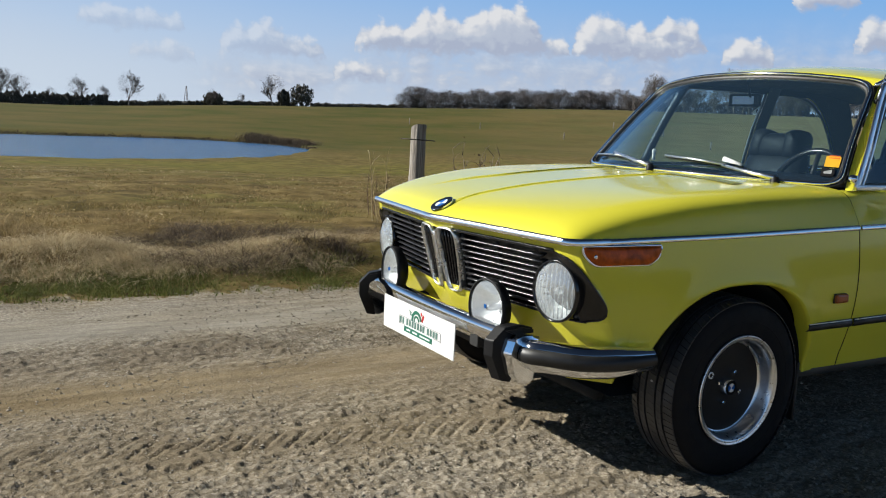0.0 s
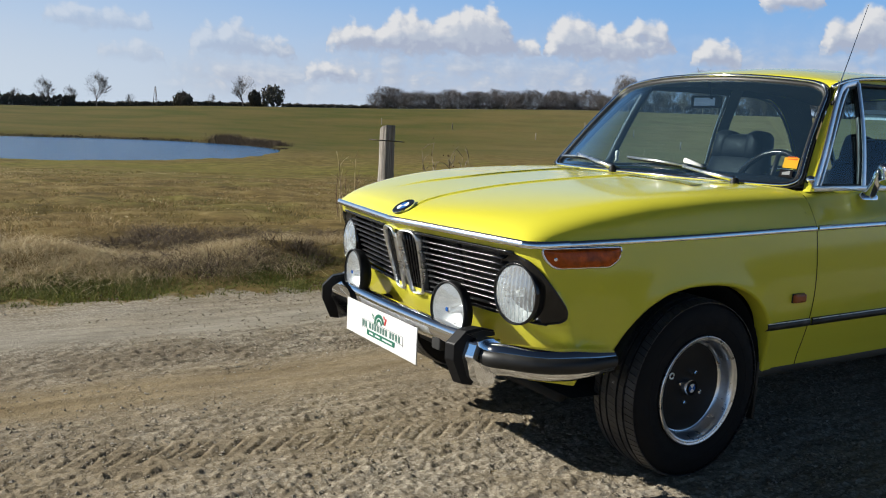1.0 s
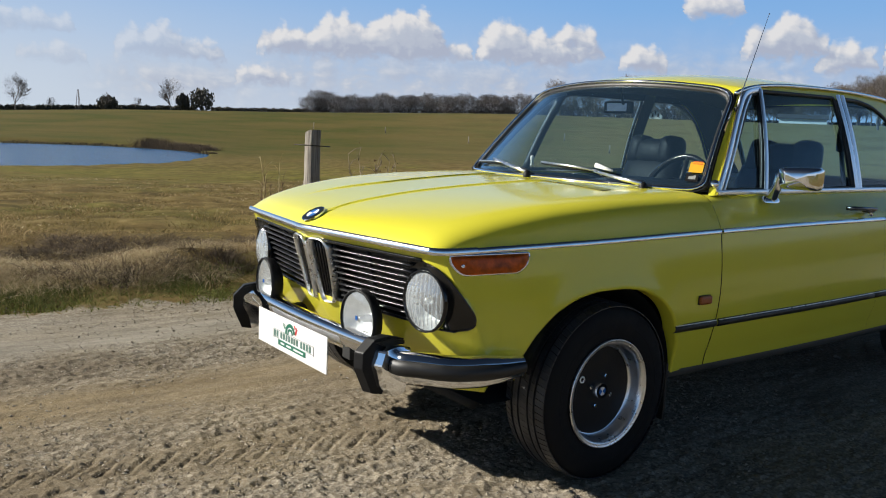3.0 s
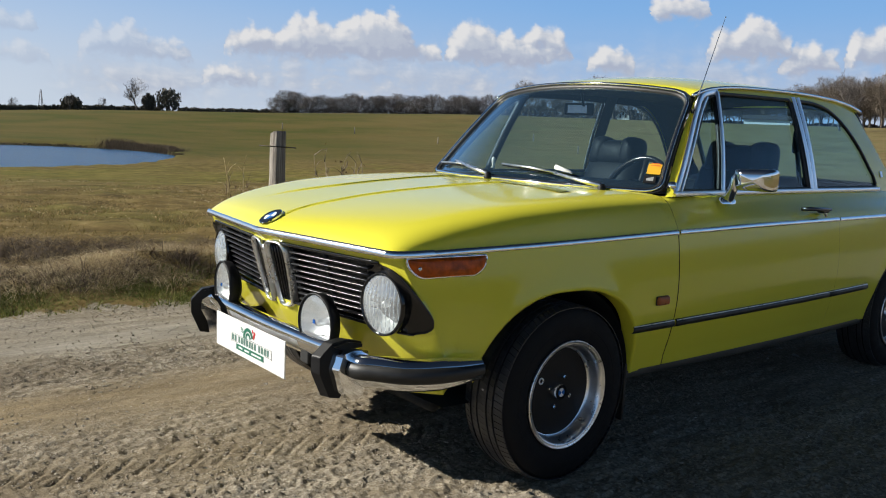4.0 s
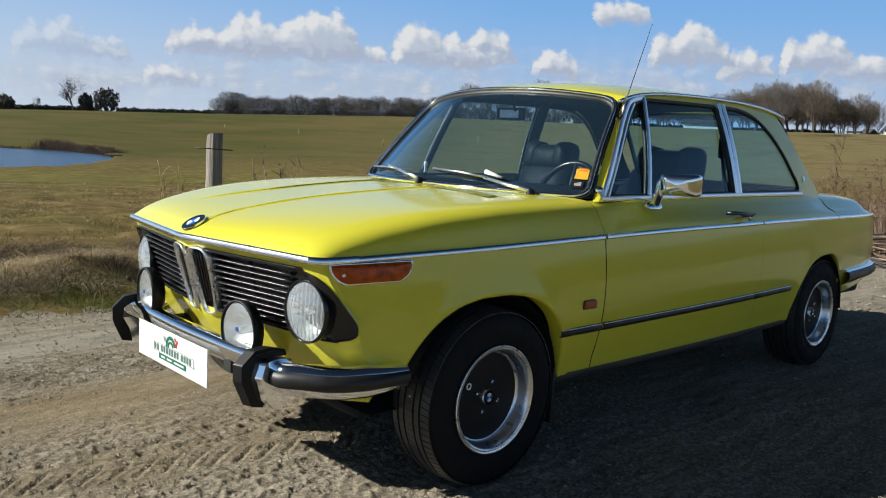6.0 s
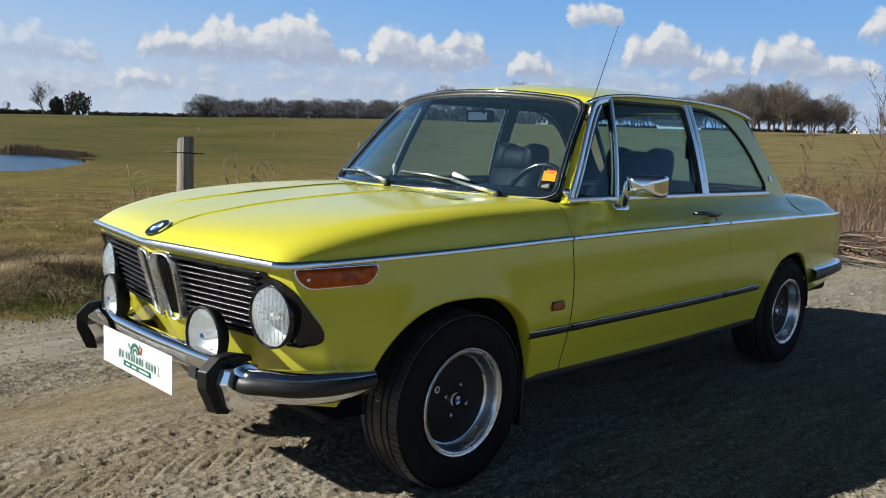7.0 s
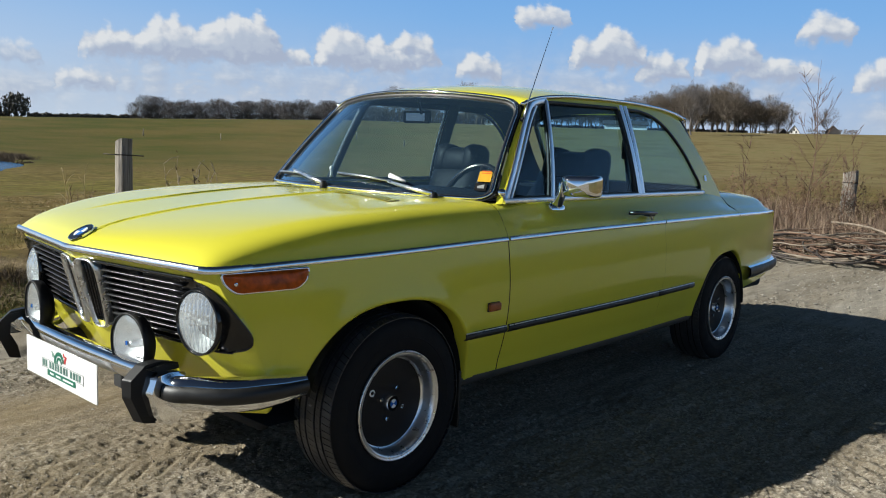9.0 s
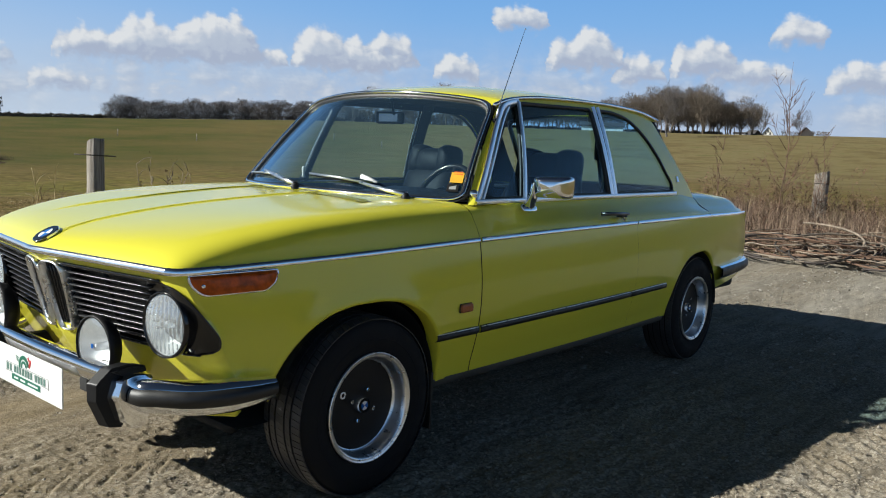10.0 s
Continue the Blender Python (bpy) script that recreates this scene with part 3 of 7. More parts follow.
def rim_of(name, pts, width, depth, material):
    """A frame bar along a closed run of points."""
    return tube(name, pts, width, material, 6, depth, True)


# body lines, by the distance behind the front axle
trim_w = pchip([-0.62, -0.55, -0.45, -0.33, 0, 0.5, 1.2, 2.0, 2.6, 3.2, 3.45], [0.655, 0.668, 0.688, 0.712, 0.752, 0.776, 0.785, 0.770, 0.725, 0.655, 0.60])
trim_z = pchip([-0.72, -0.6, -0.35, 0, 0.5, 1.2, 2.0, 2.6, 3.45], [0.752, 0.748, 0.757, 0.768, 0.782, 0.793, 0.796, 0.790, 0.775])
sh_w = pchip([-0.62, -0.4, -0.2, 0.05, 0.5, 0.7, 1.2, 1.65, 2.3, 2.6, 3.2, 3.45], [0.625, 0.655, 0.680, 0.700, 0.706, 0.695, 0.683, 0.668, 0.640, 0.615, 0.565, 0.53])
sh_z = pchip([-0.62, -0.4, -0.2, 0.05, 0.5, 1.2, 1.65, 2.3, 2.6, 3.2, 3.45], [0.784, 0.838, 0.868, 0.886, 0.899, 0.906, 0.910, 0.903, 0.893, 0.868, 0.845])
mid_z = pchip([-0.72, -0.65, -0.5, -0.3, 0, 0.2, 0.4, 2.6, 3.0, 3.3, 3.45], [0.785, 0.800, 0.834, 0.866, 0.895, 0.908, 0.913, 0.915, 0.905, 0.885, 0.86])


def nose_y(x):
    return -0.712 + 0.088 * abs(x) / 0.655


def chaikin(pts, times=3):
    for _ in range(times):
        new_pts = [pts[0]]
        for a, b in zip(pts[:-1], pts[1:]):
            new_pts += [(0.75 * a[0] + 0.25 * b[0], 0.75 * a[1] + 0.25 * b[1]), (0.25 * a[0] + 0.75 * b[0], 0.25 * a[1] + 0.75 * b[1])]
        new_pts.append(pts[-1])
        pts = new_pts
    return pts


def upper_section(y):
    """Half section above the chrome line: from the trim over the shoulder to the middle."""
    tw, tz, sw, sz, mz = trim_w(y), trim_z(y), sh_w(y), sh_z(y), mid_z(y)
    pts = [(tw, tz), (tw - 0.010, tz + 0.022), (sw + 0.036, sz - 0.052), (sw + 0.014, sz - 0.017), (sw - 0.036, sz + 0.12 * (mz - sz) + 0.003), (sw - 0.12, sz + 0.40 * (mz - sz) + 0.006), (sw * 0.5, sz + 0.85 * (mz - sz) + 0.004), (0.0, mz)]
    return chaikin(pts, 3)


def upper_z(x, y):
    s = upper_section(y)
    xs = np.array([p[0] for p in s])[::-1]
    zs = np.array([p[1] for p in s])[::-1]
    return float(np.interp(abs(x), xs, zs))


def side_x(y, z):
    """The body side below the chrome line."""
    tz = trim_z(y)
    t = np.clip((z - 0.30) / (tz - 0.30), 0, 1)
    return trim_w(y) + 0.022 * math.sin(math.pi * min(1, (1 - t) * 1.1)) - 0.030 * (1 - t) ** 3


ARCH_F = [(-0.352, 0.36), (-0.348, 0.42), (-0.328, 0.47), (-0.287, 0.525), (-0.23, 0.572), (-0.15, 0.608), (-0.07, 0.622), (0.01, 0.624), (0.09, 0.616), (0.175, 0.588), (0.245, 0.538), (0.292, 0.47), (0.318, 0.39), (0.330, 0.30)]
ARCH_R = [(2.085, 0.3), (2.095, 0.38), (2.115, 0.455), (2.155, 0.52), (2.22, 0.572), (2.3, 0.6), (2.39, 0.61), (2.48, 0.612), (2.58, 0.59), (2.65, 0.54), (2.70, 0.47), (2.72, 0.38)]


def smooth_run(pts, n):
    """n points along a smooth curve through pts."""
    d = np.concatenate([[0], np.cumsum([math.dist(a, b) for a, b in zip(pts[:-1], pts[1:])])])
    fs = [pchip(d, [p[i] for p in pts]) for i in range(len(pts[0]))]
    return [tuple(float(f(t)) for f in fs) for t in np.linspace(0, d[-1], n)]


ARCH_RUNS = [np.array(smooth_run(a, 60)) for a in (ARCH_F, ARCH_R)]


def flare(y, z):
    """How far the side swells out towards the edge of a wheel arch."""
    d = min(float(np.min(np.hypot(r[:, 0] - y, r[:, 1] - z))) for r in ARCH_RUNS)
    return 0.008 * math.exp(-((d / 0.036) ** 1.5))


def side_panel(name, bottoms, zsteps=26):
    """A lower side panel between two shut lines; bottoms is its lower edge as (y, z)."""
    rows = []
    for y, zb in bottoms:
        zt = trim_z(y) - 0.004
        rows.append([(side_x(y, z) + flare(y, z), y, z) for z in (zb + (zt - zb) * (k / zsteps) ** 1.35 for k in range(zsteps + 1))])
    return grid_mesh(name, rows, PAINT)


def run_y(a, b, step):
    n = max(2, int(round((b - a) / step)) + 1)
    return [float(v) for v in np.linspace(a, b, n)]


SILL = 0.302
f_bottom = [(y, 0.375) for y in run_y(-0.42, -0.356, 0.02)] + smooth_run(ARCH_F, 40) + [(y, SILL) for y in run_y(0.335, 0.50, 0.05)]
d_bottom = [(y, SILL) for y in run_y(0.505, 1.6645, 0.06)]
q_bottom = [(y, SILL) for y in run_y(1.6655, 2.08, 0.06)] + smooth_run(ARCH_R, 40) + [(y, 0.350 + 0.03 * (y - 2.72) / 0.7) for y in run_y(2.725, 3.44, 0.05)]


def upper_strip(name, ys, depth=0.055):
    """The body above the chrome line, up to the window base and a little inward."""
    rows = []
    for y in ys:
        sw = sh_w(y)
        xs = np.linspace(trim_w(y), sw - depth * 0.5, 18)
        sx = np.array([p[0] for p in upper_section(y)])[::-1]
        sz = np.array([p[1] for p in upper_section(y)])[::-1]
        tw, tz, hz = float(trim_w(y)), float(trim_z(y)), float(sh_z(y))
        flank = chaikin([(tw, tz), (tw - 0.008, tz + 0.028), (sw + 0.024, hz - 0.030), (sw + 0.010, hz + 0.002), (sw - 0.03, hz + 0.006)], 3)
        fx, fz = np.array([p[0] for p in flank])[::-1], np.array([p[1] for p in flank])[::-1]
        own = min(1.0, max(0.0, (y - 0.505) / 0.34)) * min(1.0, max(0.0, (2.62 - y) / 0.20))
        rows.append([(float(x), y, float((1 - own) * np.interp(x, sx, sz) + own * np.interp(x, fx, fz))) for x in xs])
    return grid_mesh(name, rows, PAINT)


both("front_fender", side_panel("front_fender", f_bottom), car)
door_me = joined("door", [side_panel("door", d_bottom), upper_strip("door_top", run_y(0.505, 1.6645, 0.03))])
doors = both("door", door_me, car, "lime yellow door panel with a chrome waistline")
quarter_me = joined("rear_quarter", [side_panel("rear_quarter", q_bottom), upper_strip("quarter_top", run_y(1.6655, 2.631, 0.06))])
both("rear_quarter", quarter_me, car)


def arch_lip(name, arch):
    rows = []
    for y, z in smooth_run(arch, 50):
        x = side_x(y, z)
        cy = (arch[0][0] + arch[-1][0]) / 2
        d = Vector((0, y - cy, z - 0.30)).normalized()
        x += 0.008
        rows.append([(x, y, z), (x - 0.002, y - 0.005 * d.y, z - 0.005 * d.z), (x - 0.010, y - 0.007 * d.y, z - 0.007 * d.z), (x - 0.06, y - 0.006 * d.y, z - 0.006 * d.z)])
    return grid_mesh(name, rows, PAINT)


both("arch_lip", arch_lip("arch_lip", ARCH_F), car)
both("arch_lip", arch_lip("arch_lip", ARCH_R), car)


def wheel_well(name, yc, r):
    rows = []
    for k in range(25):
        a = 0.25 + (math.pi - 0.25) * k / 24
        y, z = yc - r * math.cos(a), 0.29 + r * math.sin(a) * 1.0
        rows.append([(0.74, y, z), (0.45, y, z)])
    me = grid_mesh(name, rows, UNDER)
    cap = mesh_of("cap", [(0.45, yc - r * math.cos(math.pi * k / 24), 0.29 + r * math.sin(math.pi * k / 24)) for k in range(25)], [list(range(25))], UNDER)
    return joined(name, [me, cap])


both("wheel_well", wheel_well("wheel_well", -0.017, 0.336), car)
both("wheel_well", wheel_well("wheel_well", 2.42, 0.325), car)


def rise(d):
    """A sharp step up that fades away behind its edge."""
    return math.exp(-max(0.0, d) / 0.30) / (1 + math.exp(min(40, -d / 0.0005)))


crease_near = pchip([-0.70, -0.64, -0.58, -0.44, 0.14, 0.32], [0.040, 0.036, 0.022, 0.037, 0.107, 0.128])
crease_far = pchip([-0.60, -0.47, -0.24, 0.09, 0.32], [-0.35, -0.315, -0.257, -0.253, -0.245])


def hood_mesh():
    rows = []
    us = np.concatenate([np.linspace(0, 0.50, 300), np.linspace(0.52, 0.78, 8), np.linspace(0.80, 1.0, 26)])
    us = np.concatenate([-us[::-1], us[1:]])
    vs = np.concatenate([np.array([0, 0.004, 0.010, 0.018, 0.028, 0.04, 0.055]), np.linspace(0.08, 1, 34)])
    for v in vs:
        row = []
        for u in us:
            # width follows the trim line once past the front corner
            x0 = 0.655 * u
            yf = nose_y(x0)
            y = yf + v * (0.302 + 0.196 * abs(u) ** 5 - yf)
            w = float(trim_w(y)) if y > -0.62 else 0.655
            x = u * w
            full = upper_z(x, max(y, -0.70))
            if abs(u) == 1:
                full = float(trim_z(y))
            edge = float(trim_z(yf)) - 0.0
            d = y - yf
            z = edge + (full - edge) * (1 - math.exp(-d / 0.028))
            # raised middle panel between two soft creases
            z += 0.0042 * min(1, d / 0.05) * rise(float(crease_near(y)) - x)
            z += 0.0044 * min(1, max(0, (y + 0.54) / 0.16)) * rise(float(crease_far(y)) - x)
            row.append((x, y, z))
        rows.append(row)
    return grid_mesh("hood", rows, PAINT)


hood = part("hood", hood_mesh(), car, "lime yellow bonnet with a raised middle panel")


def cowl_mesh():
    rows = []
    for v in np.linspace(0, 1, 8):
        row = []
        for u in np.linspace(-1, 1, 61):
            y0 = 0.3026 + 0.196 * abs(u) ** 5
            y = y0 + v * (0.419 + 0.085 * min(1, abs(u) / 0.85) ** 6 - y0)
            w = float(trim_w(y))
            x = u * w
            row.append((x, y, upper_z(x, y) if abs(u) < 1 else float(trim_z(y))))
        rows.append(row)
    return grid_mesh("cowl", rows, PAINT)


cowl = part("cowl", cowl_mesh(), car)


def trunk_mesh():
    rows = []
    for v in np.linspace(0, 1, 30):
        row = []
        for u in np.linspace(-1, 1, 61):
            y = 2.635 - 0.035 * (1 - abs(u) ** 4) + v * (3.45 - 2.60) * (1 - 0.03 * abs(u) ** 3)
            y = min(y, 3.45)
            w = float(trim_w(y))
            x = u * w
            z = upper_z(x, y) if abs(u) < 1 else float(trim_z(y))
            if y > 3.30:
                z -= (z - float(trim_z(y))) * ((y - 3.30) / 0.15) ** 2.2
            row.append((x, y, z))
        rows.append(row)
    return grid_mesh("boot_lid", rows, PAINT)


part("boot_lid", trunk_mesh(), car)
lid_line = []
for u in np.linspace(-0.995, 0.995, 61):
    y = 2.632 - 0.035 * (1 - abs(u) ** 4)
    x = float(u) * float(trim_w(y))
    lid_line.append((x, y, upper_z(x, y) + 0.0005))
part("lid_gap", tube("lid_gap", lid_line, 0.0028, UNDER, 6), car)
tail_rows = []
for z in np.linspace(0.40, 0.775, 8):
    tail_rows.append([(u * (0.60 + 0.01), 3.44 + 0.03 * (1 - u * u), z) for u in np.linspace(-1, 1, 21)])
part("tail_panel", grid_mesh("tail_panel", tail_rows, PAINT), car)


# nose below the chrome: it leans back and wraps round the corners
def nose(x, z):
    t = 0.75 - z
    c = max(0.0, abs(x) - 0.58)
    round_off = 1.0 + 2.8 * min(1, max(0, t / 0.19))
    return nose_y(min(abs(x), 0.655)) + 0.010 + 0.27 * t + round_off * c * c


def nose_end(z):
    return 0.655 + 0.045 * min(1, max(0, (0.75 - z) / 0.19))


def front_row(z, inner=0.0, back=0.0):
    """One level of the nose from the middle (or inner) round the corner to the fender."""
    xe = nose_end(z)
    row = [(float(x), nose(x, z) + back, z) for x in np.linspace(inner, xe, 26)]
    y0, y1 = nose(xe, z) + back, -0.415
    for k in range(1, 9):
        y = y0 + (y1 - y0) * k / 8
        f = k / 8
        x = (1 - f) ** 2 * xe + 2 * f * (1 - f) * (float(side_x(y1, z)) - 0.012) + f * f * float(side_x(y1, z))
        row.append((float(x), y, z))
    return row


def mirrored_row(row):
    return [(-x, y, z) for x, y, z in row[:0:-1]] + row


top_band = grid_mesh("band", [mirrored_row(front_row(z)) for z in np.linspace(0.714, 0.748, 4)], PAINT)
low_rows = []
for k, z in enumerate(np.linspace(0.36, 0.522, 9)):
    low_rows.append(mirrored_row(front_row(float(z), 0.0, 0.30 * max(0, 0.50 - float(z)))))
low_band = grid_mesh("band", low_rows, PAINT)
pod_edge = pchip([0.518, 0.530, 0.545, 0.57, 0.61, 0.65, 0.68, 0.70, 0.714], [0.645, 0.688, 0.700, 0.703, 0.694, 0.676, 0.654, 0.628, 0.575])
mid_band = grid_mesh("band", [front_row(float(z), float(pod_edge(z)) - 0.004) for z in np.linspace(0.520, 0.7145, 22)], PAINT)
front_panel = part("front_panel", joined("front_panel", [top_band, low_band, mid_band, flip(mid_band)]), car)

# grille: black backing, slats, kidneys
back_rows = [[(float(x), nose(x, z) + 0.045, z) for x in np.linspace(-0.66, 0.66, 41)] for z in (0.515, 0.58, 0.65, 0.72)]
grille = part("grille", grid_mesh("grille", back_rows, BLACK), car, "black grille with horizontal slats")
slat_n = 9
for i in range(slat_n):
    z = 0.538 + 0.0192 * i
    for s in (1, -1):
        x0 = 0.130
        pts = [(s * float(x), nose(x, z) + 0.006, z) for x in np.linspace(x0, 0.515, 9)]
        part("slat", tube("slat", pts, [0.0036] * 9, SLAT, 8, 2.4), grille)
for s in (1, -1):
    for x in (0.128, 0.30):
        pts = [(s * x, nose(x, z) + 0.018, z) for z in np.linspace(0.525, 0.712, 6)]
        part("grille_post", tube("grille_post", pts, 0.008, BLACK, 6), grille)
for z, w in ((0.716, 0.006), (0.520, 0.006)):
    for s in (1, -1):
        pts = [(s * float(x), nose(x, z) - 0.002, z) for x in np.linspace(0.10, 0.575, 14)]
        part("grille_edge", tube("grille_edge", pts, w, GLOSS_BLACK, 6), grille)


def kidney_outline(s):
    o = [(0.008, 0.718), (0.122, 0.722), (0.116, 0.62), (0.096, 0.502), (0.026, 0.498), (0.012, 0.60)]
    o = [(s * x, z) for x, z in o]
    return rounded(o, [0.035, 0.045, 0.05, 0.028, 0.022, 0.05], 6)


kidney = part("kidney_grille", grid_mesh("kidney_grille", [[(x, nose(x, z) + 0.016, z) for x in np.linspace(-0.115, 0.115, 12)] for z in (0.505, 0.62, 0.71)], BLACK), car, "chrome twin kidney grille with black bars")
for s in (1, -1):
    o = kidney_outline(s)
    rows = []
    for dx, dy in ((0.0, 0.014), (0.0, -0.008), (0.25, -0.014), (0.5, -0.009), (0.55, 0.010)):
        cx = sum(p[0] for p in o) / len(o)
        cz = sum(p[1] for p in o) / len(o)
        rows.append([(x + (cx - x) * dx * 0.30, nose(x, z) + dy, z + (cz - z) * dx * 0.12) for x, z in o])
    part("chrome_ring", grid_mesh("chrome_ring", rows, STEEL, True, True), kidney, "bright chrome surround")
    for k in range(5):
        f = (k + 0.7) / 5.4
        pts = []
        for z in np.linspace(0.508, 0.712, 6):
            xi = 0.018 + 0.002 * (z - 0.52) / 0.2
            xo = 0.088 + 0.024 * (z - 0.522) / 0.2
            x = s * (xi + (xo - xi) * f)
            pts.append((x, nose(x, z) + 0.004, float(z)))
        part("kidney_bar", tube("kidney_bar", pts, 0.0042, GLOSS_BLACK, 6, 1.0), kidney)


# black headlight surrounds, pointed towards the fender
def surround():
    rows = []
    for z in np.linspace(0.518, 0.712, 20):
        xr = float(pod_edge(z))
        rows.append([(float(x), nose(x, float(z)) - 0.006 + 0.018 * max(0, min(1, (0.63 - x) / 0.07)), float(z)) for x in np.linspace(min(0.495, xr - 0.02), xr, 20)])
    return grid_mesh("headlight_surround", rows, GLOSS_BLACK)


both("headlight_surround", surround(), car)


def bead():
    pts = [(float(x), nose(x, 0.516) - 0.006, 0.516) for x in np.linspace(0.50, 0.65, 8)]
    pts += [(float(pod_edge(z)), nose(float(pod_edge(z)), float(z)) - 0.006, float(z)) for z in np.linspace(0.519, 0.708, 24)]
    return tube("surround_bead", pts, 0.0035, GLOSS_BLACK, 6)


both("surround_bead", bead(), car)


def round_lamp(name, at, r, depth, reflector_material, label, bulge=0.012, ring=BLACK, tail=0.05, turn=0.0):
    """A lamp that faces forward: housing, reflector, domed lens."""
    x, y, z = at
    prof = [(tail, r * 0.35), (tail, r * 0.7), (tail * 0.55, r * 1.02), (0.002, r * 1.07), (-0.008, r * 1.06), (-0.010, r * 1.0), (-0.003, r * 0.985)]
    swing = Matrix.Translation(at) @ pose(0, 0, 0, 0, 0, turn) @ Matrix.Translation(-Vector(at))

    def swung(me):
        me.transform(swing)
        return me
    lamp = part(name, swung(lathe(name, prof, ring, "y", 40, at)), car, label)
    refl = [(0.0, r * 0.985), (depth * 0.35, r * 0.80), (depth * 0.75, r * 0.45), (depth, r * 0.10), (depth, 0.0)]
    part("reflector", swung(lathe("reflector", refl, reflector_material, "y", 40, at)), lamp)
    lens = [(-0.004 - bulge * (1 - (k / 8) ** 2), r * 0.985 * k / 8) for k in range(8, -1, -1)]
    part("bulb", swung(lathe("bulb", [(-0.001, 0.0), (0.0, 0.010), (0.03, 0.012), (depth, 0.014)], STEEL, "y", 12, at)), lamp)
    for k in range(-4, 5) if name == "headlight" else ():
        hx = r * 0.2 * k
        hz = math.sqrt(max(0.0, (r * 0.93) ** 2 - hx * hx))
        part("lens_rib", swung(tube("lens_rib", [(x + hx, y - 0.002, z - hz), (x + hx, y - 0.006, z), (x + hx, y - 0.002, z + hz)], 0.0022, LENS, 5)), lamp)
    part("lens", swung(lathe("lens", lens, LENS if name == "headlight" else FOGLENS, "y", 40, at)), lamp, "clear domed glass lens")
    return lamp


REFLECT = plain("lamp_reflector", (0.80, 0.81, 0.82), 0.50, 1.0, 0.12, 60, 0.4)
for s in (1, -1):
    round_lamp("headlight", (0.574 if s > 0 else -0.556, -0.598, 0.597), 0.0855, 0.07, REFLECT, "round headlight in a black surround", 0.024, ring=GLOSS_BLACK, turn=s * 8)
for s in (1, -1):
    fog = round_lamp("fog_lamp", (s * 0.343, -0.682, 0.506), 0.086, 0.05, REFLECT, "round driving lamp on a bracket over the bumper", 0.010, BLACK, 0.045, turn=s * 5)
    part("bracket", box("bracket", (0.03, 0.03, 0.05), (s * 0.343, -0.665, 0.440), BLACK, 0.004), fog)
    part("emblem", box("emblem", (0.012, 0.002, 0.012), (s * 0.343 + 0.010, -0.6970, 0.514), BLUE, 0.002), fog, "small blue badge on the glass")

# chrome line along nose and sides
front_pts = [(float(x), nose_y(abs(x)) - 0.004, 0.7495) for x in np.linspace(-0.605, 0.635, 41)]


def band(name, pts, up, out, material):
    """A flat moulding with a raised middle along points; out gives the outward way at each."""
    rows = []
    for p, o in zip(pts, out):
        p, o = Vector(p), Vector(o)
        rows.append([tuple(p + Vector((0, 0, dz)) + o * d) for dz, d in ((-up, 0.0), (-up * 0.95, 0.0055), (-up * 0.70, 0.0088), (-up * 0.1, 0.0082), (up * 0.5, 0.0062), (up * 0.9, 0.0035), (up, 0.0))])
    return grid_mesh(name, rows, material)


part("nose_trim", band("nose_trim", front_pts, 0.0105, [(0, -1, 0.1)] * 41, TRIM), car, "chrome strip along the bonnet edge")


def side_trim(y0, y1):
    ys = run_y(y0, y1, 0.05)
    return band("side_trim", [(float(trim_w(y)) + 0.0, y, float(trim_z(y))) for y in ys], 0.0088, [(1, -0.15, 0)] * len(ys), TRIM)


corner_pts = [(0.634, nose_y(0.634) - 0.004, 0.7495), (0.649, -0.620, 0.7492), (0.660, -0.602, 0.749), (0.670, -0.57, 0.7492), (float(trim_w(-0.50)), -0.50, float(trim_z(-0.50)))]
corner_out = [(0.25, -1, 0.2), (0.6, -0.8, 0.1), (0.9, -0.4, 0), (1, -0.2, 0), (1, -0.15, 0)]
part("corner_trim", band("corner_trim", corner_pts, 0.0105, corner_out, TRIM), car)
both("side_trim", side_trim(-0.50, 0.498), car)
waist = side_trim(0.508, 1.66)
for d, me in zip(doors, (waist, flip(waist))):
    part("waist_trim", me, d, "thin chrome strip")
both("side_trim", side_trim(1.67, 2.629), car)
both("side_trim", side_trim(2.64, 3.42), car)

# round badge on the nose


def disc(name, r, h, material, m, sides=32, inner=0.0, a0=0.0, a1=360.0):
    verts, faces = [], []
    n = sides
    for k in range(n + 1):
        t = radians(a0 + (a1 - a0) * k / n)
        for rr, zz in ((inner, h), (r, h), (r, 0)):
            verts.append(m @ Vector((rr * math.cos(t), rr * math.sin(t), zz)))
    for k in range(n):
        i = 3 * k
        faces += [(i, i + 1, i + 4, i + 3), (i + 1, i + 2, i + 5, i + 4)]
    return mesh_of(name, verts, faces, material)


def round_badge(m, r, parent):
    b = part("badge", disc("badge", r, 0.006, CHROME, m), parent, "round black, blue and white badge")
    part("badge_ring", disc("badge_ring", r * 0.93, 0.0075, GLOSS_BLACK, m, 32, r * 0.56), b)
    for q in range(4):
        part("badge_quarter", disc("badge_quarter", r * 0.56, 0.0073, BLUE if q % 2 else WHITE, m, 8, 0.0, 90 * q, 90 * q + 90), b)


round_badge(pose(0, -0.668, 0.7880, 30, 0, 0), 0.041, car)

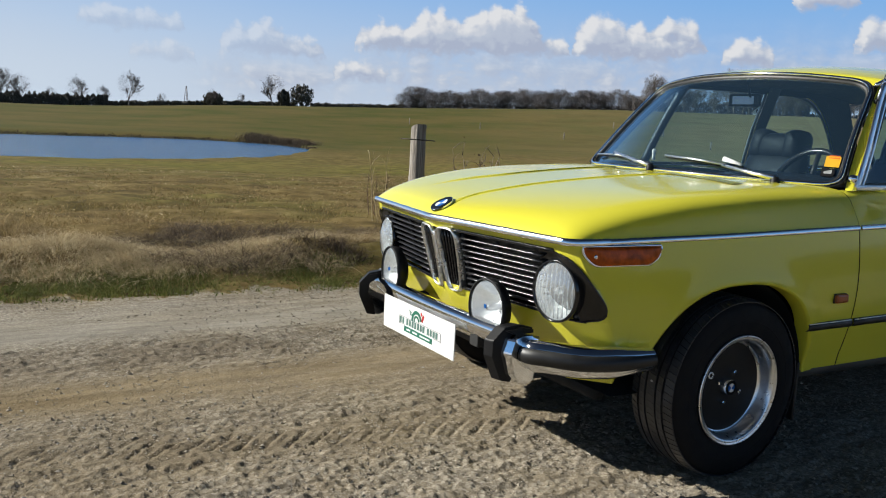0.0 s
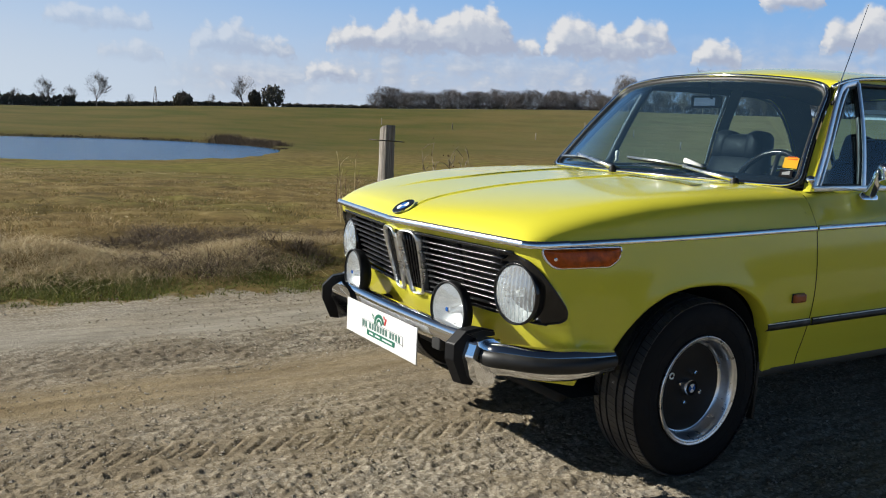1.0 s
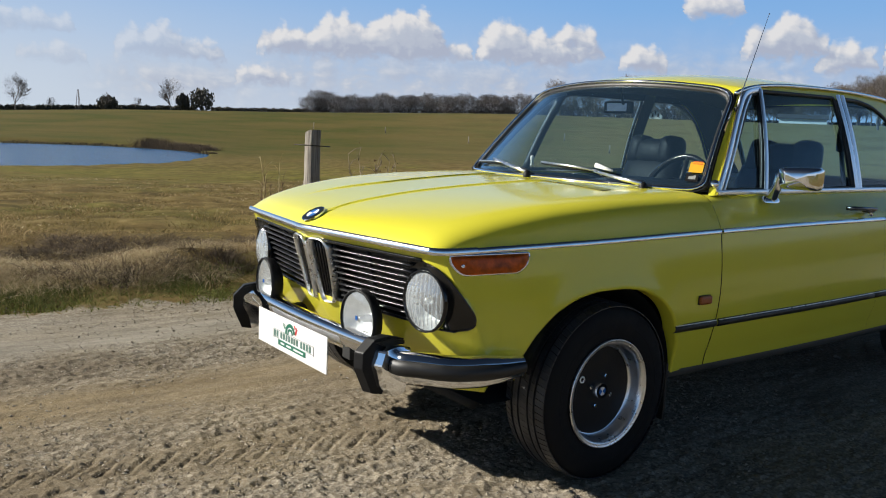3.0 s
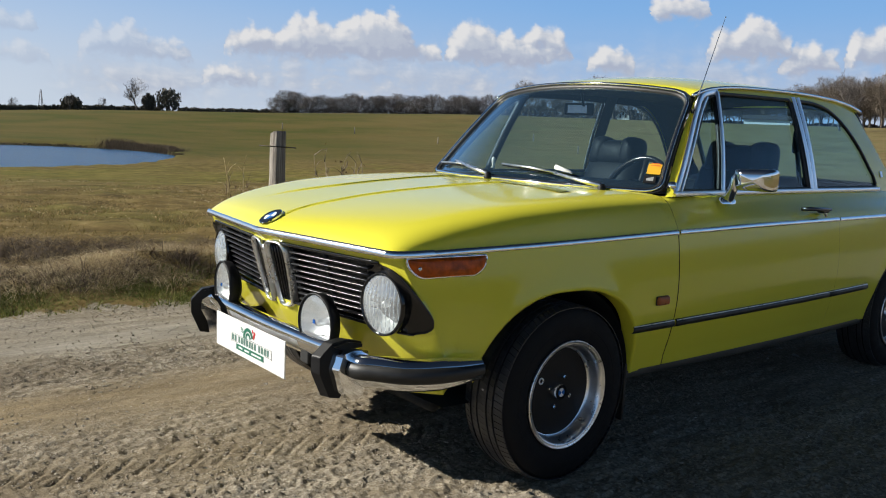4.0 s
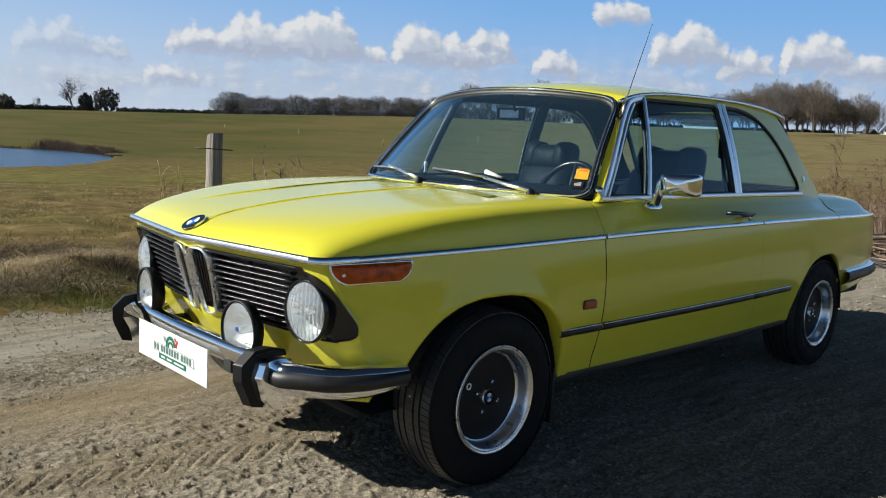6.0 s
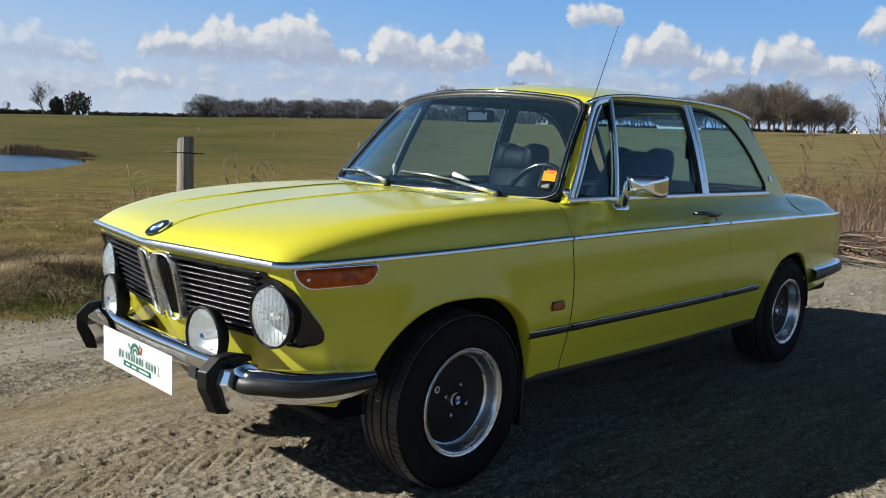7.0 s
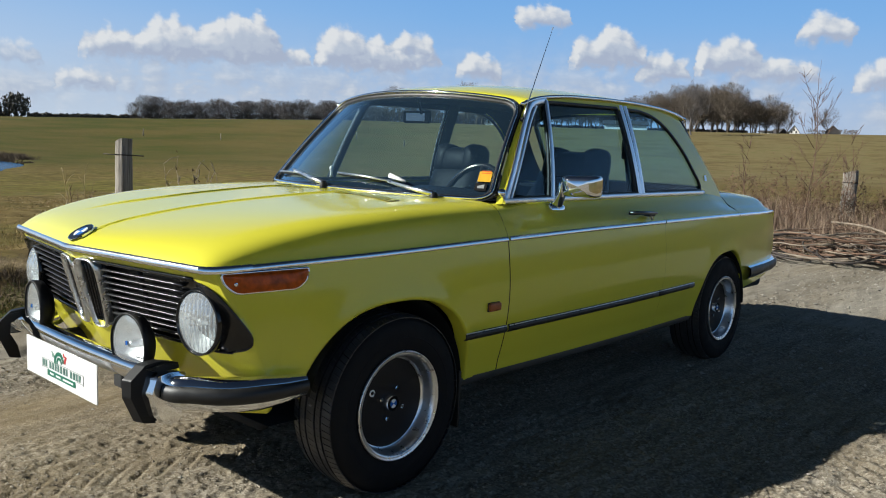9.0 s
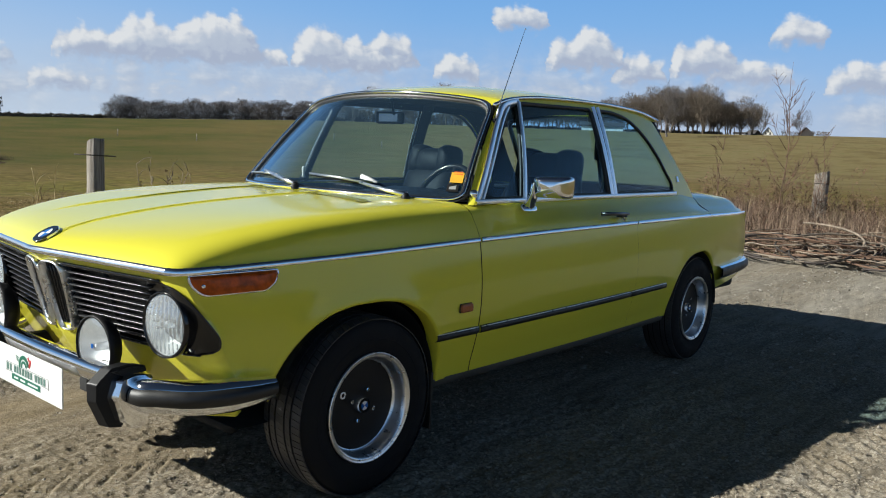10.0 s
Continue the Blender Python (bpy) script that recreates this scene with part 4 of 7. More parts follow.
# orange turn signals with chrome frames
for s in (1, -1):
    o = rounded([(-0.588, 0.738), (-0.335, 0.742), (-0.345, 0.709), (-0.375, 0.688), (-0.552, 0.685), (-0.581, 0.712)], [0.008, 0.010, 0.012, 0.012, 0.018, 0.016], 5)

    def on_side(y, z, out=0.0):
        y1 = -0.415
        if y < y1:
            xe = nose_end(z)
            y0 = nose(xe, z)
            f = min(1, max(0, (y - y0) / (y1 - y0)))
            x = (1 - f) ** 2 * xe + 2 * f * (1 - f) * (float(side_x(y1, z)) - 0.012) + f * f * float(side_x(y1, z))
        else:
            x = float(side_x(y, z))
        return (s * (x + out), y - out * 0.15, z)
    zc = 0.712
    yc = -0.455
    ring = [on_side(y, z, 0.004) for y, z in o]
    rows = [[on_side(yc + (y - yc) * f, zc + (z - zc) * f, out) for y, z in o] for f, out in ((1.0, 0.002), (0.97, 0.010), (0.86, 0.016), (0.6, 0.0175), (0.3, 0.018), (0.0, 0.018))]
    sig = part("turn_signal", grid_mesh("turn_signal", rows, AMBER, True, True), car, "amber turn signal in a chrome frame")
    part("chrome_frame", tube("chrome_frame", ring, 0.0048, CHROME, 6, 1.0, True), sig, "chrome frame")
    part("screw", lathe("screw", [(0.016, 0.0), (0.020, 0.004), (0.016, 0.006)], CHROME, "x", 10, on_side(-0.556, 0.712)), sig)

# side markers, rub strips, sills
for s in (1, -1):
    y, z = 0.417, 0.553
    x = float(side_x(y, z))
    mk = part("side_marker", box("side_marker", (0.018, 0.062, 0.030), (s * (x + 0.006), y, z), MARKER, 0.007), car, "small amber side marker")
    part("marker_base", box("marker_base", (0.008, 0.064, 0.032), (s * (x + 0.001), y, z), SEAL, 0.003), mk)


def rub(y0, y1):
    ys = run_y(y0, y1, 0.06)
    base = []
    for y in ys:
        z = 0.462 + 0.010 * (y - 0.28) / 1.7
        x = float(side_x(y, z))
        base.append([(x + d, y, z + dz) for dz, d in ((-0.0145, 0), (-0.013, 0.006), (-0.006, 0.013), (0.004, 0.014), (0.0115, 0.0085), (0.0145, 0))])
    ends = [[(p[0] - 0.006, p[1], p[2]) for p in base[0]]] + base + [[(p[0] - 0.006, p[1], p[2]) for p in base[-1]]]
    return grid_mesh("rub_strip", ends, SEAL)


def rub_line(y0, y1):
    return tube("rub_line", [(float(side_x(y, 0.474)) + 0.0085, y, 0.473 + 0.010 * (y - 0.28) / 1.7) for y in run_y(y0, y1, 0.06)], 0.0022, STEEL, 6)


for y0, y1 in ((0.285, 0.496), (0.512, 1.615), (1.622, 2.00)):
    both("rub_strip", rub(y0, y1), car, "black rubber strip with a thin bright line")
    both("rub_line", rub_line(y0, y1), car)


def sill(y0, y1):
    rows = []
    for y in run_y(y0, y1, 0.08):
        x = float(side_x(y, 0.302))
        rows.append([(x + 0.003, y, 0.306), (x + 0.004, y, 0.296), (x - 0.004, y, 0.278), (x - 0.03, y, 0.268), (x - 0.12, y, 0.262)])
    return grid_mesh("sill", rows, plain("grey_sill", (0.055, 0.055, 0.05), 0.5, 0, 0.3, 12))


both("sill", sill(0.30, 2.08), car, "dull grey sill moulding")
floor_rows = [[(-w, y, z), (w, y, z)] for y, w, z in ((-0.40, 0.62, 0.27), (0.5, 0.68, 0.27), (2.2, 0.66, 0.28), (2.8, 0.60, 0.34), (3.38, 0.50, 0.37))]
part("floor_pan", grid_mesh("floor_pan", floor_rows, UNDER), car)
for y, w in ((-0.30, 0.45), (-0.10, 0.30)):
    part("crossmember", tube("crossmember", [(-w, y, 0.22), (w, y, 0.22)], 0.03, UNDER, 8), car)
for s in (1, -1):
    part("mud_flap", box("mud_flap", (0.17, 0.012, 0.20), (s * 0.665, 0.305, 0.235), SEAL, 0.004), car, "black rubber mud flap")
# dark liner behind shut lines and inside the engine bay
for s in (1, -1):
    for y in (0.503, 1.665):
        liner = [[(s * (float(side_x(y, z)) - 0.012), y + dy, float(z)) for z in np.linspace(0.31, 0.775, 10)] for dy in (-0.015, 0.015)]
        part("shut_line", grid_mesh("shut_line", liner, UNDER), car)
part("engine_bay", box("engine_bay", (0.86, 0.72, 0.34), (0, -0.15, 0.55), UNDER, 0.01), car)

# ---- wheels ----
R_TYRE = 0.286


def tyre_mesh():
    meshes = []
    prof = [(-0.085, 0.170), (-0.094, 0.196), (-0.096, 0.225), (-0.090, 0.257), (-0.080, 0.274), (-0.060, 0.2805), (0.060, 0.2805), (0.080, 0.274), (0.090, 0.257), (0.096, 0.225), (0.094, 0.196), (0.085, 0.170)]
    meshes.append(lathe("t", prof, RUBBER, "x", 72))
    # raised rings on the outer wall
    for a, r in ((0.0958, 0.218),):
        meshes.append(lathe("t", [(a - 0.003, r - 0.003), (a + 0.0008, r - 0.001), (a + 0.0008, r + 0.001), (a - 0.003, r + 0.003)], RUBBER, "x", 72))
    return joined("tyre", meshes)


def tread_mesh():
    verts, faces = [], []
    ribs = ((-0.086, -0.056, 84), (-0.047, -0.026, 84), (-0.018, 0.018, 84), (0.026, 0.047, 84), (0.056, 0.086, 84))
    for x0, x1, n in ribs:
        outer = abs(x0 + x1) > 0.1
        for k in range(n):
            gap = 0.13 if outer else 0.05
            a0, a1 = 2 * math.pi * (k + gap / 2) / n, 2 * math.pi * (k + 1 - gap / 2) / n
            skew = 0.03
            i = len(verts)
            for r in (0.276, R_TYRE):
                for a, sk in ((a0, 0), (a1, 0)):
                    for x in (x0, x1):
                        drop = 0.0
                        if outer and r > 0.28 and abs(x) > 0.075:
                            drop = 0.007
                        rr = r - drop
                        aa = a + skew * (x - x0) / (x1 - x0)
                        verts.append((x, rr * math.cos(aa), rr * math.sin(aa)))
            faces += [(i + 4, i + 5, i + 7, i + 6), (i, i + 1, i + 5, i + 4), (i + 2, i + 6, i + 7, i + 3), (i, i + 4, i + 6, i + 2), (i + 1, i + 3, i + 7, i + 5)]
    return mesh_of("tread", verts, faces, LIT_TREAD)


def rim_mesh():
    prof = [(0.082, 0.168), (0.091, 0.1755), (0.0965, 0.1748), (0.0975, 0.1715), (0.0935, 0.1690), (0.0945, 0.1655), (0.0930, 0.1610), (0.0880, 0.1575), (0.074, 0.1545), (0.052, 0.150), (0.047, 0.148), (0.044, 0.145), (0.042, 0.140)]
    return lathe("rim", prof, STEEL, "x", 64)


def rim_face():
    prof = [(0.043, 0.145), (0.044, 0.130), (0.044, 0.095), (0.044, 0.075), (0.043, 0.050), (0.041, 0.0)]
    return lathe("wheel_centre", prof, BLACK, "x", 48)


tyre_me, tread_me, rim_me, face_me = tyre_mesh(), tread_mesh(), rim_mesh(), rim_face()
nut_me = lathe("wheel_nut", [(0.041, 0.007), (0.057, 0.007), (0.059, 0.005), (0.059, 0.0)], CHROME, "x", 6, (0, 0.05, 0), False)


def wheel(m):
    w = part("wheel", rim_me, car, "polished rim with a black centre")
    w.matrix_basis = m
    part("tyre", tyre_me, w, "black rubber tyre")
    part("tread", tread_me, w)
    part("wheel_centre", face_me, w, "black wheel centre")
    part("brake_drum", lathe("brake_drum", [(0.015, 0.14), (-0.06, 0.13), (-0.06, 0.0)], UNDER, "x", 32), w)
    for k in range(4):
        part("wheel_nut", nut_me, w).matrix_basis = pose(0, 0, 0, 90 * k + 20, 0, 0)
    hole = lathe("vent_hole", [(0.043, 0.012), (0.046, 0.011), (0.046, 0.007), (0.042, 0.006)], STEEL, "x", 16, (0, -0.02, 0.085))
    part("vent_hole", hole, w)
    b = lathe("hub_cap", [(0.036, 0.028), (0.058, 0.026), (0.063, 0.023)], CHROME, "x", 28)
    hub = part("hub_cap", b, w, "small round hub badge")
    mm = pose(0.0622, 0, 0, 90, 0, 90)
    part("hub_ring", disc("hub_ring", 0.024, 0.001, GLOSS_BLACK, mm, 24), w)
    for q in range(4):
        part("hub_quarter", disc("hub_quarter", 0.014, 0.002, BLUE if q % 2 else WHITE, mm, 6, 0.0, 90 * q, 90 * q + 90), w)
    return w


for y in (-0.008, 2.505):
    track = 0.680 if y < 1 else 0.632
    wheel(pose(track, y, R_TYRE - 0.001, 47 if y < 1 else 40, 0, 0))
    wheel(pose(-track, y, R_TYRE - 0.001, 10, 0, 180))

# ---- bumpers ----
def bumper_section(p, out, scale=1.0):
    """Section of the blade: chrome, bulging outward."""
    p, o = Vector(p), Vector(out).normalized()
    prof = ((0.046, -0.040), (0.050, -0.010), (0.040, 0.008), (0.016, 0.014), (-0.014, 0.012), (-0.034, 0.002), (-0.046, -0.018), (-0.048, -0.040))
    return [tuple(p + Vector((0, 0, dz * scale)) + o * d * scale) for dz, d in prof]


mid_pts = smooth_run([(-0.46, -0.680, 0.428), (-0.25, -0.696, 0.430), (0, -0.702, 0.430), (0.25, -0.696, 0.430), (0.46, -0.680, 0.428)], 21)
rows = [bumper_section(p, (p[0] * 0.15, -1, 0), 0.76) for p in mid_pts]
bumper = part("front_bumper", grid_mesh("front_bumper", rows, CHROME), car, "chrome front bumper with rubber-faced overriders")
wing = smooth_run([(0.480, -0.664, 0.400), (0.55, -0.664, 0.402), (0.61, -0.632, 0.405), (0.68, -0.572, 0.404), (0.725, -0.49, 0.406), (0.748, -0.42, 0.410), (0.757, -0.365, 0.414)], 26)
wing_out = []
for i, p in enumerate(wing):
    a, b = Vector(wing[max(i - 1, 0)]), Vector(wing[min(i + 1, 25)])
    d = b - a
    wing_out.append(Vector((d.y, -d.x, 0)).normalized())
w_rows = [bumper_section(p, o, 1.0 - 0.35 * max(0, (i - 18) / 7)) for i, (p, o) in enumerate(zip(wing, wing_out))]
both("bumper_wing", grid_mesh("bumper_wing", w_rows, CHROME), bumper)
r_rows = []
for i, (p, o) in enumerate(zip(wing[3:], wing_out[3:])):
    p = Vector(p)
    sc = 1.0 - 0.30 * max(0, (i - 15) / 7)
    r_rows.append([tuple(p + Vector((0, 0, dz * sc)) + o * (d * sc)) for dz, d in ((0.030, 0.008), (0.026, 0.020), (0.010, 0.026), (-0.010, 0.024), (-0.019, 0.008))])
both("rubber_band", grid_mesh("rubber_band", r_rows, SEAL), bumper, "black rubber band")

# overriders: chrome horn with a thick black face
for s in (1, -1):
    side = rounded([(-0.735, 0.452), (-0.750, 0.405), (-0.728, 0.338), (-0.700, 0.312), (-0.668, 0.322), (-0.648, 0.42), (-0.652, 0.456), (-0.700, 0.460)], 0.008, 3)
    horn = slab("overrider", side, 0.066, lambda u, v, d: (s * (0.466 + d) + (0.018 if s < 0 else 0), u + 0.35 * d + 0.014, v), CHROME)
    ov = part("overrider", horn, bumper, "chrome overrider with a black rubber face")
    face = rounded([(-0.738, 0.481), (-0.779, 0.444), (-0.779, 0.396), (-0.746, 0.322), (-0.708, 0.314), (-0.718, 0.36), (-0.742, 0.405), (-0.738, 0.440), (-0.705, 0.458), (-0.645, 0.460), (-0.640, 0.474), (-0.690, 0.486)], 0.004, 2)
    fm = slab("rubber_face", face, 0.032, lambda u, v, d: (s * (0.464 + d) + (0.018 if s < 0 else 0), u + 0.33 * d + 0.014, v), BLACK)
    part("rubber_face", fm, ov, "black rubber face")
    cap = [(-0.742, 0.472), (-0.690, 0.479), (-0.648, 0.470), (-0.648, 0.460), (-0.712, 0.458)]
    part("rubber_cap", slab("rubber_cap", cap, 0.044, lambda u, v, d: (s * (0.462 + d) + (0.018 if s < 0 else 0), u + 0.33 * d + 0.014, v), BLACK), ov, "black rubber top")
for s in (1, -1):
    part("bumper_bracket", box("bumper_bracket", (0.05, 0.20, 0.05), (s * 0.30, -0.60, 0.40), UNDER, 0.005), bumper)

rear_pts = smooth_run([(0.735, 2.80, 0.452), (0.705, 3.10, 0.452), (0.655, 3.38, 0.452), (0.60, 3.50, 0.452), (0.45, 3.555, 0.452), (0, 3.575, 0.452)], 26)
rear_rows = []
rear_rub = []
for i, p in enumerate(rear_pts):
    a, b = Vector(rear_pts[max(i - 1, 0)]), Vector(rear_pts[min(i + 1, 25)])
    d = (b - a)
    o = Vector((d.y, -d.x, 0)).normalized()
    rear_rows.append(bumper_section(p, o, 0.85))
    p = Vector(p)
    rear_rub.append([tuple(p + Vector((0, 0, dz)) + o * q) for dz, q in ((0.034, 0.006), (0.026, 0.017), (-0.008, 0.019), (-0.022, 0.008))])
rb = part("rear_bumper", grid_mesh("rear_bumper", rear_rows, CHROME), car, "chrome rear bumper with a rubber band")
part("bumper_half", flip(rb.data), rb)
both("rubber_band", grid_mesh("rubber_band", rear_rub, SEAL), rb, "black rubber band")

# ---- show plate on the front bumper ----
plate = tagged(new("show_plate", box("show_plate", (0.504, 0.004, 0.120), (0.004, -0.727, 0.370), WHITE, 0.0015)), "white show plate with a green printed emblem on the bumper", "plate")


def flat_bar(name, w, h, x, z, material, turn=0.0, d=0.0012):
    return part(name, box(name, (w, d, h), (x + 0.004, -0.7295, z), material, 0, (0, turn, 0)), plate)


INK = plain("grey_green_print", (0.10, 0.20, 0.17), 0.4)
x = -0.116
for word in (2, 7, 4):
    for k in range(word):
        flat_bar("text_bar", 0.0125, 0.0215, x, 0.3645, INK)
        x += 0.0195
    x += 0.011
flat_bar("banner", 0.200, 0.0185, 0.012, 0.338, GREEN)
for x, w in ((-0.055, 0.028), (-0.008, 0.034), (0.062, 0.070)):
    flat_bar("banner_text", w, 0.006, x, 0.338, WHITE, 0, 0.0018)
for sx in (-1, 1):
    flat_bar("ribbon_end", 0.003, 0.030, 0.02 + sx * 0.145, 0.362, GREY)
flat_bar("ribbon_line", 0.29, 0.002, 0.02, 0.3785, GREY)
flat_bar("ribbon_line", 0.05, 0.002, -0.105, 0.351, GREY)
flat_bar("ribbon_line", 0.05, 0.002, 0.145, 0.351, GREY)
arc_m = pose(0.004, -0.7292, 0.382, 90, 0, 0)
part("emblem_arc", disc("emblem_arc", 0.036, 0.001, GREEN, arc_m, 20, 0.024, 10, 190), plate)
part("emblem_arc", disc("emblem_arc", 0.019, 0.001, GREEN, arc_m, 20, 0.011, 0, 200), plate)
for k in range(3):
    flat_bar("emblem_stripe", 0.020, 0.0025, -0.040 - 0.003 * k, 0.395 + 0.006 * k, GREEN, 14)
flat_bar("emblem_red", 0.010, 0.026, 0.043, 0.400, RED, 25)
flat_bar("emblem_red", 0.008, 0.012, 0.033, 0.413, RED, -30)

# ---- greenhouse ----
gut_w = pchip([0.6, 0.82, 1.1, 1.65, 2.0, 2.2, 2.45], [0.585, 0.556, 0.540, 0.530, 0.525, 0.520, 0.515])
gut_z = pchip([0.6, 0.82, 0.95, 1.2, 1.65, 1.95, 2.15, 2.30, 2.45], [1.235, 1.283, 1.303, 1.322, 1.330, 1.322, 1.305, 1.280, 1.25])


def glass_x(y, z):
    """The leaning side of the cabin."""
    zb = float(sh_z(y))
    k = (z - zb) / (float(gut_z(y)) - zb)
    return float(sh_w(y)) * (1 - k) + float(gut_w(y)) * k + 0.012 * math.sin(math.pi * min(1, max(0, k)))


cab_lead = pchip([0.45, 0.60, 0.85, 1.1, 1.7, 2.3, 2.6], [0.010, 0.026, 0.038, 0.046, 0.046, 0.022, 0.008])


def cab(y, z, out=0.0, lead=True):
    if lead:
        y = y - float(cab_lead(y))
    return (glass_x(y, z) + out, y, z)


def cab_sheet(name, low, high, material, nz=10, out=0.0, lead=True):
    """A sheet of the cabin side between two runs of (y, z) with equal counts."""
    rows = []
    for (ya, za), (yb, zb) in zip(low, high):
        rows.append([cab(ya + (yb - ya) * k / nz, za + (zb - za) * k / nz, out, lead) for k in range(nz + 1)])
    return grid_mesh(name, rows, material)


def line2(a, b, n):
    return [(a[0] + (b[0] - a[0]) * k / (n - 1), a[1] + (b[1] - a[1]) * k / (n - 1)) for k in range(n)]


def strip(name, pts, half, face, material):
    """A gently domed moulding along points, turned as far as it can towards face."""
    pts = [Vector(p) for p in pts]
    rows = []
    for i, p in enumerate(pts):
        t = (pts[min(i + 1, len(pts) - 1)] - pts[max(i - 1, 0)]).normalized()
        n = Vector(face)
        n = (n - t * n.dot(t)).normalized()
        w = t.cross(n)
        rows.append([tuple(p + w * (half * a) + n * d) for a, d in ((-1, 0.003), (-0.95, 0.0045), (-0.5, 0.0066), (0, 0.0072), (0.5, 0.0066), (0.95, 0.0045), (1, 0.0))])
    return grid_mesh(name, rows, material)


WB = 0.917
VENT = [(0.610, WB), (0.898, WB), (1.012, 1.283), (0.945, 1.268)]
FRONTW = [(0.922, WB), (1.612, 0.922), (1.598, 1.300), (1.030, 1.290)]
REARW = smooth_run([(1.680, 0.924), (1.678, 1.02), (1.676, 1.15), (1.674, 1.300)], 6) + smooth_run([(1.80, 1.298), (1.90, 1.285), (1.99, 1.255), (2.09, 1.195), (2.19, 1.105), (2.27, 1.01), (2.325, 0.94), (2.325, 0.926)], 14) + [(2.30, 0.922)]


def pane(name, outline, material, out):
    """Glass filling an outline on the cabin side."""
    cy = sum(p[0] for p in outline) / len(outline)
    cz = sum(p[1] for p in outline) / len(outline)
    rows = [[cab(cy + (y - cy) * f, cz + (z - cz) * f, out) for y, z in outline] for f in (1.0, 0.66, 0.33, 0.0)]
    return grid_mesh(name, rows, material, True, True)


vent_o = rounded(VENT, [0.02, 0.008, 0.02, 0.02], 4)
front_o = rounded(FRONTW, [0.010, 0.010, 0.02, 0.03], 4)
rear_o = rounded(REARW, 0.012, 2)
for s in (1, -1):
    def put(name, me, parent, label=""):
        return part(name, me if s == 1 else flip(me), parent, label)
    for nm, o in (("vent_window", vent_o), ("door_window", front_o), ("quarter_window", rear_o)):
        w = put(nm, pane(nm, o, PANE, -0.004), car, "dark tinted glass in a chrome frame")
        dense = []
        for i in range(len(o)):
            a, b = o[i], o[(i + 1) % len(o)]
            m = max(1, int(math.dist(a, b) / 0.08))
            dense += [(a[0] + (b[0] - a[0]) * k / m, a[1] + (b[1] - a[1]) * k / m) for k in range(m)]
        put("rubber_seal", tube("rubber_seal", [cab(y, z, 0.001) for y, z in dense], 0.008, SEAL, 6, 1.0, True), w)
    # chrome bars: door frame, quarter-light post, pillar pair, sill strip
    base = [cab(y, 0.909 + 0.004 * min(1, max(0, (y - 0.6))), 0.012) for y in run_y(0.565, 2.335, 0.08)]
    put("window_sill_trim", strip("window_sill_trim", base, 0.0095, (1, -0.12, 0.12), WINDOW_TRIM), car, "chrome strip under the side windows")
    fr = [(0.575, 0.905), (0.66, 1.01), (0.76, 1.13), (0.86, 1.235), (0.905, 1.272), (0.955, 1.288), (1.02, 1.298)]
    put("door_frame", strip("door_frame", [cab(y, z, 0.008) for y, z in smooth_run(fr, 22)], 0.0135, (1, -0.12, 0.12), WINDOW_TRIM), car, "chrome door frame along the pillar")
    put("vent_frame", strip("vent_frame", [cab(y + 0.035, z - 0.002, 0.005) for y, z in smooth_run(fr[:5], 14)], 0.008, (1, -0.12, 0.12), WINDOW_TRIM), car)
    put("vent_post", strip("vent_post", [cab(y, z, 0.011) for y, z in line2((0.907, 0.915), (1.016, 1.295), 12)], 0.0115, (1, -0.12, 0.12), WINDOW_TRIM), car, "chrome post of the quarter light")
    for y0, y1, r in ((1.628, 1.614, 0.012), (1.660, 1.654, 0.012)):
        put("pillar_trim", strip("pillar_trim", [cab(y, z, 0.014) for y, z in line2((y0, 0.918), (y1, 1.312), 12)], r, (1, -0.12, 0.12), WINDOW_TRIM), car, "chrome pillar strip")
    for nm, run in (("vent_post_lining", line2((0.907, 0.915), (1.016, 1.295), 12)), ("door_frame_lining", smooth_run(fr, 16)), ("vent_frame_lining", [(y + 0.035, z - 0.002) for y, z in smooth_run(fr[:5], 14)])):
        put(nm, tube(nm, [cab(y + (-0.014 if s < 0 else 0.006), z, -0.010) for y, z in run], 0.008 if s > 0 else 0.020, SEAL, 8), car)
    put("pillar", cab_sheet("pillar", line2((1.612, 0.90), (1.69, 0.90), 4), line2((1.598, 1.33), (1.685, 1.33), 4), SEAL, 8, -0.012), car)
    gutter = [cab(y, z, 0.010, False) for y, z in smooth_run([(0.80, 1.270), (0.90, 1.297), (1.0, 1.312), (1.2, 1.326), (1.65, 1.334), (1.95, 1.326), (2.15, 1.308), (2.28, 1.285)], 30)]
    put("rain_gutter", tube("rain_gutter", gutter, 0.008, TRIM, 6), car, "chrome rain gutter")
    # upper frame between windows and roof
    ys = run_y(0.98, 2.25, 0.06)
    put("roof_rail", cab_sheet("roof_rail", [(y, min(1.292, float(gut_z(y)) - 0.012)) for y in ys], [(y, float(gut_z(y)) + 0.004) for y in ys], PAINT, 3, 0.001, False), car)
    # front pillar between windscreen and door frame
    fp0 = smooth_run([(0.542, 0.898), (0.652, 1.035), (0.746, 1.155), (0.832, 1.262), (0.872, 1.295)], 14)
    fp1 = smooth_run([(0.585, 0.898), (0.69, 1.035), (0.78, 1.15), (0.875, 1.255), (0.95, 1.308)], 14)
    put("front_pillar", cab_sheet("front_pillar", fp0, fp1, PAINT, 4, 0.0, False), car)
    # rear pillar
    q0 = smooth_run([(1.86, 1.302), (1.95, 1.282), (2.05, 1.232), (2.15, 1.153), (2.24, 1.055), (2.30, 0.98), (2.338, 0.93), (2.338, 0.885)], 20)
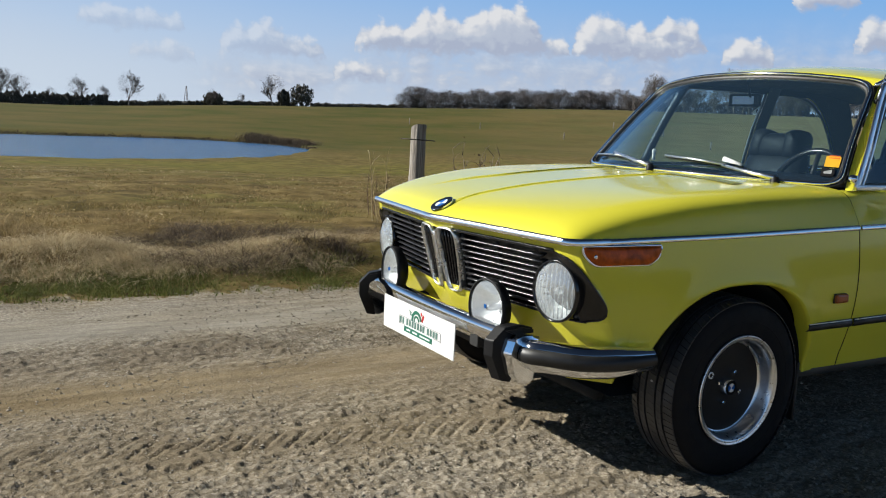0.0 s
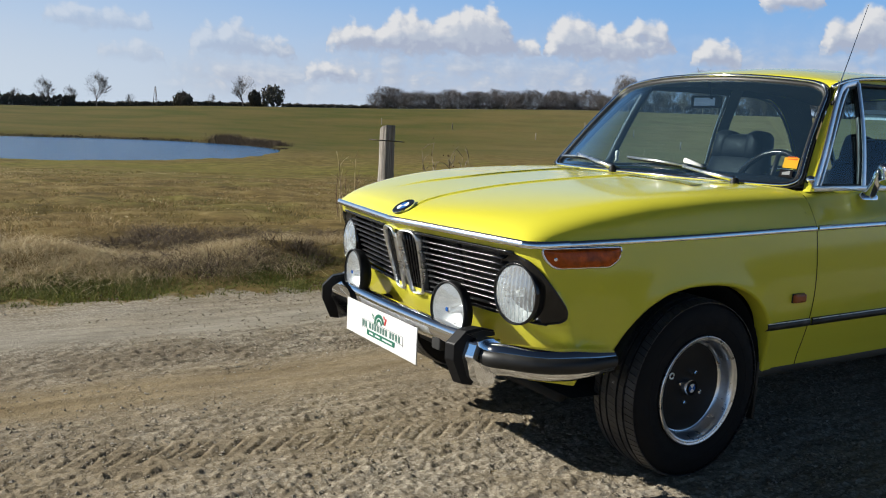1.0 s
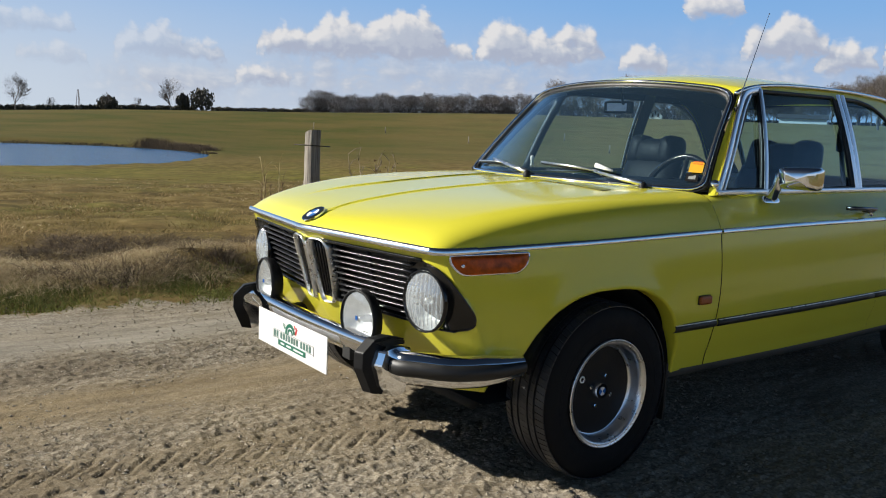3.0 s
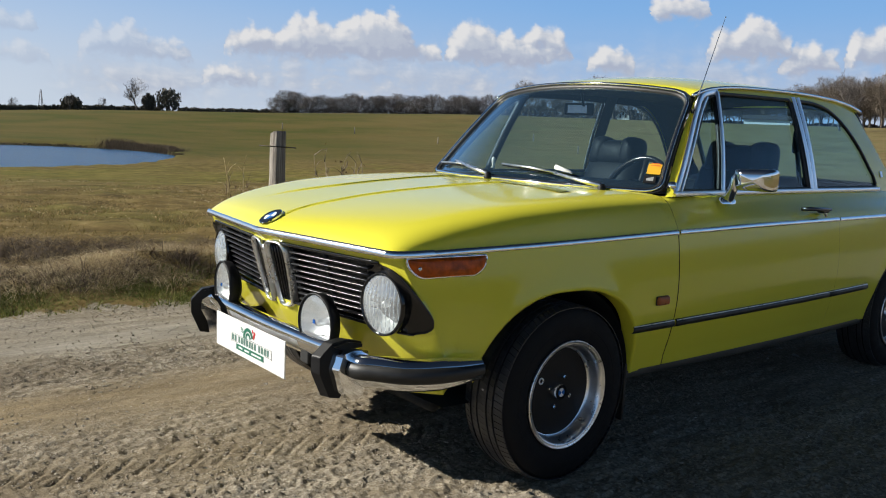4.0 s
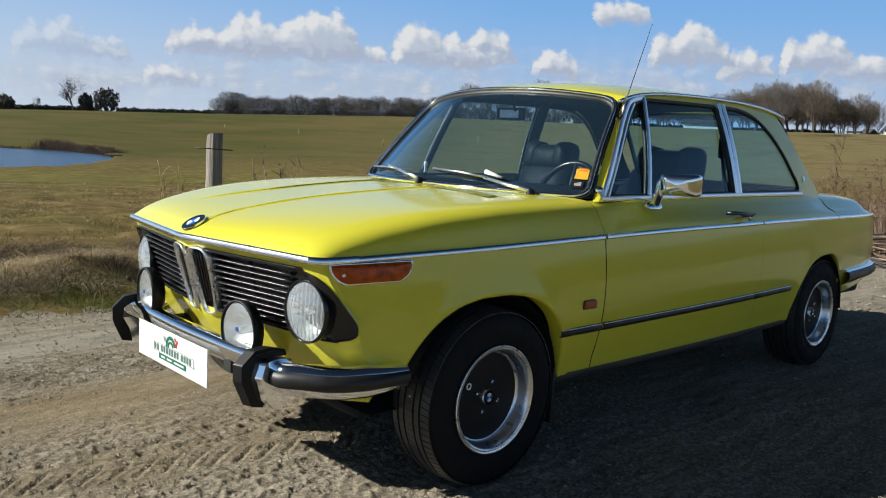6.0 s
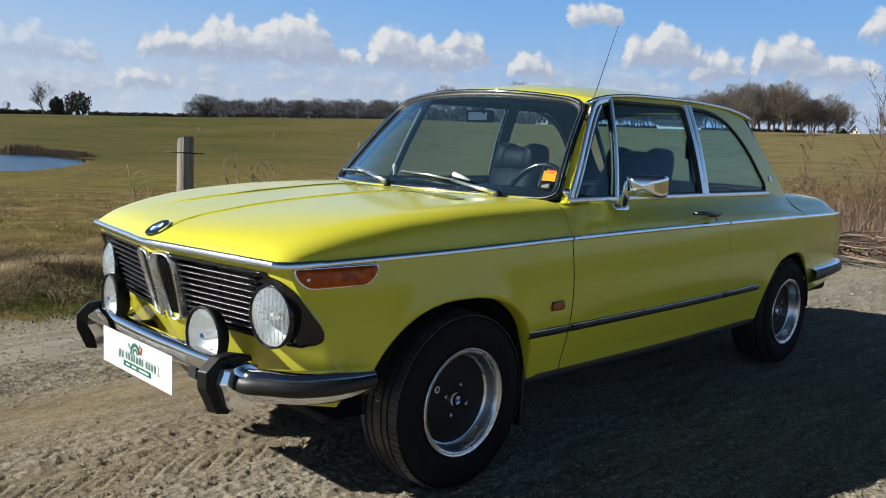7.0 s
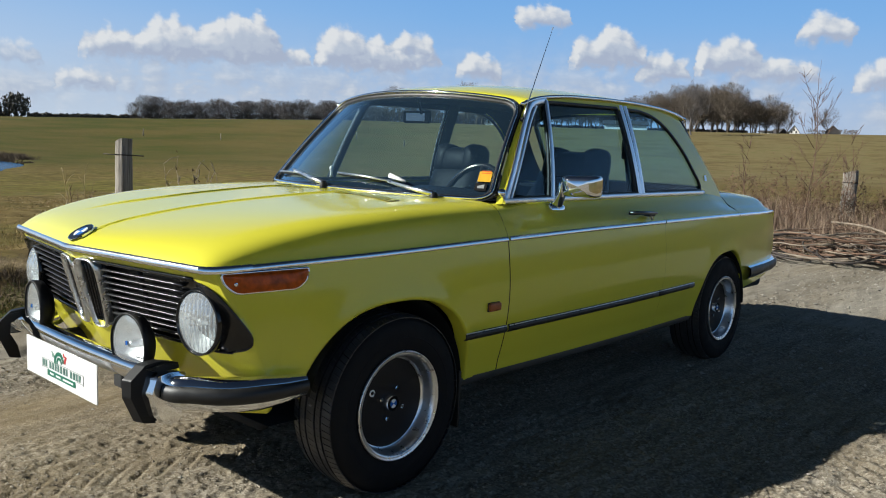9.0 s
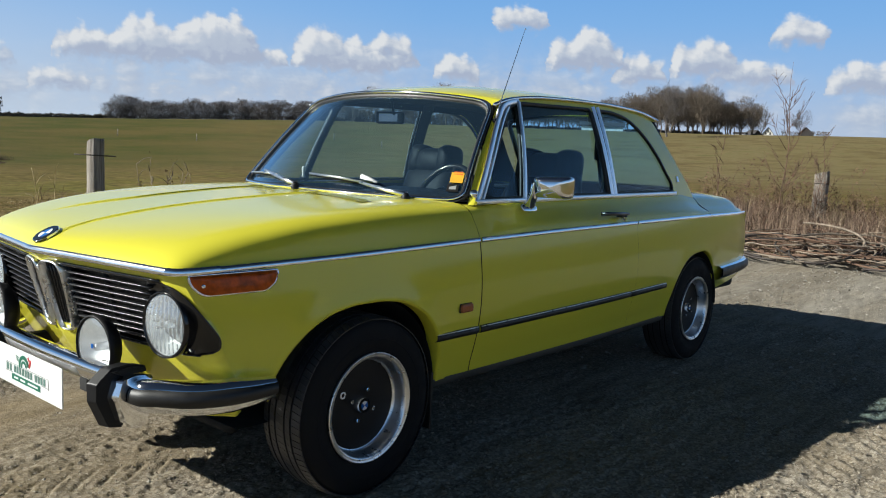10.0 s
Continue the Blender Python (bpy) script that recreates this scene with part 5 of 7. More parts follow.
    q1 = smooth_run([(2.20, 1.312), (2.25, 1.27), (2.31, 1.20), (2.38, 1.125), (2.45, 1.05), (2.52, 0.98), (2.58, 0.925), (2.62, 0.875)], 20)
    put("rear_pillar", cab_sheet("rear_pillar", q0, q1, PAINT, 8, 0.0), car)
    # dark linings on the cabin side of the pillars
    put("front_pillar_lining", cab_sheet("front_pillar_lining", fp0, fp1, LEATHER, 4, -0.007, False), car)
    put("rear_pillar_lining", cab_sheet("rear_pillar_lining", q0, q1, LEATHER, 8, -0.008), car)
    put("roof_rail_lining", cab_sheet("roof_rail_lining", [(y, min(1.290, float(gut_z(y)) - 0.014)) for y in ys], [(y, float(gut_z(y)) + 0.004) for y in ys], LEATHER, 3, -0.007, False), car)
    em = cab(2.405, 0.985, 0.004)
    put("pillar_emblem", box("pillar_emblem", (0.004, 0.022, 0.030), em, STEEL, 0.001, (0, -16, 0)), car)


def roof_mesh():
    rows = []
    for v in np.linspace(0, 1, 36):
        row = []
        for u in np.linspace(-1, 1, 49):
            yf = 0.748 + 0.108 * abs(u) ** 2.5
            yr = 2.33 - 0.06 * abs(u) ** 2
            y = yf + (yr - yf) * v
            w = float(gut_w(y)) + 0.004
            crown = 0.058 * (1 - abs(u) ** 2.6)
            z = float(gut_z(y)) + crown
            z -= 0.010 * (1 - abs(u) ** 2) * max(0, 1 - v / 0.12) ** 2
            z -= 0.022 * (1 - abs(u) ** 2) * max(0, (v - 0.82) / 0.18) ** 2
            row.append((u * w, y, z))
        rows.append(row)
    rows.insert(0, [(x * 0.995, y - 0.016, z - 0.022) for x, y, z in rows[0]])
    return grid_mesh("roof", rows, PAINT)


part("roof", roof_mesh(), car, "lime yellow roof")


def screen_point(u, v):
    """The curved windscreen: u across, v from base to top."""
    w0, w1 = 0.660, 0.548
    base = Vector((w0 * u, 0.355 + 0.165 * abs(u) ** 2.2, 0.916 - 0.006 * abs(u)))
    top = Vector((w1 * u, 0.720 + 0.095 * abs(u) ** 2.2, 1.304 - 0.036 * abs(u) ** 2.2))
    p = base.lerp(top, v)
    p.y -= 0.012 * math.sin(math.pi * v)
    return p


def screen_outline(m=0.0):
    corners = rounded([(-1 + m, m), (1 - m, m), (1 - m, 1 - m), (-1 + m, 1 - m)], [0.10, 0.10, 0.14, 0.14], 6)
    out = []
    for i in range(len(corners)):
        a, b = corners[i], corners[(i + 1) % len(corners)]
        n = max(1, int(math.dist(a, b) / 0.08))
        out += [(a[0] + (b[0] - a[0]) * k / n, a[1] + (b[1] - a[1]) * k / n) for k in range(n)]
    return out


ws_rows = [[screen_point(u * f, 0.5 + (v - 0.5) * f) for u, v in screen_outline(0.01)] for f in (1.0, 0.8, 0.6, 0.4, 0.2, 0.0)]
screen = part("windscreen", grid_mesh("windscreen", ws_rows, SCREEN, True, True), car, "clear curved windscreen in a black seal")
ol = [screen_point(u, v) for u, v in screen_outline(0.0)]
part("rubber_seal", tube("rubber_seal", ol, 0.011, SEAL, 8, 0.6, True), screen)
# painted pillar face between the seal and the door side
for s in (1, -1):
    face_rows = []
    for y, z in fp0:
        inner = screen_point(1.032, (z - 0.910) / 0.358) + Vector((0, 0.007, 0))
        outer = Vector(cab(y, z, 0.0, False))
        inner.z = outer.z
        face_rows.append([tuple(inner.lerp(outer, k / 4) + Vector((0.0015 * k * (4 - k) / 4, -0.0015 * k * (4 - k) / 4, 0))) for k in range(5)])
    face = grid_mesh("pillar_face", face_rows, PAINT)
    part("pillar_face", face if s == 1 else flip(face), car)
part("outer_seal", tube("outer_seal", [p + Vector((0, -0.006, 0.006)) for p in [screen_point(u * 1.030, 0.5 + (v - 0.5) * 1.065) for u, v in screen_outline(0.0)]], 0.0045, SEAL, 6, 1.0, True), screen)
part("chrome_trim", tube("chrome_trim", [p + Vector((0, -0.010, 0.010)) * 1.0 for p in [screen_point(u * 1.018, 0.5 + (v - 0.5) * 1.035) for u, v in screen_outline(0.0)]], 0.0065, CHROME, 6, 1.0, True), screen, "chrome screen moulding")


def rear_point(u, v):
    w0, w1 = 0.575, 0.500
    base = Vector((w0 * u, 2.70 - 0.10 * abs(u) ** 2.2, 0.905))
    top = Vector((w1 * u, 2.335 - 0.07 * abs(u) ** 2.2, 1.335 - 0.045 * abs(u) ** 2.2))
    return base.lerp(top, v)


rr = [[rear_point(u * f, 0.5 + (v - 0.5) * f) for u, v in screen_outline(0.03)] for f in (1.0, 0.66, 0.33, 0.0)]
rear_screen = part("rear_window", grid_mesh("rear_window", rr, PANE, True, True), car)
part("rubber_seal", tube("rubber_seal", [rear_point(u, v) for u, v in screen_outline(0.02)], 0.02, SEAL, 8, 0.6, True), rear_screen)
shelf = [[(u * 0.58, y, upper_z(u * 0.58, 2.6) - 0.004) for u in np.linspace(-1, 1, 9)] for y in (2.52, 2.68)]
part("boot_cowl", grid_mesh("boot_cowl", shelf, PAINT), car)

# ---- inside ----
for s in (1, -1):
    rows = [[(s * (float(sh_w(y)) - 0.03), y, 0.90), (s * (float(sh_w(y)) - 0.05), y, 0.60), (s * 0.62, y, 0.33)] for y in run_y(0.52, 2.55, 0.2)]
    part("door_lining", grid_mesh("door_lining", rows, LEATHER), car)
    part("dash_side", box("dash_side", (0.04, 0.25, 0.20), (s * 0.64, 0.60, 0.80), LEATHER, 0.01), car)
part("parcel_shelf", box("parcel_shelf", (1.16, 0.40, 0.02), (0, 2.48, 0.885), LEATHER, 0.005), car)
part("bulkhead", box("bulkhead", (1.30, 0.02, 0.55), (0, 0.47, 0.60), UNDER, 0), car)
dash_rows = []
for u in np.linspace(-1, 1, 31):
    x = 0.645 * u
    y0 = 0.372 + 0.135 * abs(u) ** 2.2
    bulge = 0.035 if 0.12 < x < 0.60 else 0.0
    dash_rows.append([(x, y0, 0.905), (x, 0.60, 0.905 + bulge * 0.6), (x, 0.70, 0.900 + bulge), (x, 0.745, 0.875 + bulge * 0.5), (x, 0.73, 0.80), (x, 0.68, 0.70)])
part("dashboard", grid_mesh("dashboard", dash_rows, LEATHER), car, "black padded dashboard")
head_me = [[(u * 0.52, y, float(gut_z(y)) - 0.008 + 0.040 * (1 - u * u)) for u in np.linspace(-1, 1, 9)] for y in np.linspace(0.84, 2.28, 8)]
part("headlining", grid_mesh("headlining", head_me, plain("dark_headlining", (0.03, 0.03, 0.035), 0.9)), car)

sw = part("steering_wheel", tube("steering_wheel", [pose(0.285, 0.845, 0.885, 62, 0, 0) @ Vector((0.155 * math.cos(a), 0.155 * math.sin(a), 0)) for a in np.linspace(0, 2 * math.pi, 48, endpoint=False)], 0.0125, GLOSS_BLACK, 8, 1.0, True), car, "thin black steering wheel")
for a in (200, 340, 90):
    m = pose(0.285, 0.845, 0.885, 62, 0, 0)
    part("spoke", tube("spoke", [m @ Vector((0, 0, -0.02)), m @ Vector((0.15 * math.cos(radians(a)), 0.15 * math.sin(radians(a)), 0))], 0.011, BLACK, 6), sw)
part("hub", lathe("hub", [(-0.02, 0.04), (0.01, 0.04), (0.015, 0.0)], BLACK, "y", 16, (0.285, 0.842, 0.895)), sw)
part("column", tube("column", [(0.285, 0.84, 0.89), (0.285, 0.62, 0.80)], 0.03, BLACK, 8), sw)


def cushion(name, size, at, turn, bulge, material=LEATHER):
    """A padded block with soft edges and a bulging face."""
    bm = bmesh.new()
    bmesh.ops.create_cube(bm, size=1)
    bmesh.ops.subdivide_edges(bm, edges=list(bm.edges), cuts=7, use_grid_fill=True)
    for v in bm.verts:
        x, y, z = v.co * 2
        f = 1 - 0.09 * (x * x * z * z) - 0.05 * (y * y * (x * x + z * z))
        v.co = Vector((x * f, y * (1 - 0.35 * max(x * x, z * z) ** 3), z * f)) * 0.5
        v.co.y *= 1 + bulge * (1 - x * x) * (1 - z * z)
        v.co = Vector((v.co.x * size[0], v.co.y * size[1], v.co.z * size[2]))
    bmesh.ops.transform(bm, matrix=pose(*at, *turn), verts=bm.verts)
    me = bpy.data.meshes.new(name)
    bm.to_mesh(me)
    bm.free()
    me.materials.append(material)
    me.polygons.foreach_set("use_smooth", [True] * len(me.polygons))
    return me


def seat(x, w):
    st = part("seat", cushion("seat", (0.50 * w, 0.50, 0.14), (x, 1.20, 0.50), (0, 0, 0), 0.0), car, "black vinyl front seat with a broad backrest")
    part("backrest", cushion("backrest", (0.47 * w, 0.13, 0.52), (x, 1.50, 0.765), (-14, 0, 0), 0.2), st)
    # rolled head bolster with raised ends
    part("bolster", cushion("bolster", (0.34 * w, 0.12, 0.15), (x * 1.02, 1.565, 1.018), (-14, 0, 0), 0.25), st)
    for dx in (-0.125 * w, 0.125 * w):
        part("bolster_end", cushion("bolster_end", (0.11, 0.125, 0.17), (x * 1.02 + dx, 1.567, 1.028), (-14, dx * -30, 0), 0.2), st)
    return st


seat(0.322, 0.92)
seat(-0.425, 0.82)
part("rear_seat", cushion("rear_seat", (1.10, 0.16, 0.50), (0, 2.28, 0.70), (-20, 0, 0), 0.2), car, "black rear bench backrest")
mirror = part("inside_mirror", box("inside_mirror", (0.16, 0.022, 0.055), (-0.10, 0.885, 1.222), BLACK, 0.009, (0, 0, 6)), car, "inside mirror hanging from the roof")
# Bluish plate added on the mirror's back to give it a pale centre.
part("mirror_back_plate", box("mirror_back_plate", (0.110, 0.004, 0.036), (-0.10, 0.873, 1.222), plain("dim_mirror_plate", (0.20, 0.24, 0.30), 0.12, 1.0), 0.001, (0, 0, 6)), mirror)
part("mirror_arm", tube("mirror_arm", [(-0.065, 0.875, 1.235), (-0.06, 0.845, 1.31)], 0.006, BLACK, 6), mirror)
part("seat_belt", tube("seat_belt", [(0.535, 1.665, 1.17), (0.545, 1.665, 1.10), (0.565, 1.66, 1.0), (0.60, 1.655, 0.85)], 0.018, SEAL, 6, 0.35), car)
part("belt_anchor", box("belt_anchor", (0.03, 0.05, 0.10), (0.545, 1.665, 1.12), BLACK, 0.01), car)
part("dashboard_figure", lathe("dashboard_figure", [(-0.02, 0.0), (-0.02, 0.010), (-0.008, 0.006), (0.008, 0.008), (0.018, 0.010), (0.026, 0.006), (0.029, 0.0)], WHITE, "z", 12, (-0.255, 0.52, 0.968)), car)

# stickers inside the windscreen
def sticker(name, u, v, w, h, material, label=""):
    p = screen_point(u, v)
    a, b = screen_point(u + 0.02, v) - p, screen_point(u, v + 0.03) - p
    a.normalize()
    b = (b - a * a.dot(b)).normalized()
    n = a.cross(b)
    o = [(-w / 2, -h / 2), (w / 2, -h / 2), (w / 2, h / 2), (-w / 2, h / 2)]
    return slab(name, o, 0.001, lambda s_, t_, d: tuple(p + a * s_ + b * t_ + n * (0.004 + d)), material)


stk = part("sticker", sticker("sticker", 0.950, 0.215, 0.050, 0.046, YELLOW_PAPER), car, "yellow and orange paper sticker on the glass")
part("sticker_print", sticker("sticker_print", 0.952, 0.26, 0.036, 0.014, ORANGE_PAPER), stk)
part("sticker_low", sticker("sticker_low", 0.942, 0.115, 0.044, 0.034, BLACK), stk)
part("sticker_mark", sticker("sticker_mark", 0.942, 0.12, 0.026, 0.018, GREY), stk)

# ---- small outside parts ----
def wiper(pivot, tip, blade0, blade1):
    w = part("wiper", lathe("wiper", [(-0.012, 0.016), (0.008, 0.016), (0.016, 0.010), (0.018, 0.0)], BLACK, "z", 12, pivot), car, "bright metal windscreen wiper")
    p, t = Vector(pivot), Vector(tip)
    mid = p.lerp(t, 0.35) + Vector((0, -0.004, 0.006))
    part("arm", tube("arm", [p + Vector((0, 0, 0.012)), mid, t], [0.011, 0.008, 0.005], STEEL, 6, 1.4), w, "bright wiper arm")
    a, b = Vector(blade0), Vector(blade1)
    part("blade", tube("blade", [a, a.lerp(b, 0.5) + Vector((0, -0.006, 0.004)), b], 0.0045, STEEL, 6, 1.0), w)
    part("blade_rubber", tube("blade_rubber", [a + Vector((0, 0.006, -0.005)), b + Vector((0, 0.006, -0.005))], 0.004, SEAL, 6), w)


def on_screen(u, v, off=0.016):
    p = screen_point(u, v)
    return tuple(p + Vector((0, -off, off * 0.8)))


wiper((0.505, 0.388, 0.914), on_screen(0.40, 0.075), on_screen(-0.06, 0.12), on_screen(0.42, 0.080))
wiper((-0.075, 0.335, 0.922), on_screen(-0.66, 0.125), on_screen(-0.95, 0.085), on_screen(-0.40, 0.085))
# White bar added as the bright highlight on the wiper arm.
part("wiper_highlight", tube("wiper_highlight", [on_screen(0.395, 0.125, 0.02), on_screen(0.52, 0.085, 0.02)], [0.010, 0.005], WHITE, 8), car)

def vent_y(x):
    return 0.270 - 0.10 * (abs(x) / 0.53) ** 1.6


vents = part("cowl_vent", grid_mesh("cowl_vent", [[(float(x), vent_y(x) + dy, upper_z(x, vent_y(x) + dy) + 0.0022) for x in np.linspace(-0.53, 0.53, 40)] for dy in (-0.028, 0.0, 0.026)], UNDER), car, "slotted air intake before the windscreen")
for k in range(62):
    x = -0.52 + 1.04 * k / 61
    y = vent_y(x)
    part("vent_slat", box("vent_slat", (0.0075, 0.050, 0.0012), (x, y, upper_z(x, y) + 0.0026), PAINT, 0, (3, 0, 0)), vents)

part("arm", tube("arm", [(0.742, 0.835, 0.886), (0.758, 0.825, 0.900), (0.780, 0.812, 0.935), (0.792, 0.803, 0.972), (0.806, 0.803, 0.985)], [0.026, 0.020, 0.017, 0.016, 0.014], CHROME, 12), doors[0], "chrome door mirror arm")
part("mirror_foot", lathe("mirror_foot", [(-0.008, 0.037), (0.004, 0.036), (0.010, 0.030), (0.016, 0.020)], CHROME, "z", 20, (0.738, 0.837, 0.882)), doors[0])
shell = rounded([(-0.072, -0.036), (0.066, -0.040), (0.076, -0.030), (0.078, 0.034), (0.068, 0.042), (-0.070, 0.042), (-0.078, 0.030)], [0.02, 0.012, 0.012, 0.012, 0.012, 0.02, 0.02], 4)
mir_m = pose(0.868, 0.815, 0.967, 0, -2, 10)
mr = [[tuple(mir_m @ Vector((u * f, d, v * f))) for u, v in shell] for d, f in ((-0.034, 0.0), (-0.034, 0.55), (-0.028, 0.86), (-0.014, 0.98), (0.0, 1.0), (0.022, 1.0), (0.026, 0.97), (0.020, 0.93), (0.018, 0.0))]
part("door_mirror", grid_mesh("door_mirror", mr, CHROME, True, True), doors[0], "rectangular chrome door mirror")
for i, d in enumerate(doors):
    s = 1 if i == 0 else -1
    x = 0.783
    h = part("handle", tube("handle", [(s * (x - 0.012), 1.345, 0.846), (s * (x + 0.022), 1.358, 0.848), (s * (x + 0.026), 1.42, 0.846), (s * (x + 0.020), 1.535, 0.842)], [0.008, 0.008, 0.007, 0.006], SLAT, 8, 0.8), d, "dull dark pull handle")
    part("handle_push", box("handle_push", (0.035, 0.05, 0.022), (s * (x + 0.004), 1.50, 0.838), SLAT, 0.006), d)
    part("handle_lock", tube("handle_lock", [(s * (x + 0.01), 1.495, 0.84), (s * (x + 0.016), 1.505, 0.815)], 0.006, STEEL, 6), d)
for s in (1, -1):
    part("hood_stop", lathe("hood_stop", [(-0.012, 0.0), (-0.008, 0.009), (0.006, 0.011), (0.012, 0.0)], SEAL, "z", 12, (s * 0.665, 0.545, 0.925)), car)
ant = part("antenna", tube("antenna", [(0.592, 0.790, 1.215), (0.585, 0.815, 1.262), (0.495, 1.085, 1.600)], [0.006, 0.0024, 0.0011], STEEL, 6), car, "thin whip antenna on the front pillar")
part("antenna_tip", lathe("antenna_tip", [(-0.004, 0.0), (0, 0.004), (0.004, 0.0)], STEEL, "z", 8, (0.495, 1.085, 1.600)), ant)
part("antenna_base", box("antenna_base", (0.016, 0.03, 0.016), (0.594, 0.788, 1.210), BLACK, 0.004), ant)
part("pillar_knob", lathe("pillar_knob", [(-0.018, 0.006), (-0.012, 0.013), (0.0, 0.0165), (0.010, 0.013), (0.015, 0.0)], CHROME, "x", 16, (0.702, 0.545, 0.938)), car, "small chrome knob at the pillar foot")

part("rear_valance", box("rear_valance", (1.16, 0.62, 0.14), (0, 3.10, 0.37), UNDER, 0.03), car)
both("lower_valance", box("lower_valance", (0.15, 0.05, 0.035), (0.585, -0.455, 0.338), PAINT, 0.008, (0, 0, 40)), car)

# ---- plants ----
def at_az(az, dist, lift=0.0):
    x, y = ORIGIN[0] + dist * math.cos(radians(az)), ORIGIN[1] + dist * math.sin(radians(az))
    return (x, y, float(ground_z(x, y)) + lift)


def bare_tree(height, spread, seed, twig=0.035, levels=4, dense=3, low=0.25, haze=0, hz=(0.6, 0.36, 0.38)):
    """Trunk with limbs, and a crown of fine bare twigs. Returns two meshes."""
    rng = random.Random(seed)
    tv, tf, cv, cf = [], [], [], []

    def limb(p, d, length, r, level):
        n = 3
        pts = [p]
        dirs = d.copy()
        for _ in range(n):
            dirs = (dirs + Vector((rng.gauss(0, 0.14), rng.gauss(0, 0.14), rng.gauss(0.03, 0.08)))).normalized()
            pts.append(pts[-1] + dirs * length / n)
        if level <= 1:
            i0 = len(tv)
            for k, q in enumerate(pts):
                rr = r * (1 - 0.55 * k / n)
                for a in range(5):
                    tv.append(q + Vector((math.cos(a * 1.2566), math.sin(a * 1.2566), 0)) * rr)
            for k in range(n):
                for a in range(5):
                    b = (a + 1) % 5
                    tf.append((i0 + k * 5 + a, i0 + k * 5 + b, i0 + k * 5 + 5 + b, i0 + k * 5 + 5 + a))
        else:
            side = Vector((rng.gauss(0, 1), rng.gauss(0, 1), rng.gauss(0, 0.4)))
            side = (side - dirs * side.dot(dirs)).normalized() * max(r, twig * 0.5)
            i0 = len(cv)
            for k, q in enumerate(pts):
                cv.extend([q - side * (1 - 0.7 * k / n), q + side * (1 - 0.7 * k / n)])
            for k in range(n):
                cf.append((i0 + 2 * k, i0 + 2 * k + 1, i0 + 2 * k + 3, i0 + 2 * k + 2))
        if level >= levels:
            return
        kids = {0: 7, 1: 5, 2: dense + 1, 3: dense}.get(level, 3)
        for _ in range(kids):
            t = rng.uniform(low if level == 0 else 0.3, 1.0)
            q = pts[min(n, int(t * n + 0.5))]
            out = Vector((rng.gauss(0, 1), rng.gauss(0, 1), 0)).normalized()
            nd = (dirs * (0.75 if level else 0.7) + out * spread * rng.uniform(0.5, 1.0) + Vector((0, 0, 0.25))).normalized()
            limb(q, nd, length * rng.uniform(0.45, 0.68), r * 0.42, level + 1)

    limb(Vector((0, 0, -0.3)), Vector((0, 0, 1)), height * 0.55, height * 0.022, 0)
    # fine outer twigs
    made = 0
    while made < haze:
        q = Vector((rng.uniform(-1, 1), rng.uniform(-1, 1), rng.uniform(-1, 1)))
        if q.length > 1 + 0.35 * noise.noise(q * 2.2 + Vector((seed, 0, 0))):
            continue
        if q.length < rng.random() * 0.75:
            continue
        c = Vector((q.x * hz[1] * height, q.y * hz[1] * height, (hz[0] + q.z * hz[2]) * height))
        d = (Vector((q.x, q.y, 0.5 + 0.5 * q.z)) + Vector((rng.gauss(0, 0.5), rng.gauss(0, 0.5), rng.gauss(0, 0.3)))).normalized() * rng.uniform(0.5, 1.3)
        w = Vector((rng.gauss(0, 1), rng.gauss(0, 1), 0)).normalized() * twig * 0.36
        i = len(cv)
        cv.extend([c - w, c + w, c + d])
        cf.append((i, i + 1, i + 2))
        made += 1
    return mesh_of("trunk", tv, tf, BARK), mesh_of("crown", cv, cf, BARK)


def tree_thing(meshes, m, label, group="", crown_material=None):
    t = tagged(new("tree", meshes[0]), label, "tree", group)
    t.matrix_basis = m
    part("crown", meshes[1], t)
    return t


row_kinds = [bare_tree(9.6, 1.05, 20 + k, 0.10, 3, 9, 0.06, 5200, (0.50, 0.46, 0.48)) for k in range(4)]
AVENUE_BARK = plain("brown_avenue_bark", (0.140, 0.110, 0.084), 0.9, 0, 0.35, 6)
tall_kinds = [bare_tree(13.0, 0.75, 40 + k, 0.085, 3, 10, 0.25, 4600, (0.64, 0.29, 0.42)) for k in range(4)]
fine_kinds = [bare_tree(10.5, 0.75, 60 + k, 0.055, 4, 6, 0.25, 1600, (0.62, 0.30, 0.40)) for k in range(2)]
for pair in tall_kinds:
    for me in pair:
        me.materials[0] = AVENUE_BARK
rng = random.Random(9)
for k in range(34):
    az = 152.6 - 16.0 * k / 33 + rng.uniform(-0.25, 0.25)
    x, y, z = at_az(az, 420 + rng.uniform(-15, 15))
    sc = (0.90 + 0.06 * (k / 33)) * rng.uniform(0.74, 1.16) * (1.12 if k < 4 else 1.0)
    tree_thing(row_kinds[k % 4], pose(x, y, z, 0, 0, rng.uniform(0, 360)) @ Matrix.Diagonal((sc * 1.45, sc * 1.45, sc * 1.05, 1)), "bare rounded field tree in a row on the ridge", "ridge tree row")
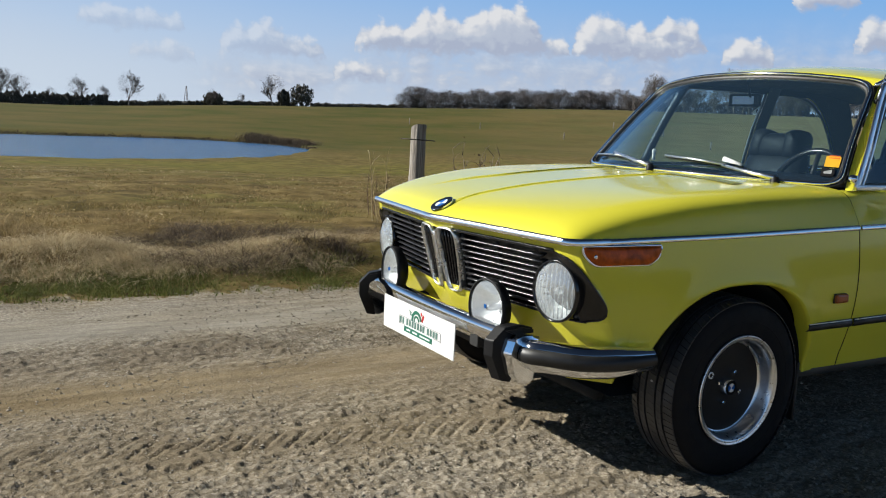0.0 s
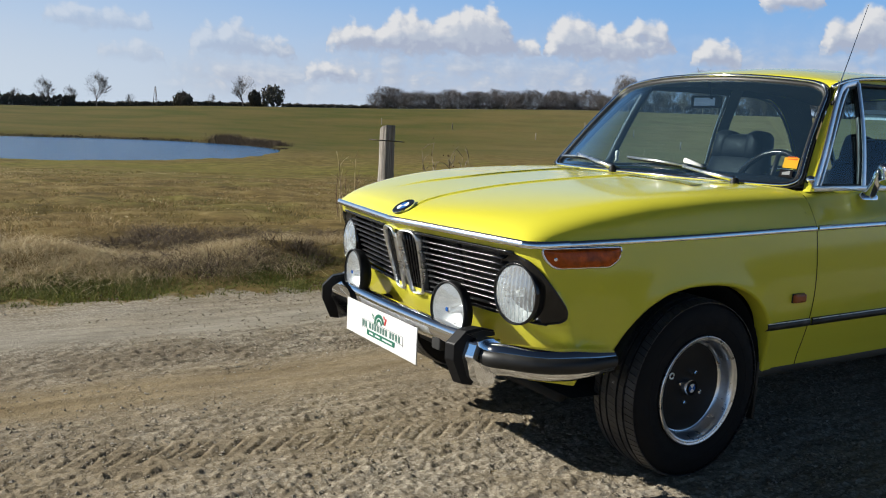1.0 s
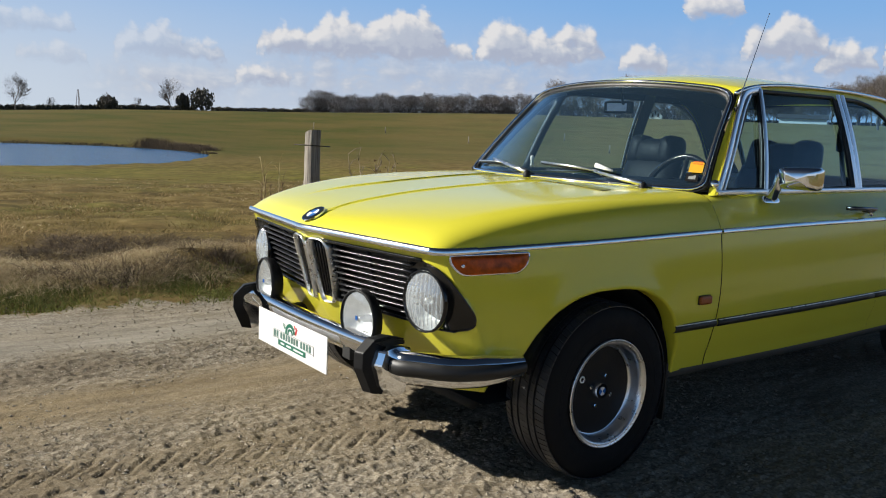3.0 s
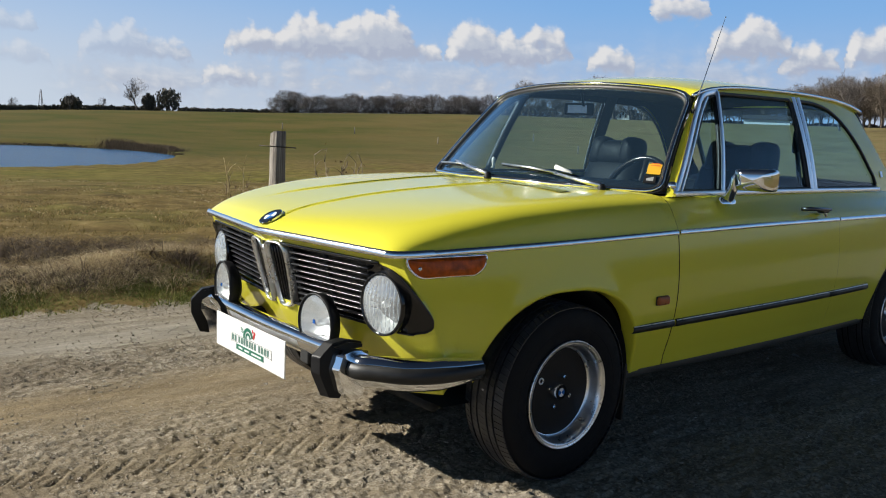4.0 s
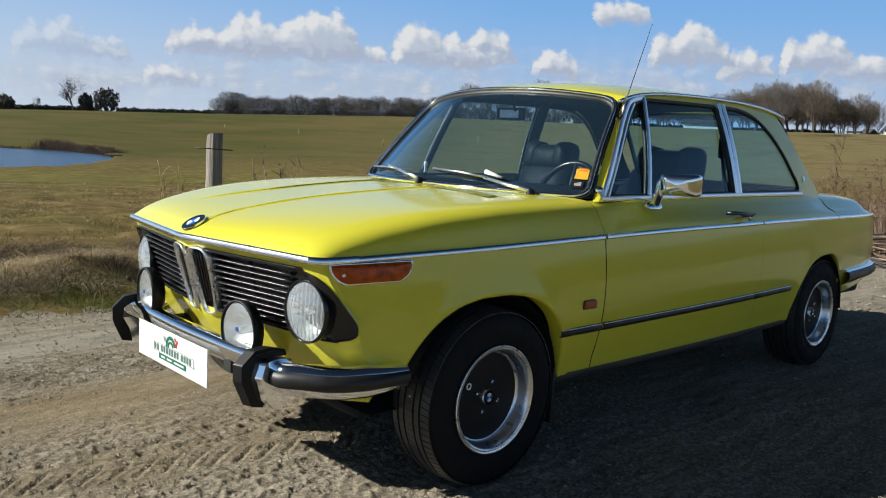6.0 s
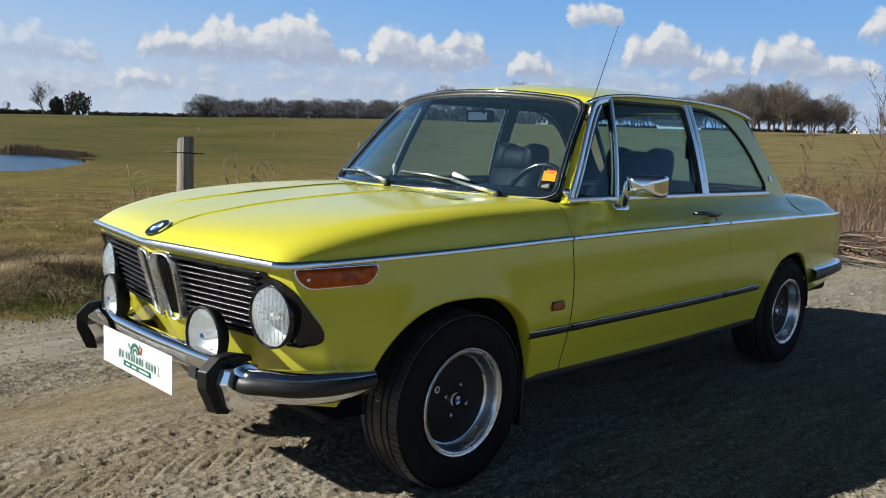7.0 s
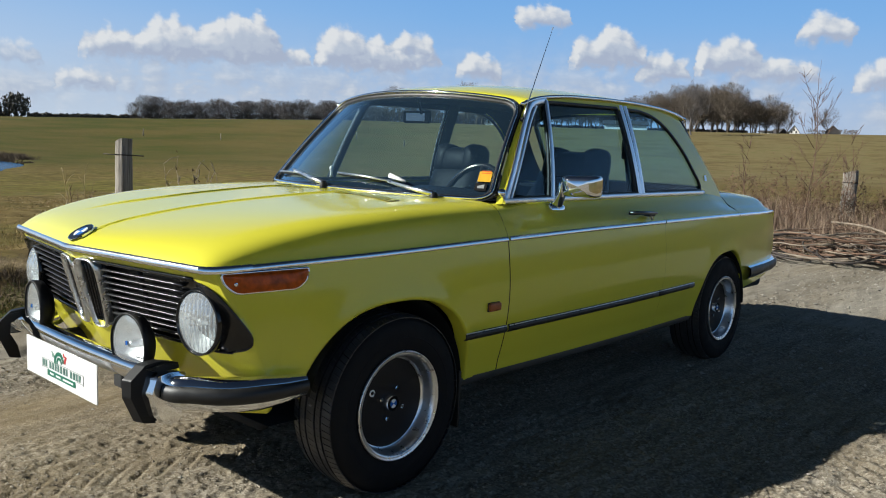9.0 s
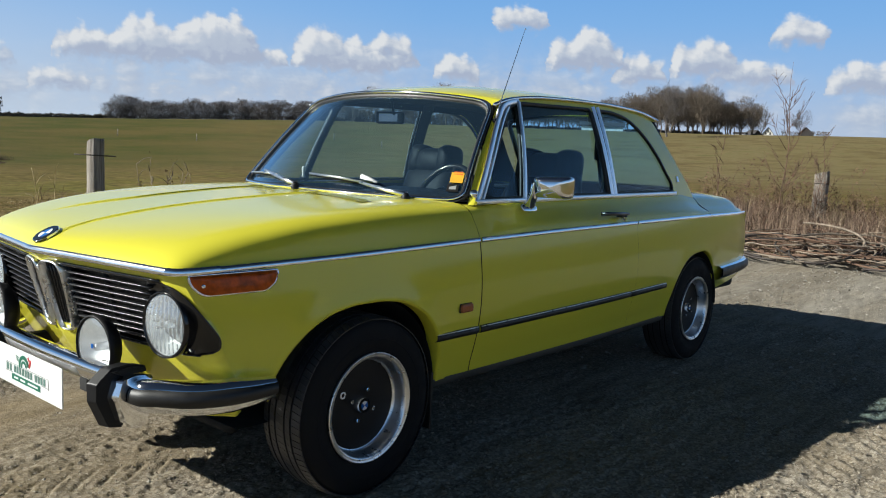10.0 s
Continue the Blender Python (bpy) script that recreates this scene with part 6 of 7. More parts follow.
for k in range(64):
    az = 136.0 - 25.6 * k / 63 + rng.uniform(-0.3, 0.3)
    x, y, z = at_az(az, 300 + rng.uniform(-22, 22))
    sc = rng.uniform(0.9, 1.1) * (1.0 if az > 112.5 else 0.78)
    if az > 119.5:
        sc *= 0.74 if az < 127.5 else (1.0 if az < 131.5 else (0.85 if 134.6 < az < 135.9 else 0.62))
    elif az > 117.0:
        sc *= 0.92 if k % 2 else 0.65
    else:
        sc *= 1.10
    tree_thing(tall_kinds[k % 4], pose(x, y, z, 0, 0, rng.uniform(0, 360)) @ Matrix.Diagonal((sc, sc, sc, 1)), "tall bare avenue tree with a straight trunk", "avenue of bare trees")
for k in range(30):
    az = 118.0 - 8.2 * k / 29 + rng.uniform(-0.2, 0.2)
    x, y, z = at_az(az, 322 + rng.uniform(-16, 16))
    sc = rng.uniform(0.88, 1.08) * (1.0 if az > 112.3 else 0.80)
    tree_thing(tall_kinds[(k * 3 + 1) % 4], pose(x, y, z, 0, 0, rng.uniform(0, 360)) @ Matrix.Diagonal((sc, sc, sc, 1)), "tall bare avenue tree with a straight trunk", "avenue of bare trees")
for k in range(26):
    az = 127.4 - 8.0 * k / 25 + rng.uniform(-0.15, 0.15)
    x, y, z = at_az(az, 330 + rng.uniform(-10, 10))
    sc = rng.uniform(0.70, 0.82)
    tree_thing(tall_kinds[(k * 3 + 2) % 4], pose(x, y, z, 0, 0, rng.uniform(0, 360)) @ Matrix.Diagonal((sc * 1.15, sc * 1.15, sc, 1)), "tall bare avenue tree with a straight trunk", "avenue of bare trees")
for az, d, sc, kind, label in ((170.6, 300, 1.02, 0, "tall bare tree behind a dark hedge"), (161.5, 300, 1.02, 1, "tall bare tree on the pasture rim"), (173.7, 300, 0.84, 0, "small bare tree over a dark hedge"),
                               (176.9, 300, 0.88, 1, "small bare tree over a dark hedge"), (172.2, 310, 0.62, 0, "small bare tree over a dark hedge"), (168.6, 320, 0.42, 1, "small bare tree on the skyline"), (177.9, 300, 1.05, 0, "tall bare tree behind a dark hedge"), (175.2, 310, 0.55, 1, "small bare tree over a dark hedge"), (163.6, 310, 0.40, 0, "small bare tree on the skyline"),
                               (165.5, 300, 0.50, 0, "small bare bushy tree on the skyline"), (115.5, 200, 1.08, 0, "bare tree standing before the avenue"), (107.2, 430, 1.25, 1, "bare tree beside a farmhouse")):
    x, y, z = at_az(az, d)
    tree_thing(fine_kinds[kind], pose(x, y, z, 0, 0, az * 7) @ Matrix.Diagonal((sc * 1.1, sc * 1.1, sc, 1)), label)


def leafy_mass(w, h, depth, n, seed, size, material, name, taper=0.3):
    """A dense dark crown made of many small upright clumps."""
    rng = random.Random(seed)
    v, f = [], []
    while len(f) < n:
        x, y, z = rng.uniform(-1, 1), rng.uniform(-1, 1), rng.uniform(0, 1)
        if (x * x + y * y) * 0.95 + ((z - 0.42) / 0.56) ** 2 > 0.92 + 0.5 * noise.noise((x * 2.6 + seed, y * 2.6, z * 4)):
            continue
        p = Vector((x * w / 2, y * depth / 2, z * h))
        a = rng.uniform(0, math.pi)
        s = size * rng.uniform(0.5, 1.3)
        d = Vector((math.cos(a), math.sin(a), rng.uniform(-0.4, 0.4))) * s
        u = Vector((rng.uniform(-0.4, 0.4), rng.uniform(-0.4, 0.4), 1)) * s
        i = len(v)
        v += [p - d * 0.5, p + d * 0.5, p + u]
        f.append((i, i + 1, i + 2))
    return mesh_of(name, v, f, material)


def dark_tree(az, d, w, h, seed, label):
    x, y, z = at_az(az, d)
    t = tagged(new("tree", tube("trunk", [(0, 0, -0.5), (0, 0, h * 0.3), (0.1, 0, h * 0.7)], [h * 0.04, h * 0.03, h * 0.015], BARK, 6)), label, "tree")
    t.matrix_basis = pose(x, y, z, 0, 0, az - 90)
    part("crown", leafy_mass(w, h, w, 900, seed, 0.75, EVERGREEN, "crown"), t)


dark_tree(159.6, 300, 8.5, 8.4, 3, "dense dark rounded tree on the pasture rim")
dark_tree(160.8, 302, 4.5, 6.0, 4, "dense dark bushy tree beside a bare one")
dark_tree(165.4, 305, 6.5, 4.8, 6, "dense dark shrub on the skyline")


def hedge(az0, az1, d, h, seed, label, material=EVERGREEN, n=1500):
    v, f = [], []
    rngh = random.Random(seed)
    for _ in range(n):
        t = rngh.random()
        az = az0 + (az1 - az0) * t
        top = h * (0.75 + 0.35 * noise.noise((az * 1.7, seed, 0)) + 0.25 * noise.noise((az * 6, seed, 5)))
        x, y, z = at_az(az, d + rngh.uniform(-2, 2))
        p = Vector((x, y, z + rngh.uniform(-0.3, max(0.3, top))))
        s = rngh.uniform(0.3, 0.75)
        a = rngh.uniform(0, math.pi)
        dd = Vector((math.cos(a), math.sin(a), 0)) * s
        i = len(v)
        v += [p - dd * 0.6, p + dd * 0.6, p + Vector((rngh.uniform(-0.3, 0.3), 0, s))]
        f.append((i, i + 1, i + 2))
    tagged(new("hedge", mesh_of("hedge", v, f, material)), label, "hedge")


hedge(179.5, 171.9, 300, 4.2, 1, "dark dense conifer hedge on the skyline", n=7000)
hedge(172.5, 160.0, 310, 1.7, 2, "low dark hedge along the skyline", n=10000)
hedge(159.0, 152.6, 420, 2.2, 3, "low dark hedge along the skyline", n=5000)
hedge(152.9, 136.0, 424, 3.0, 4, "brown undergrowth below the ridge trees", BARK, n=7500)
hedge(137.0, 126.0, 334, 6.0, 7, "dense brown thicket below the avenue trees", BARK, n=9000)
hedge(126.0, 112.0, 330, 1.5, 5, "brown undergrowth below the avenue trees", BARK, n=6000)
hedge(108.4, 105.6, 520, 4.2, 6, "dark shrubs round a farmyard", BARK, n=700)


def pylon():
    h = 7.2
    x, y, z = at_az(167.1, 300)
    t = tagged(new("pylon"), "thin steel lattice mast on the skyline", "mast")
    t.matrix_basis = pose(x, y, z - 0.5)
    for a in (0, 1, 2):
        c = Vector((math.cos(a * 2.094), math.sin(a * 2.094), 0))
        part("mast_leg", tube("mast_leg", [c * 1.0, c * 0.16 + Vector((0, 0, h))], [0.12, 0.07], BARK, 5), t)
    for k in range(6):
        zz = h * (k + 0.5) / 6.5
        r = 1.0 - 0.84 * zz / h
        part("mast_brace", tube("mast_brace", [Vector((math.cos(a * 2.094) * r, math.sin(a * 2.094) * r, zz)) for a in (0, 1, 2)], 0.05, BARK, 4, 1.0, True), t)


pylon()


def house(az, d, w, depth, wall_h, roof_h, label, turn, wall=WALLWHITE, chimney=False):
    x, y, z = at_az(az, d)
    h = tagged(new("house"), label, "house")
    h.matrix_basis = pose(x, y, z, 0, 0, turn)
    v = [(-w / 2, -depth / 2, -1), (w / 2, -depth / 2, -1), (w / 2, depth / 2, -1), (-w / 2, depth / 2, -1), (-w / 2, -depth / 2, wall_h), (w / 2, -depth / 2, wall_h), (w / 2, depth / 2, wall_h), (-w / 2, depth / 2, wall_h), (0, -depth / 2, wall_h + roof_h), (0, depth / 2, wall_h + roof_h)]
    f = [(0, 1, 5, 8, 4), (2, 3, 7, 9, 6), (1, 2, 6, 5), (3, 0, 4, 7)]
    part("wall", mesh_of("wall", v, f, wall), h)
    o = 0.5
    for s in (1, -1):
        k = (w / 2 + o) / (w / 2)
        rv = [(0, -depth / 2 - o, wall_h + roof_h + 0.15), (0, depth / 2 + o, wall_h + roof_h + 0.15), (s * (w / 2 + o), depth / 2 + o, wall_h + roof_h - roof_h * k + 0.15), (s * (w / 2 + o), -depth / 2 - o, wall_h + roof_h - roof_h * k + 0.15)]
        rv += [(a, b, c - 0.25) for a, b, c in rv]
        part("roof", mesh_of("roof", rv, [(0, 1, 2, 3), (7, 6, 5, 4), (0, 4, 5, 1), (1, 5, 6, 2), (2, 6, 7, 3), (3, 7, 4, 0)], ROOFDARK), h)
    for px, pz in ((-w * 0.22, 1.2), (w * 0.22, 1.2), (0, wall_h + roof_h * 0.25)):
        part("window", box("window", (w * 0.14, 0.1, 1.1), (px, -depth / 2 - 0.06, pz + 0.2), ROOFDARK, 0), h)
    return h


house(109.2, 420, 4.4, 6, 1.5, 2.8, "small white farmhouse with a dark gable roof", 17)
house(110.9, 410, 4, 5, 1.3, 0.5, "low white outbuilding under bare trees", 100)
house(110.1, 440, 5, 6, 1.0, 2.0, "dark wooden barn beside a farmhouse", 60, ROOFDARK)
house(107.0, 420, 6, 8, 1.8, 2.6, "dark barn with a steep roof", 20, ROOFDARK)
house(128.9, 260, 3.6, 5, 1.6, 1.5, "small white gabled house among trees", 35)
house(119.8, 268, 5, 13, 2.0, 1.0, "long low white building before bare trees", -60)


# ---- fence posts ----
def fence_post(x, y, w, top, lean, seed, label):
    rngp = random.Random(seed)
    z0 = float(ground_z(x, y)) - 0.15
    rows = []
    for k in range(9):
        zz = z0 + (top - z0) * k / 8
        s = w / 2 * (1 - 0.06 * k / 8)
        o = []
        for px, py in ((-1, -0.7), (-0.55, -1), (0.5, -1), (1, -0.75), (1, 0.7), (0.6, 1), (-0.7, 1), (-1, 0.6)):
            o.append((x + s * px * rngp.uniform(0.92, 1.06) + lean[0] * (zz - z0), y + s * py * rngp.uniform(0.92, 1.06) + lean[1] * (zz - z0), zz + (0.02 * px if k == 8 else 0)))
        rows.append(o)
    me = grid_mesh("fence_post", rows, WOOD, False, True)
    bm = bmesh.new()
    bm.from_mesh(me)
    bmesh.ops.holes_fill(bm, edges=[e for e in bm.edges if len(e.link_faces) == 1])
    bm.to_mesh(me)
    bm.free()
    ob = tagged(new("fence_post", me), label, "fence post", "pasture fence")
    zw = top - 0.145
    part("wire_stub", tube("wire_stub", [(x - 0.02, y - w * 0.9 - 0.06, zw + 0.005), (x + w * 0.52, y - w * 0.4, zw), (x + w * 0.53, y + w * 0.4, zw - 0.004), (x - 0.02, y + w + 0.07, zw - 0.01)], 0.006, WIRE, 5), ob)
    return ob


fence_post(-5.44, 2.20, 0.155, 1.035, (0.0, 0.004), 1, "weathered grey wooden fence post with a wire stub")
fence_post(-0.74, 9.75, 0.17, 0.99, (0.01, 0.01), 2, "weathered wooden post half hidden by dead weeds")
for az, d, h in ((141.5, 120, 1.0), (147.3, 140, 1.1), (138.2, 150, 1.2), (131.8, 110, 1.0), (152.2, 150, 1.2), (134.9, 135, 1.1)):
    x, y, z = at_az(az, d)
    t = tagged(new("stake", tube("stake", [(x, y, z - 0.2), (x + 0.02, y, z + h)], [0.08, 0.07], WOOD, 6)), "small wooden stake far out on the pasture", "stake", "far stakes")


WEED = straw_material("dead_weed_stems", (0.13, 0.085, 0.06), (0.25, 0.165, 0.115), (0.40, 0.30, 0.21))
BRIAR = straw_material("brown_briars", (0.06, 0.04, 0.025), (0.11, 0.075, 0.045), (0.17, 0.12, 0.07))


# ---- grass, weeds, stones ----
def blades(name, pts, heights, lean, width, material, label, category, seed=1, bend=0.6, bias=(0, 0)):
    rs = np.random.RandomState(seed)
    n = len(pts)
    a = rs.rand(n) * 2 * np.pi
    d = np.stack([np.cos(a), np.sin(a), np.zeros(n)], 1)
    la = rs.rand(n) * 2 * np.pi
    l = np.stack([np.cos(la) + bias[0], np.sin(la) + bias[1], np.zeros(n)], 1) * (lean * rs.rand(n))[:, None]
    w = width * (0.6 + 0.8 * rs.rand(n))
    h = heights[:, None]
    up = np.array([[0, 0, 1.0]])
    p = np.asarray(pts)
    mid = p + l * h * 0.35 + up * h * 0.62
    tip = p + l * h * 1.0 + up * h * (1.0 - bend * (lean * 0.5))
    v = np.stack([p - d * w[:, None], p + d * w[:, None], mid + d * w[:, None] * 0.7, mid - d * w[:, None] * 0.7, tip], 1).reshape(-1, 3)
    f = []
    for i in range(n):
        b = 5 * i
        f += [(b, b + 1, b + 2, b + 3), (b + 3, b + 2, b + 4)]
    return tagged(new(name, mesh_of(name, v, f, material)), label, category, kind="stuff")


def verge_points(n, off0, off1, y0, y1, seed, clump=0.0, cut=0.0):
    rs = np.random.RandomState(seed)
    y = y0 + (y1 - y0) * rs.rand(n)
    off = off0 + (off1 - off0) * rs.rand(n)
    x = edge_x(y) - off / 0.85 + rs.randn(n) * 0.05
    if clump:
        keep = np.array([noise.noise((float(a) * clump, float(b) * clump, seed * 3.7)) > cut for a, b in zip(x, y)])
        x, y = x[keep], y[keep]
    return np.stack([x, y, ground_z(x, y) - 0.01], 1)


def tufts(name, centres, per, h0, h1, spread, width, material, label, seed):
    """Clumps of blades that spread outward and droop."""
    rs = np.random.RandomState(seed)
    n = len(centres)
    size = 0.55 + 0.75 * rs.rand(n)
    c = np.repeat(centres, per, 0)
    sz = np.repeat(size, per)
    m = len(c)
    ang = rs.rand(m) * 2 * np.pi
    rad = np.sqrt(rs.rand(m))
    out = np.stack([np.cos(ang), np.sin(ang), np.zeros(m)], 1)
    p = c + out * (rad * 0.07 * sz)[:, None]
    p[:, 2] = ground_z(p[:, 0], p[:, 1]) - 0.01
    h = (h0 + (h1 - h0) * rs.rand(m)) * sz
    lean = (spread * (0.25 + rad) * (0.6 + 0.8 * rs.rand(m)))
    comb = np.repeat(rs.randn(n, 2) * 0.35, per, 0)
    d = out.copy()
    d[:, :2] += comb
    side = np.stack([-np.sin(ang + rs.randn(m)), np.cos(ang + rs.randn(m)), np.zeros(m)], 1) * (width * (0.6 + 0.8 * rs.rand(m)))[:, None]
    up = np.array([[0, 0, 1.0]])
    a1 = p + d * (lean * h * 0.25)[:, None] + up * (h * 0.55)[:, None]
    a2 = p + d * (lean * h * 0.75)[:, None] + up * (h * (0.88 - 0.12 * lean))[:, None]
    a3 = p + d * (lean * h * 1.25)[:, None] + up * (h * (0.90 - 0.34 * lean))[:, None]
    v = np.stack([p - side, p + side, a1 + side * 0.8, a1 - side * 0.8, a2 + side * 0.6, a2 - side * 0.6, a3], 1).reshape(-1, 3)
    f = []
    for i in range(m):
        k = 7 * i
        f += [(k, k + 1, k + 2, k + 3), (k + 3, k + 2, k + 4, k + 5), (k + 5, k + 4, k + 6)]
    return tagged(new(name, mesh_of(name, v, f, material)), label, "grass", kind="stuff")


rs = np.random.RandomState(3)
p = verge_points(34000, -0.05, 0.42, -6, 9.2, 1, 1.6, -0.60)
blades("grass", p, 0.012 + 0.034 * rs.rand(len(p)), 1.5, 0.003, TURF, "short green grass along the gravel edge", "grass", 2)
tufts("grass", verge_points(1700, 0.03, 0.46, -6, 9.2, 2, 1.2, -0.55), 40, 0.02, 0.06, 1.2, 0.002, TURF, "green grass tufts along the bank", 3)
p = verge_points(52000, 0.12, 2.1, -8, 9.6, 71, 0.9, -0.5)
blades("matted_grass", p, 0.012 + 0.035 * rs.rand(len(p)) ** 1.5, 2.0, 0.0028, BROWNSTRAW, "matted brown grass over the bank", "grass", 72, 0.6)
tufts("dry_grass", verge_points(2300, 0.34, 1.00, -7, 9.4, 4, 1.1, -0.30), 58, 0.03, 0.10, 1.8, 0.0015, STRAW, "matted pale dry grass tufts on the bank", 5)
# Dark tufts put shade into the hollows below and behind the crest.
tufts("hollow_shade_grass", verge_points(900, 0.24, 0.62, -7, 9.6, 41, 1.1, 0.16), 46, 0.04, 0.12, 1.5, 0.0018, BRIAR, "withered tufts coloured dark for shade in hollows of the bank", 42)
tufts("hollow_shade_grass", verge_points(1700, 1.15, 1.75, -7, 9.6, 47, 0.8, -0.08), 46, 0.04, 0.14, 1.4, 0.0018, BRIAR, "dark brown withered tufts for a shaded hollow behind the bank", 48)
tufts("brown_grass", verge_points(1250, 0.85, 2.3, -7, 9.6, 7, 0.9, -0.10), 50, 0.04, 0.13, 1.5, 0.0018, BROWNSTRAW, "brown withered grass tufts behind the bank", 8)
tufts("pasture_grass", verge_points(2400, 2.0, 12.0, -14, 16, 9, 0.6, -0.05), 16, 0.02, 0.07, 1.6, 0.004, BROWNSTRAW, "low brown tussocks on the pasture", 12)
PASTURE = straw_material("mixed_pasture_blades", (0.15, 0.118, 0.036), (0.225, 0.170, 0.062), (0.33, 0.255, 0.115), 0.4)
for lo, hi, n, wide, tall in ((1.6, 5.0, 60000, 0.0035, 0.05), (4.5, 11.0, 52000, 0.006, 0.036), (10.0, 26.0, 26000, 0.010, 0.030)):
    p = verge_points(n, lo, hi, -14 if lo < 4 else -26, 13 if lo < 4 else 26, int(lo * 10), 0.8 if lo < 10 else 0.35, -0.62)
    blades("pasture_grass", p, 0.012 + tall * rs.rand(len(p)) ** 2, 2.2 if lo < 4 else 3.4, wide, PASTURE, "shaggy brown and olive pasture grass", "grass", int(lo * 7), 0.6 if lo < 4 else 0.5)
p = verge_points(36000, 1.8, 7.5, -12, 13, 10, 0.9, 0.0)
blades("pasture_grass", p, 0.015 + 0.04 * rs.rand(len(p)) ** 2, 2.0, 0.005, BROWNSTRAW, "short trampled pasture grass", "grass", 11, 0.6)
p = verge_points(24000, 2.0, 16, -16, 22, 13, 0.5, 0.08)
blades("pasture_grass", p, 0.012 + 0.03 * rs.rand(len(p)), 2.0, 0.008, STRAW, "short pale pasture grass in patches", "grass", 14, 0.6)
p = verge_points(16000, 2.0, 16, -16, 22, 16, 0.4, 0.12)
blades("pasture_grass", p, 0.012 + 0.03 * rs.rand(len(p)), 1.6, 0.008, TURF, "short mossy green pasture grass in patches", "grass", 17, 0.6)


def stones(name, x, y, size, material, label, seed, flat=0.6, lift=0.25):
    rs = np.random.RandomState(seed)
    n = len(x)
    base = np.array([(1, 0, 0), (0, 1, 0), (-1, 0, 0), (0, -1, 0), (0, 0, 1), (0, 0, -1)], float)
    ang = rs.rand(n) * 2 * np.pi
    c, s = np.cos(ang), np.sin(ang)
    v = base[None] * (1 + 0.45 * rs.randn(n, 6, 3) * np.array([1, 1, 0.5])) * size[:, None, None]
    v[:, :, 2] *= flat
    vx = v[:, :, 0] * c[:, None] - v[:, :, 1] * s[:, None]
    vy = v[:, :, 0] * s[:, None] + v[:, :, 1] * c[:, None]
    gz = ground_z(x, y)
    out = np.stack([vx + x[:, None], vy + y[:, None], v[:, :, 2] + gz[:, None] + size[:, None] * lift], 2).reshape(-1, 3)
    tri = ((0, 1, 4), (1, 2, 4), (2, 3, 4), (3, 0, 4), (1, 0, 5), (2, 1, 5), (3, 2, 5), (0, 3, 5))
    f = [tuple(6 * i + k for k in t) for i in range(n) for t in tri]
    return tagged(new(name, mesh_of(name, out, f, material)), label, "gravel", kind="stuff")


rs = np.random.RandomState(21)
n = 13000
y = -2.6 + 6.0 * rs.rand(n) ** 1.0
x = -2.6 + 4.9 * rs.rand(n)
keep = np.array([noise.noise((float(a) * 0.9, float(b) * 0.5, 2.2)) > -0.22 for a, b in zip(x, y)]) & (x > edge_x(y) - 0.1)
x, y = x[keep], y[keep]
stones("gravel", x, y, 0.0018 + 0.0055 * rs.rand(len(x)) ** 4, PEBBLE, "small loose gravel stones on the yard", 22)
n = 16000
y = 2.0 + 7.5 * rs.rand(n)
x = -2.3 + 5.5 * rs.rand(n)
keep = (x > edge_x(y) - 0.1)
x, y = x[keep], y[keep]
stones("gravel", x, y, 0.004 + 0.010 * rs.rand(len(x)) ** 3, PEBBLE, "loose pale gravel stones behind the car", 23)
DIRT = straw_material("dirt_clods", (0.19, 0.155, 0.112), (0.29, 0.24, 0.178), (0.40, 0.35, 0.275))
n = 135000
y = -3.2 + 6.2 * rs.rand(n)
x = -2.5 + 4.6 * rs.rand(n)
keep = np.array([crumbs(float(a), float(b)) * (0.75 + 0.9 * noise.noise((float(a) * 3.0, float(b) * 2.0, 7.2))) > q for a, b, q in zip(x, y, rs.rand(n))])
x, y = x[keep], y[keep]
stones("dirt_crumbs", x, y, 0.0018 + 0.0055 * rs.rand(len(x)) ** 3, DIRT, "crumbled dirt and grit in the wheel tracks", 24, 0.55, 0.15)


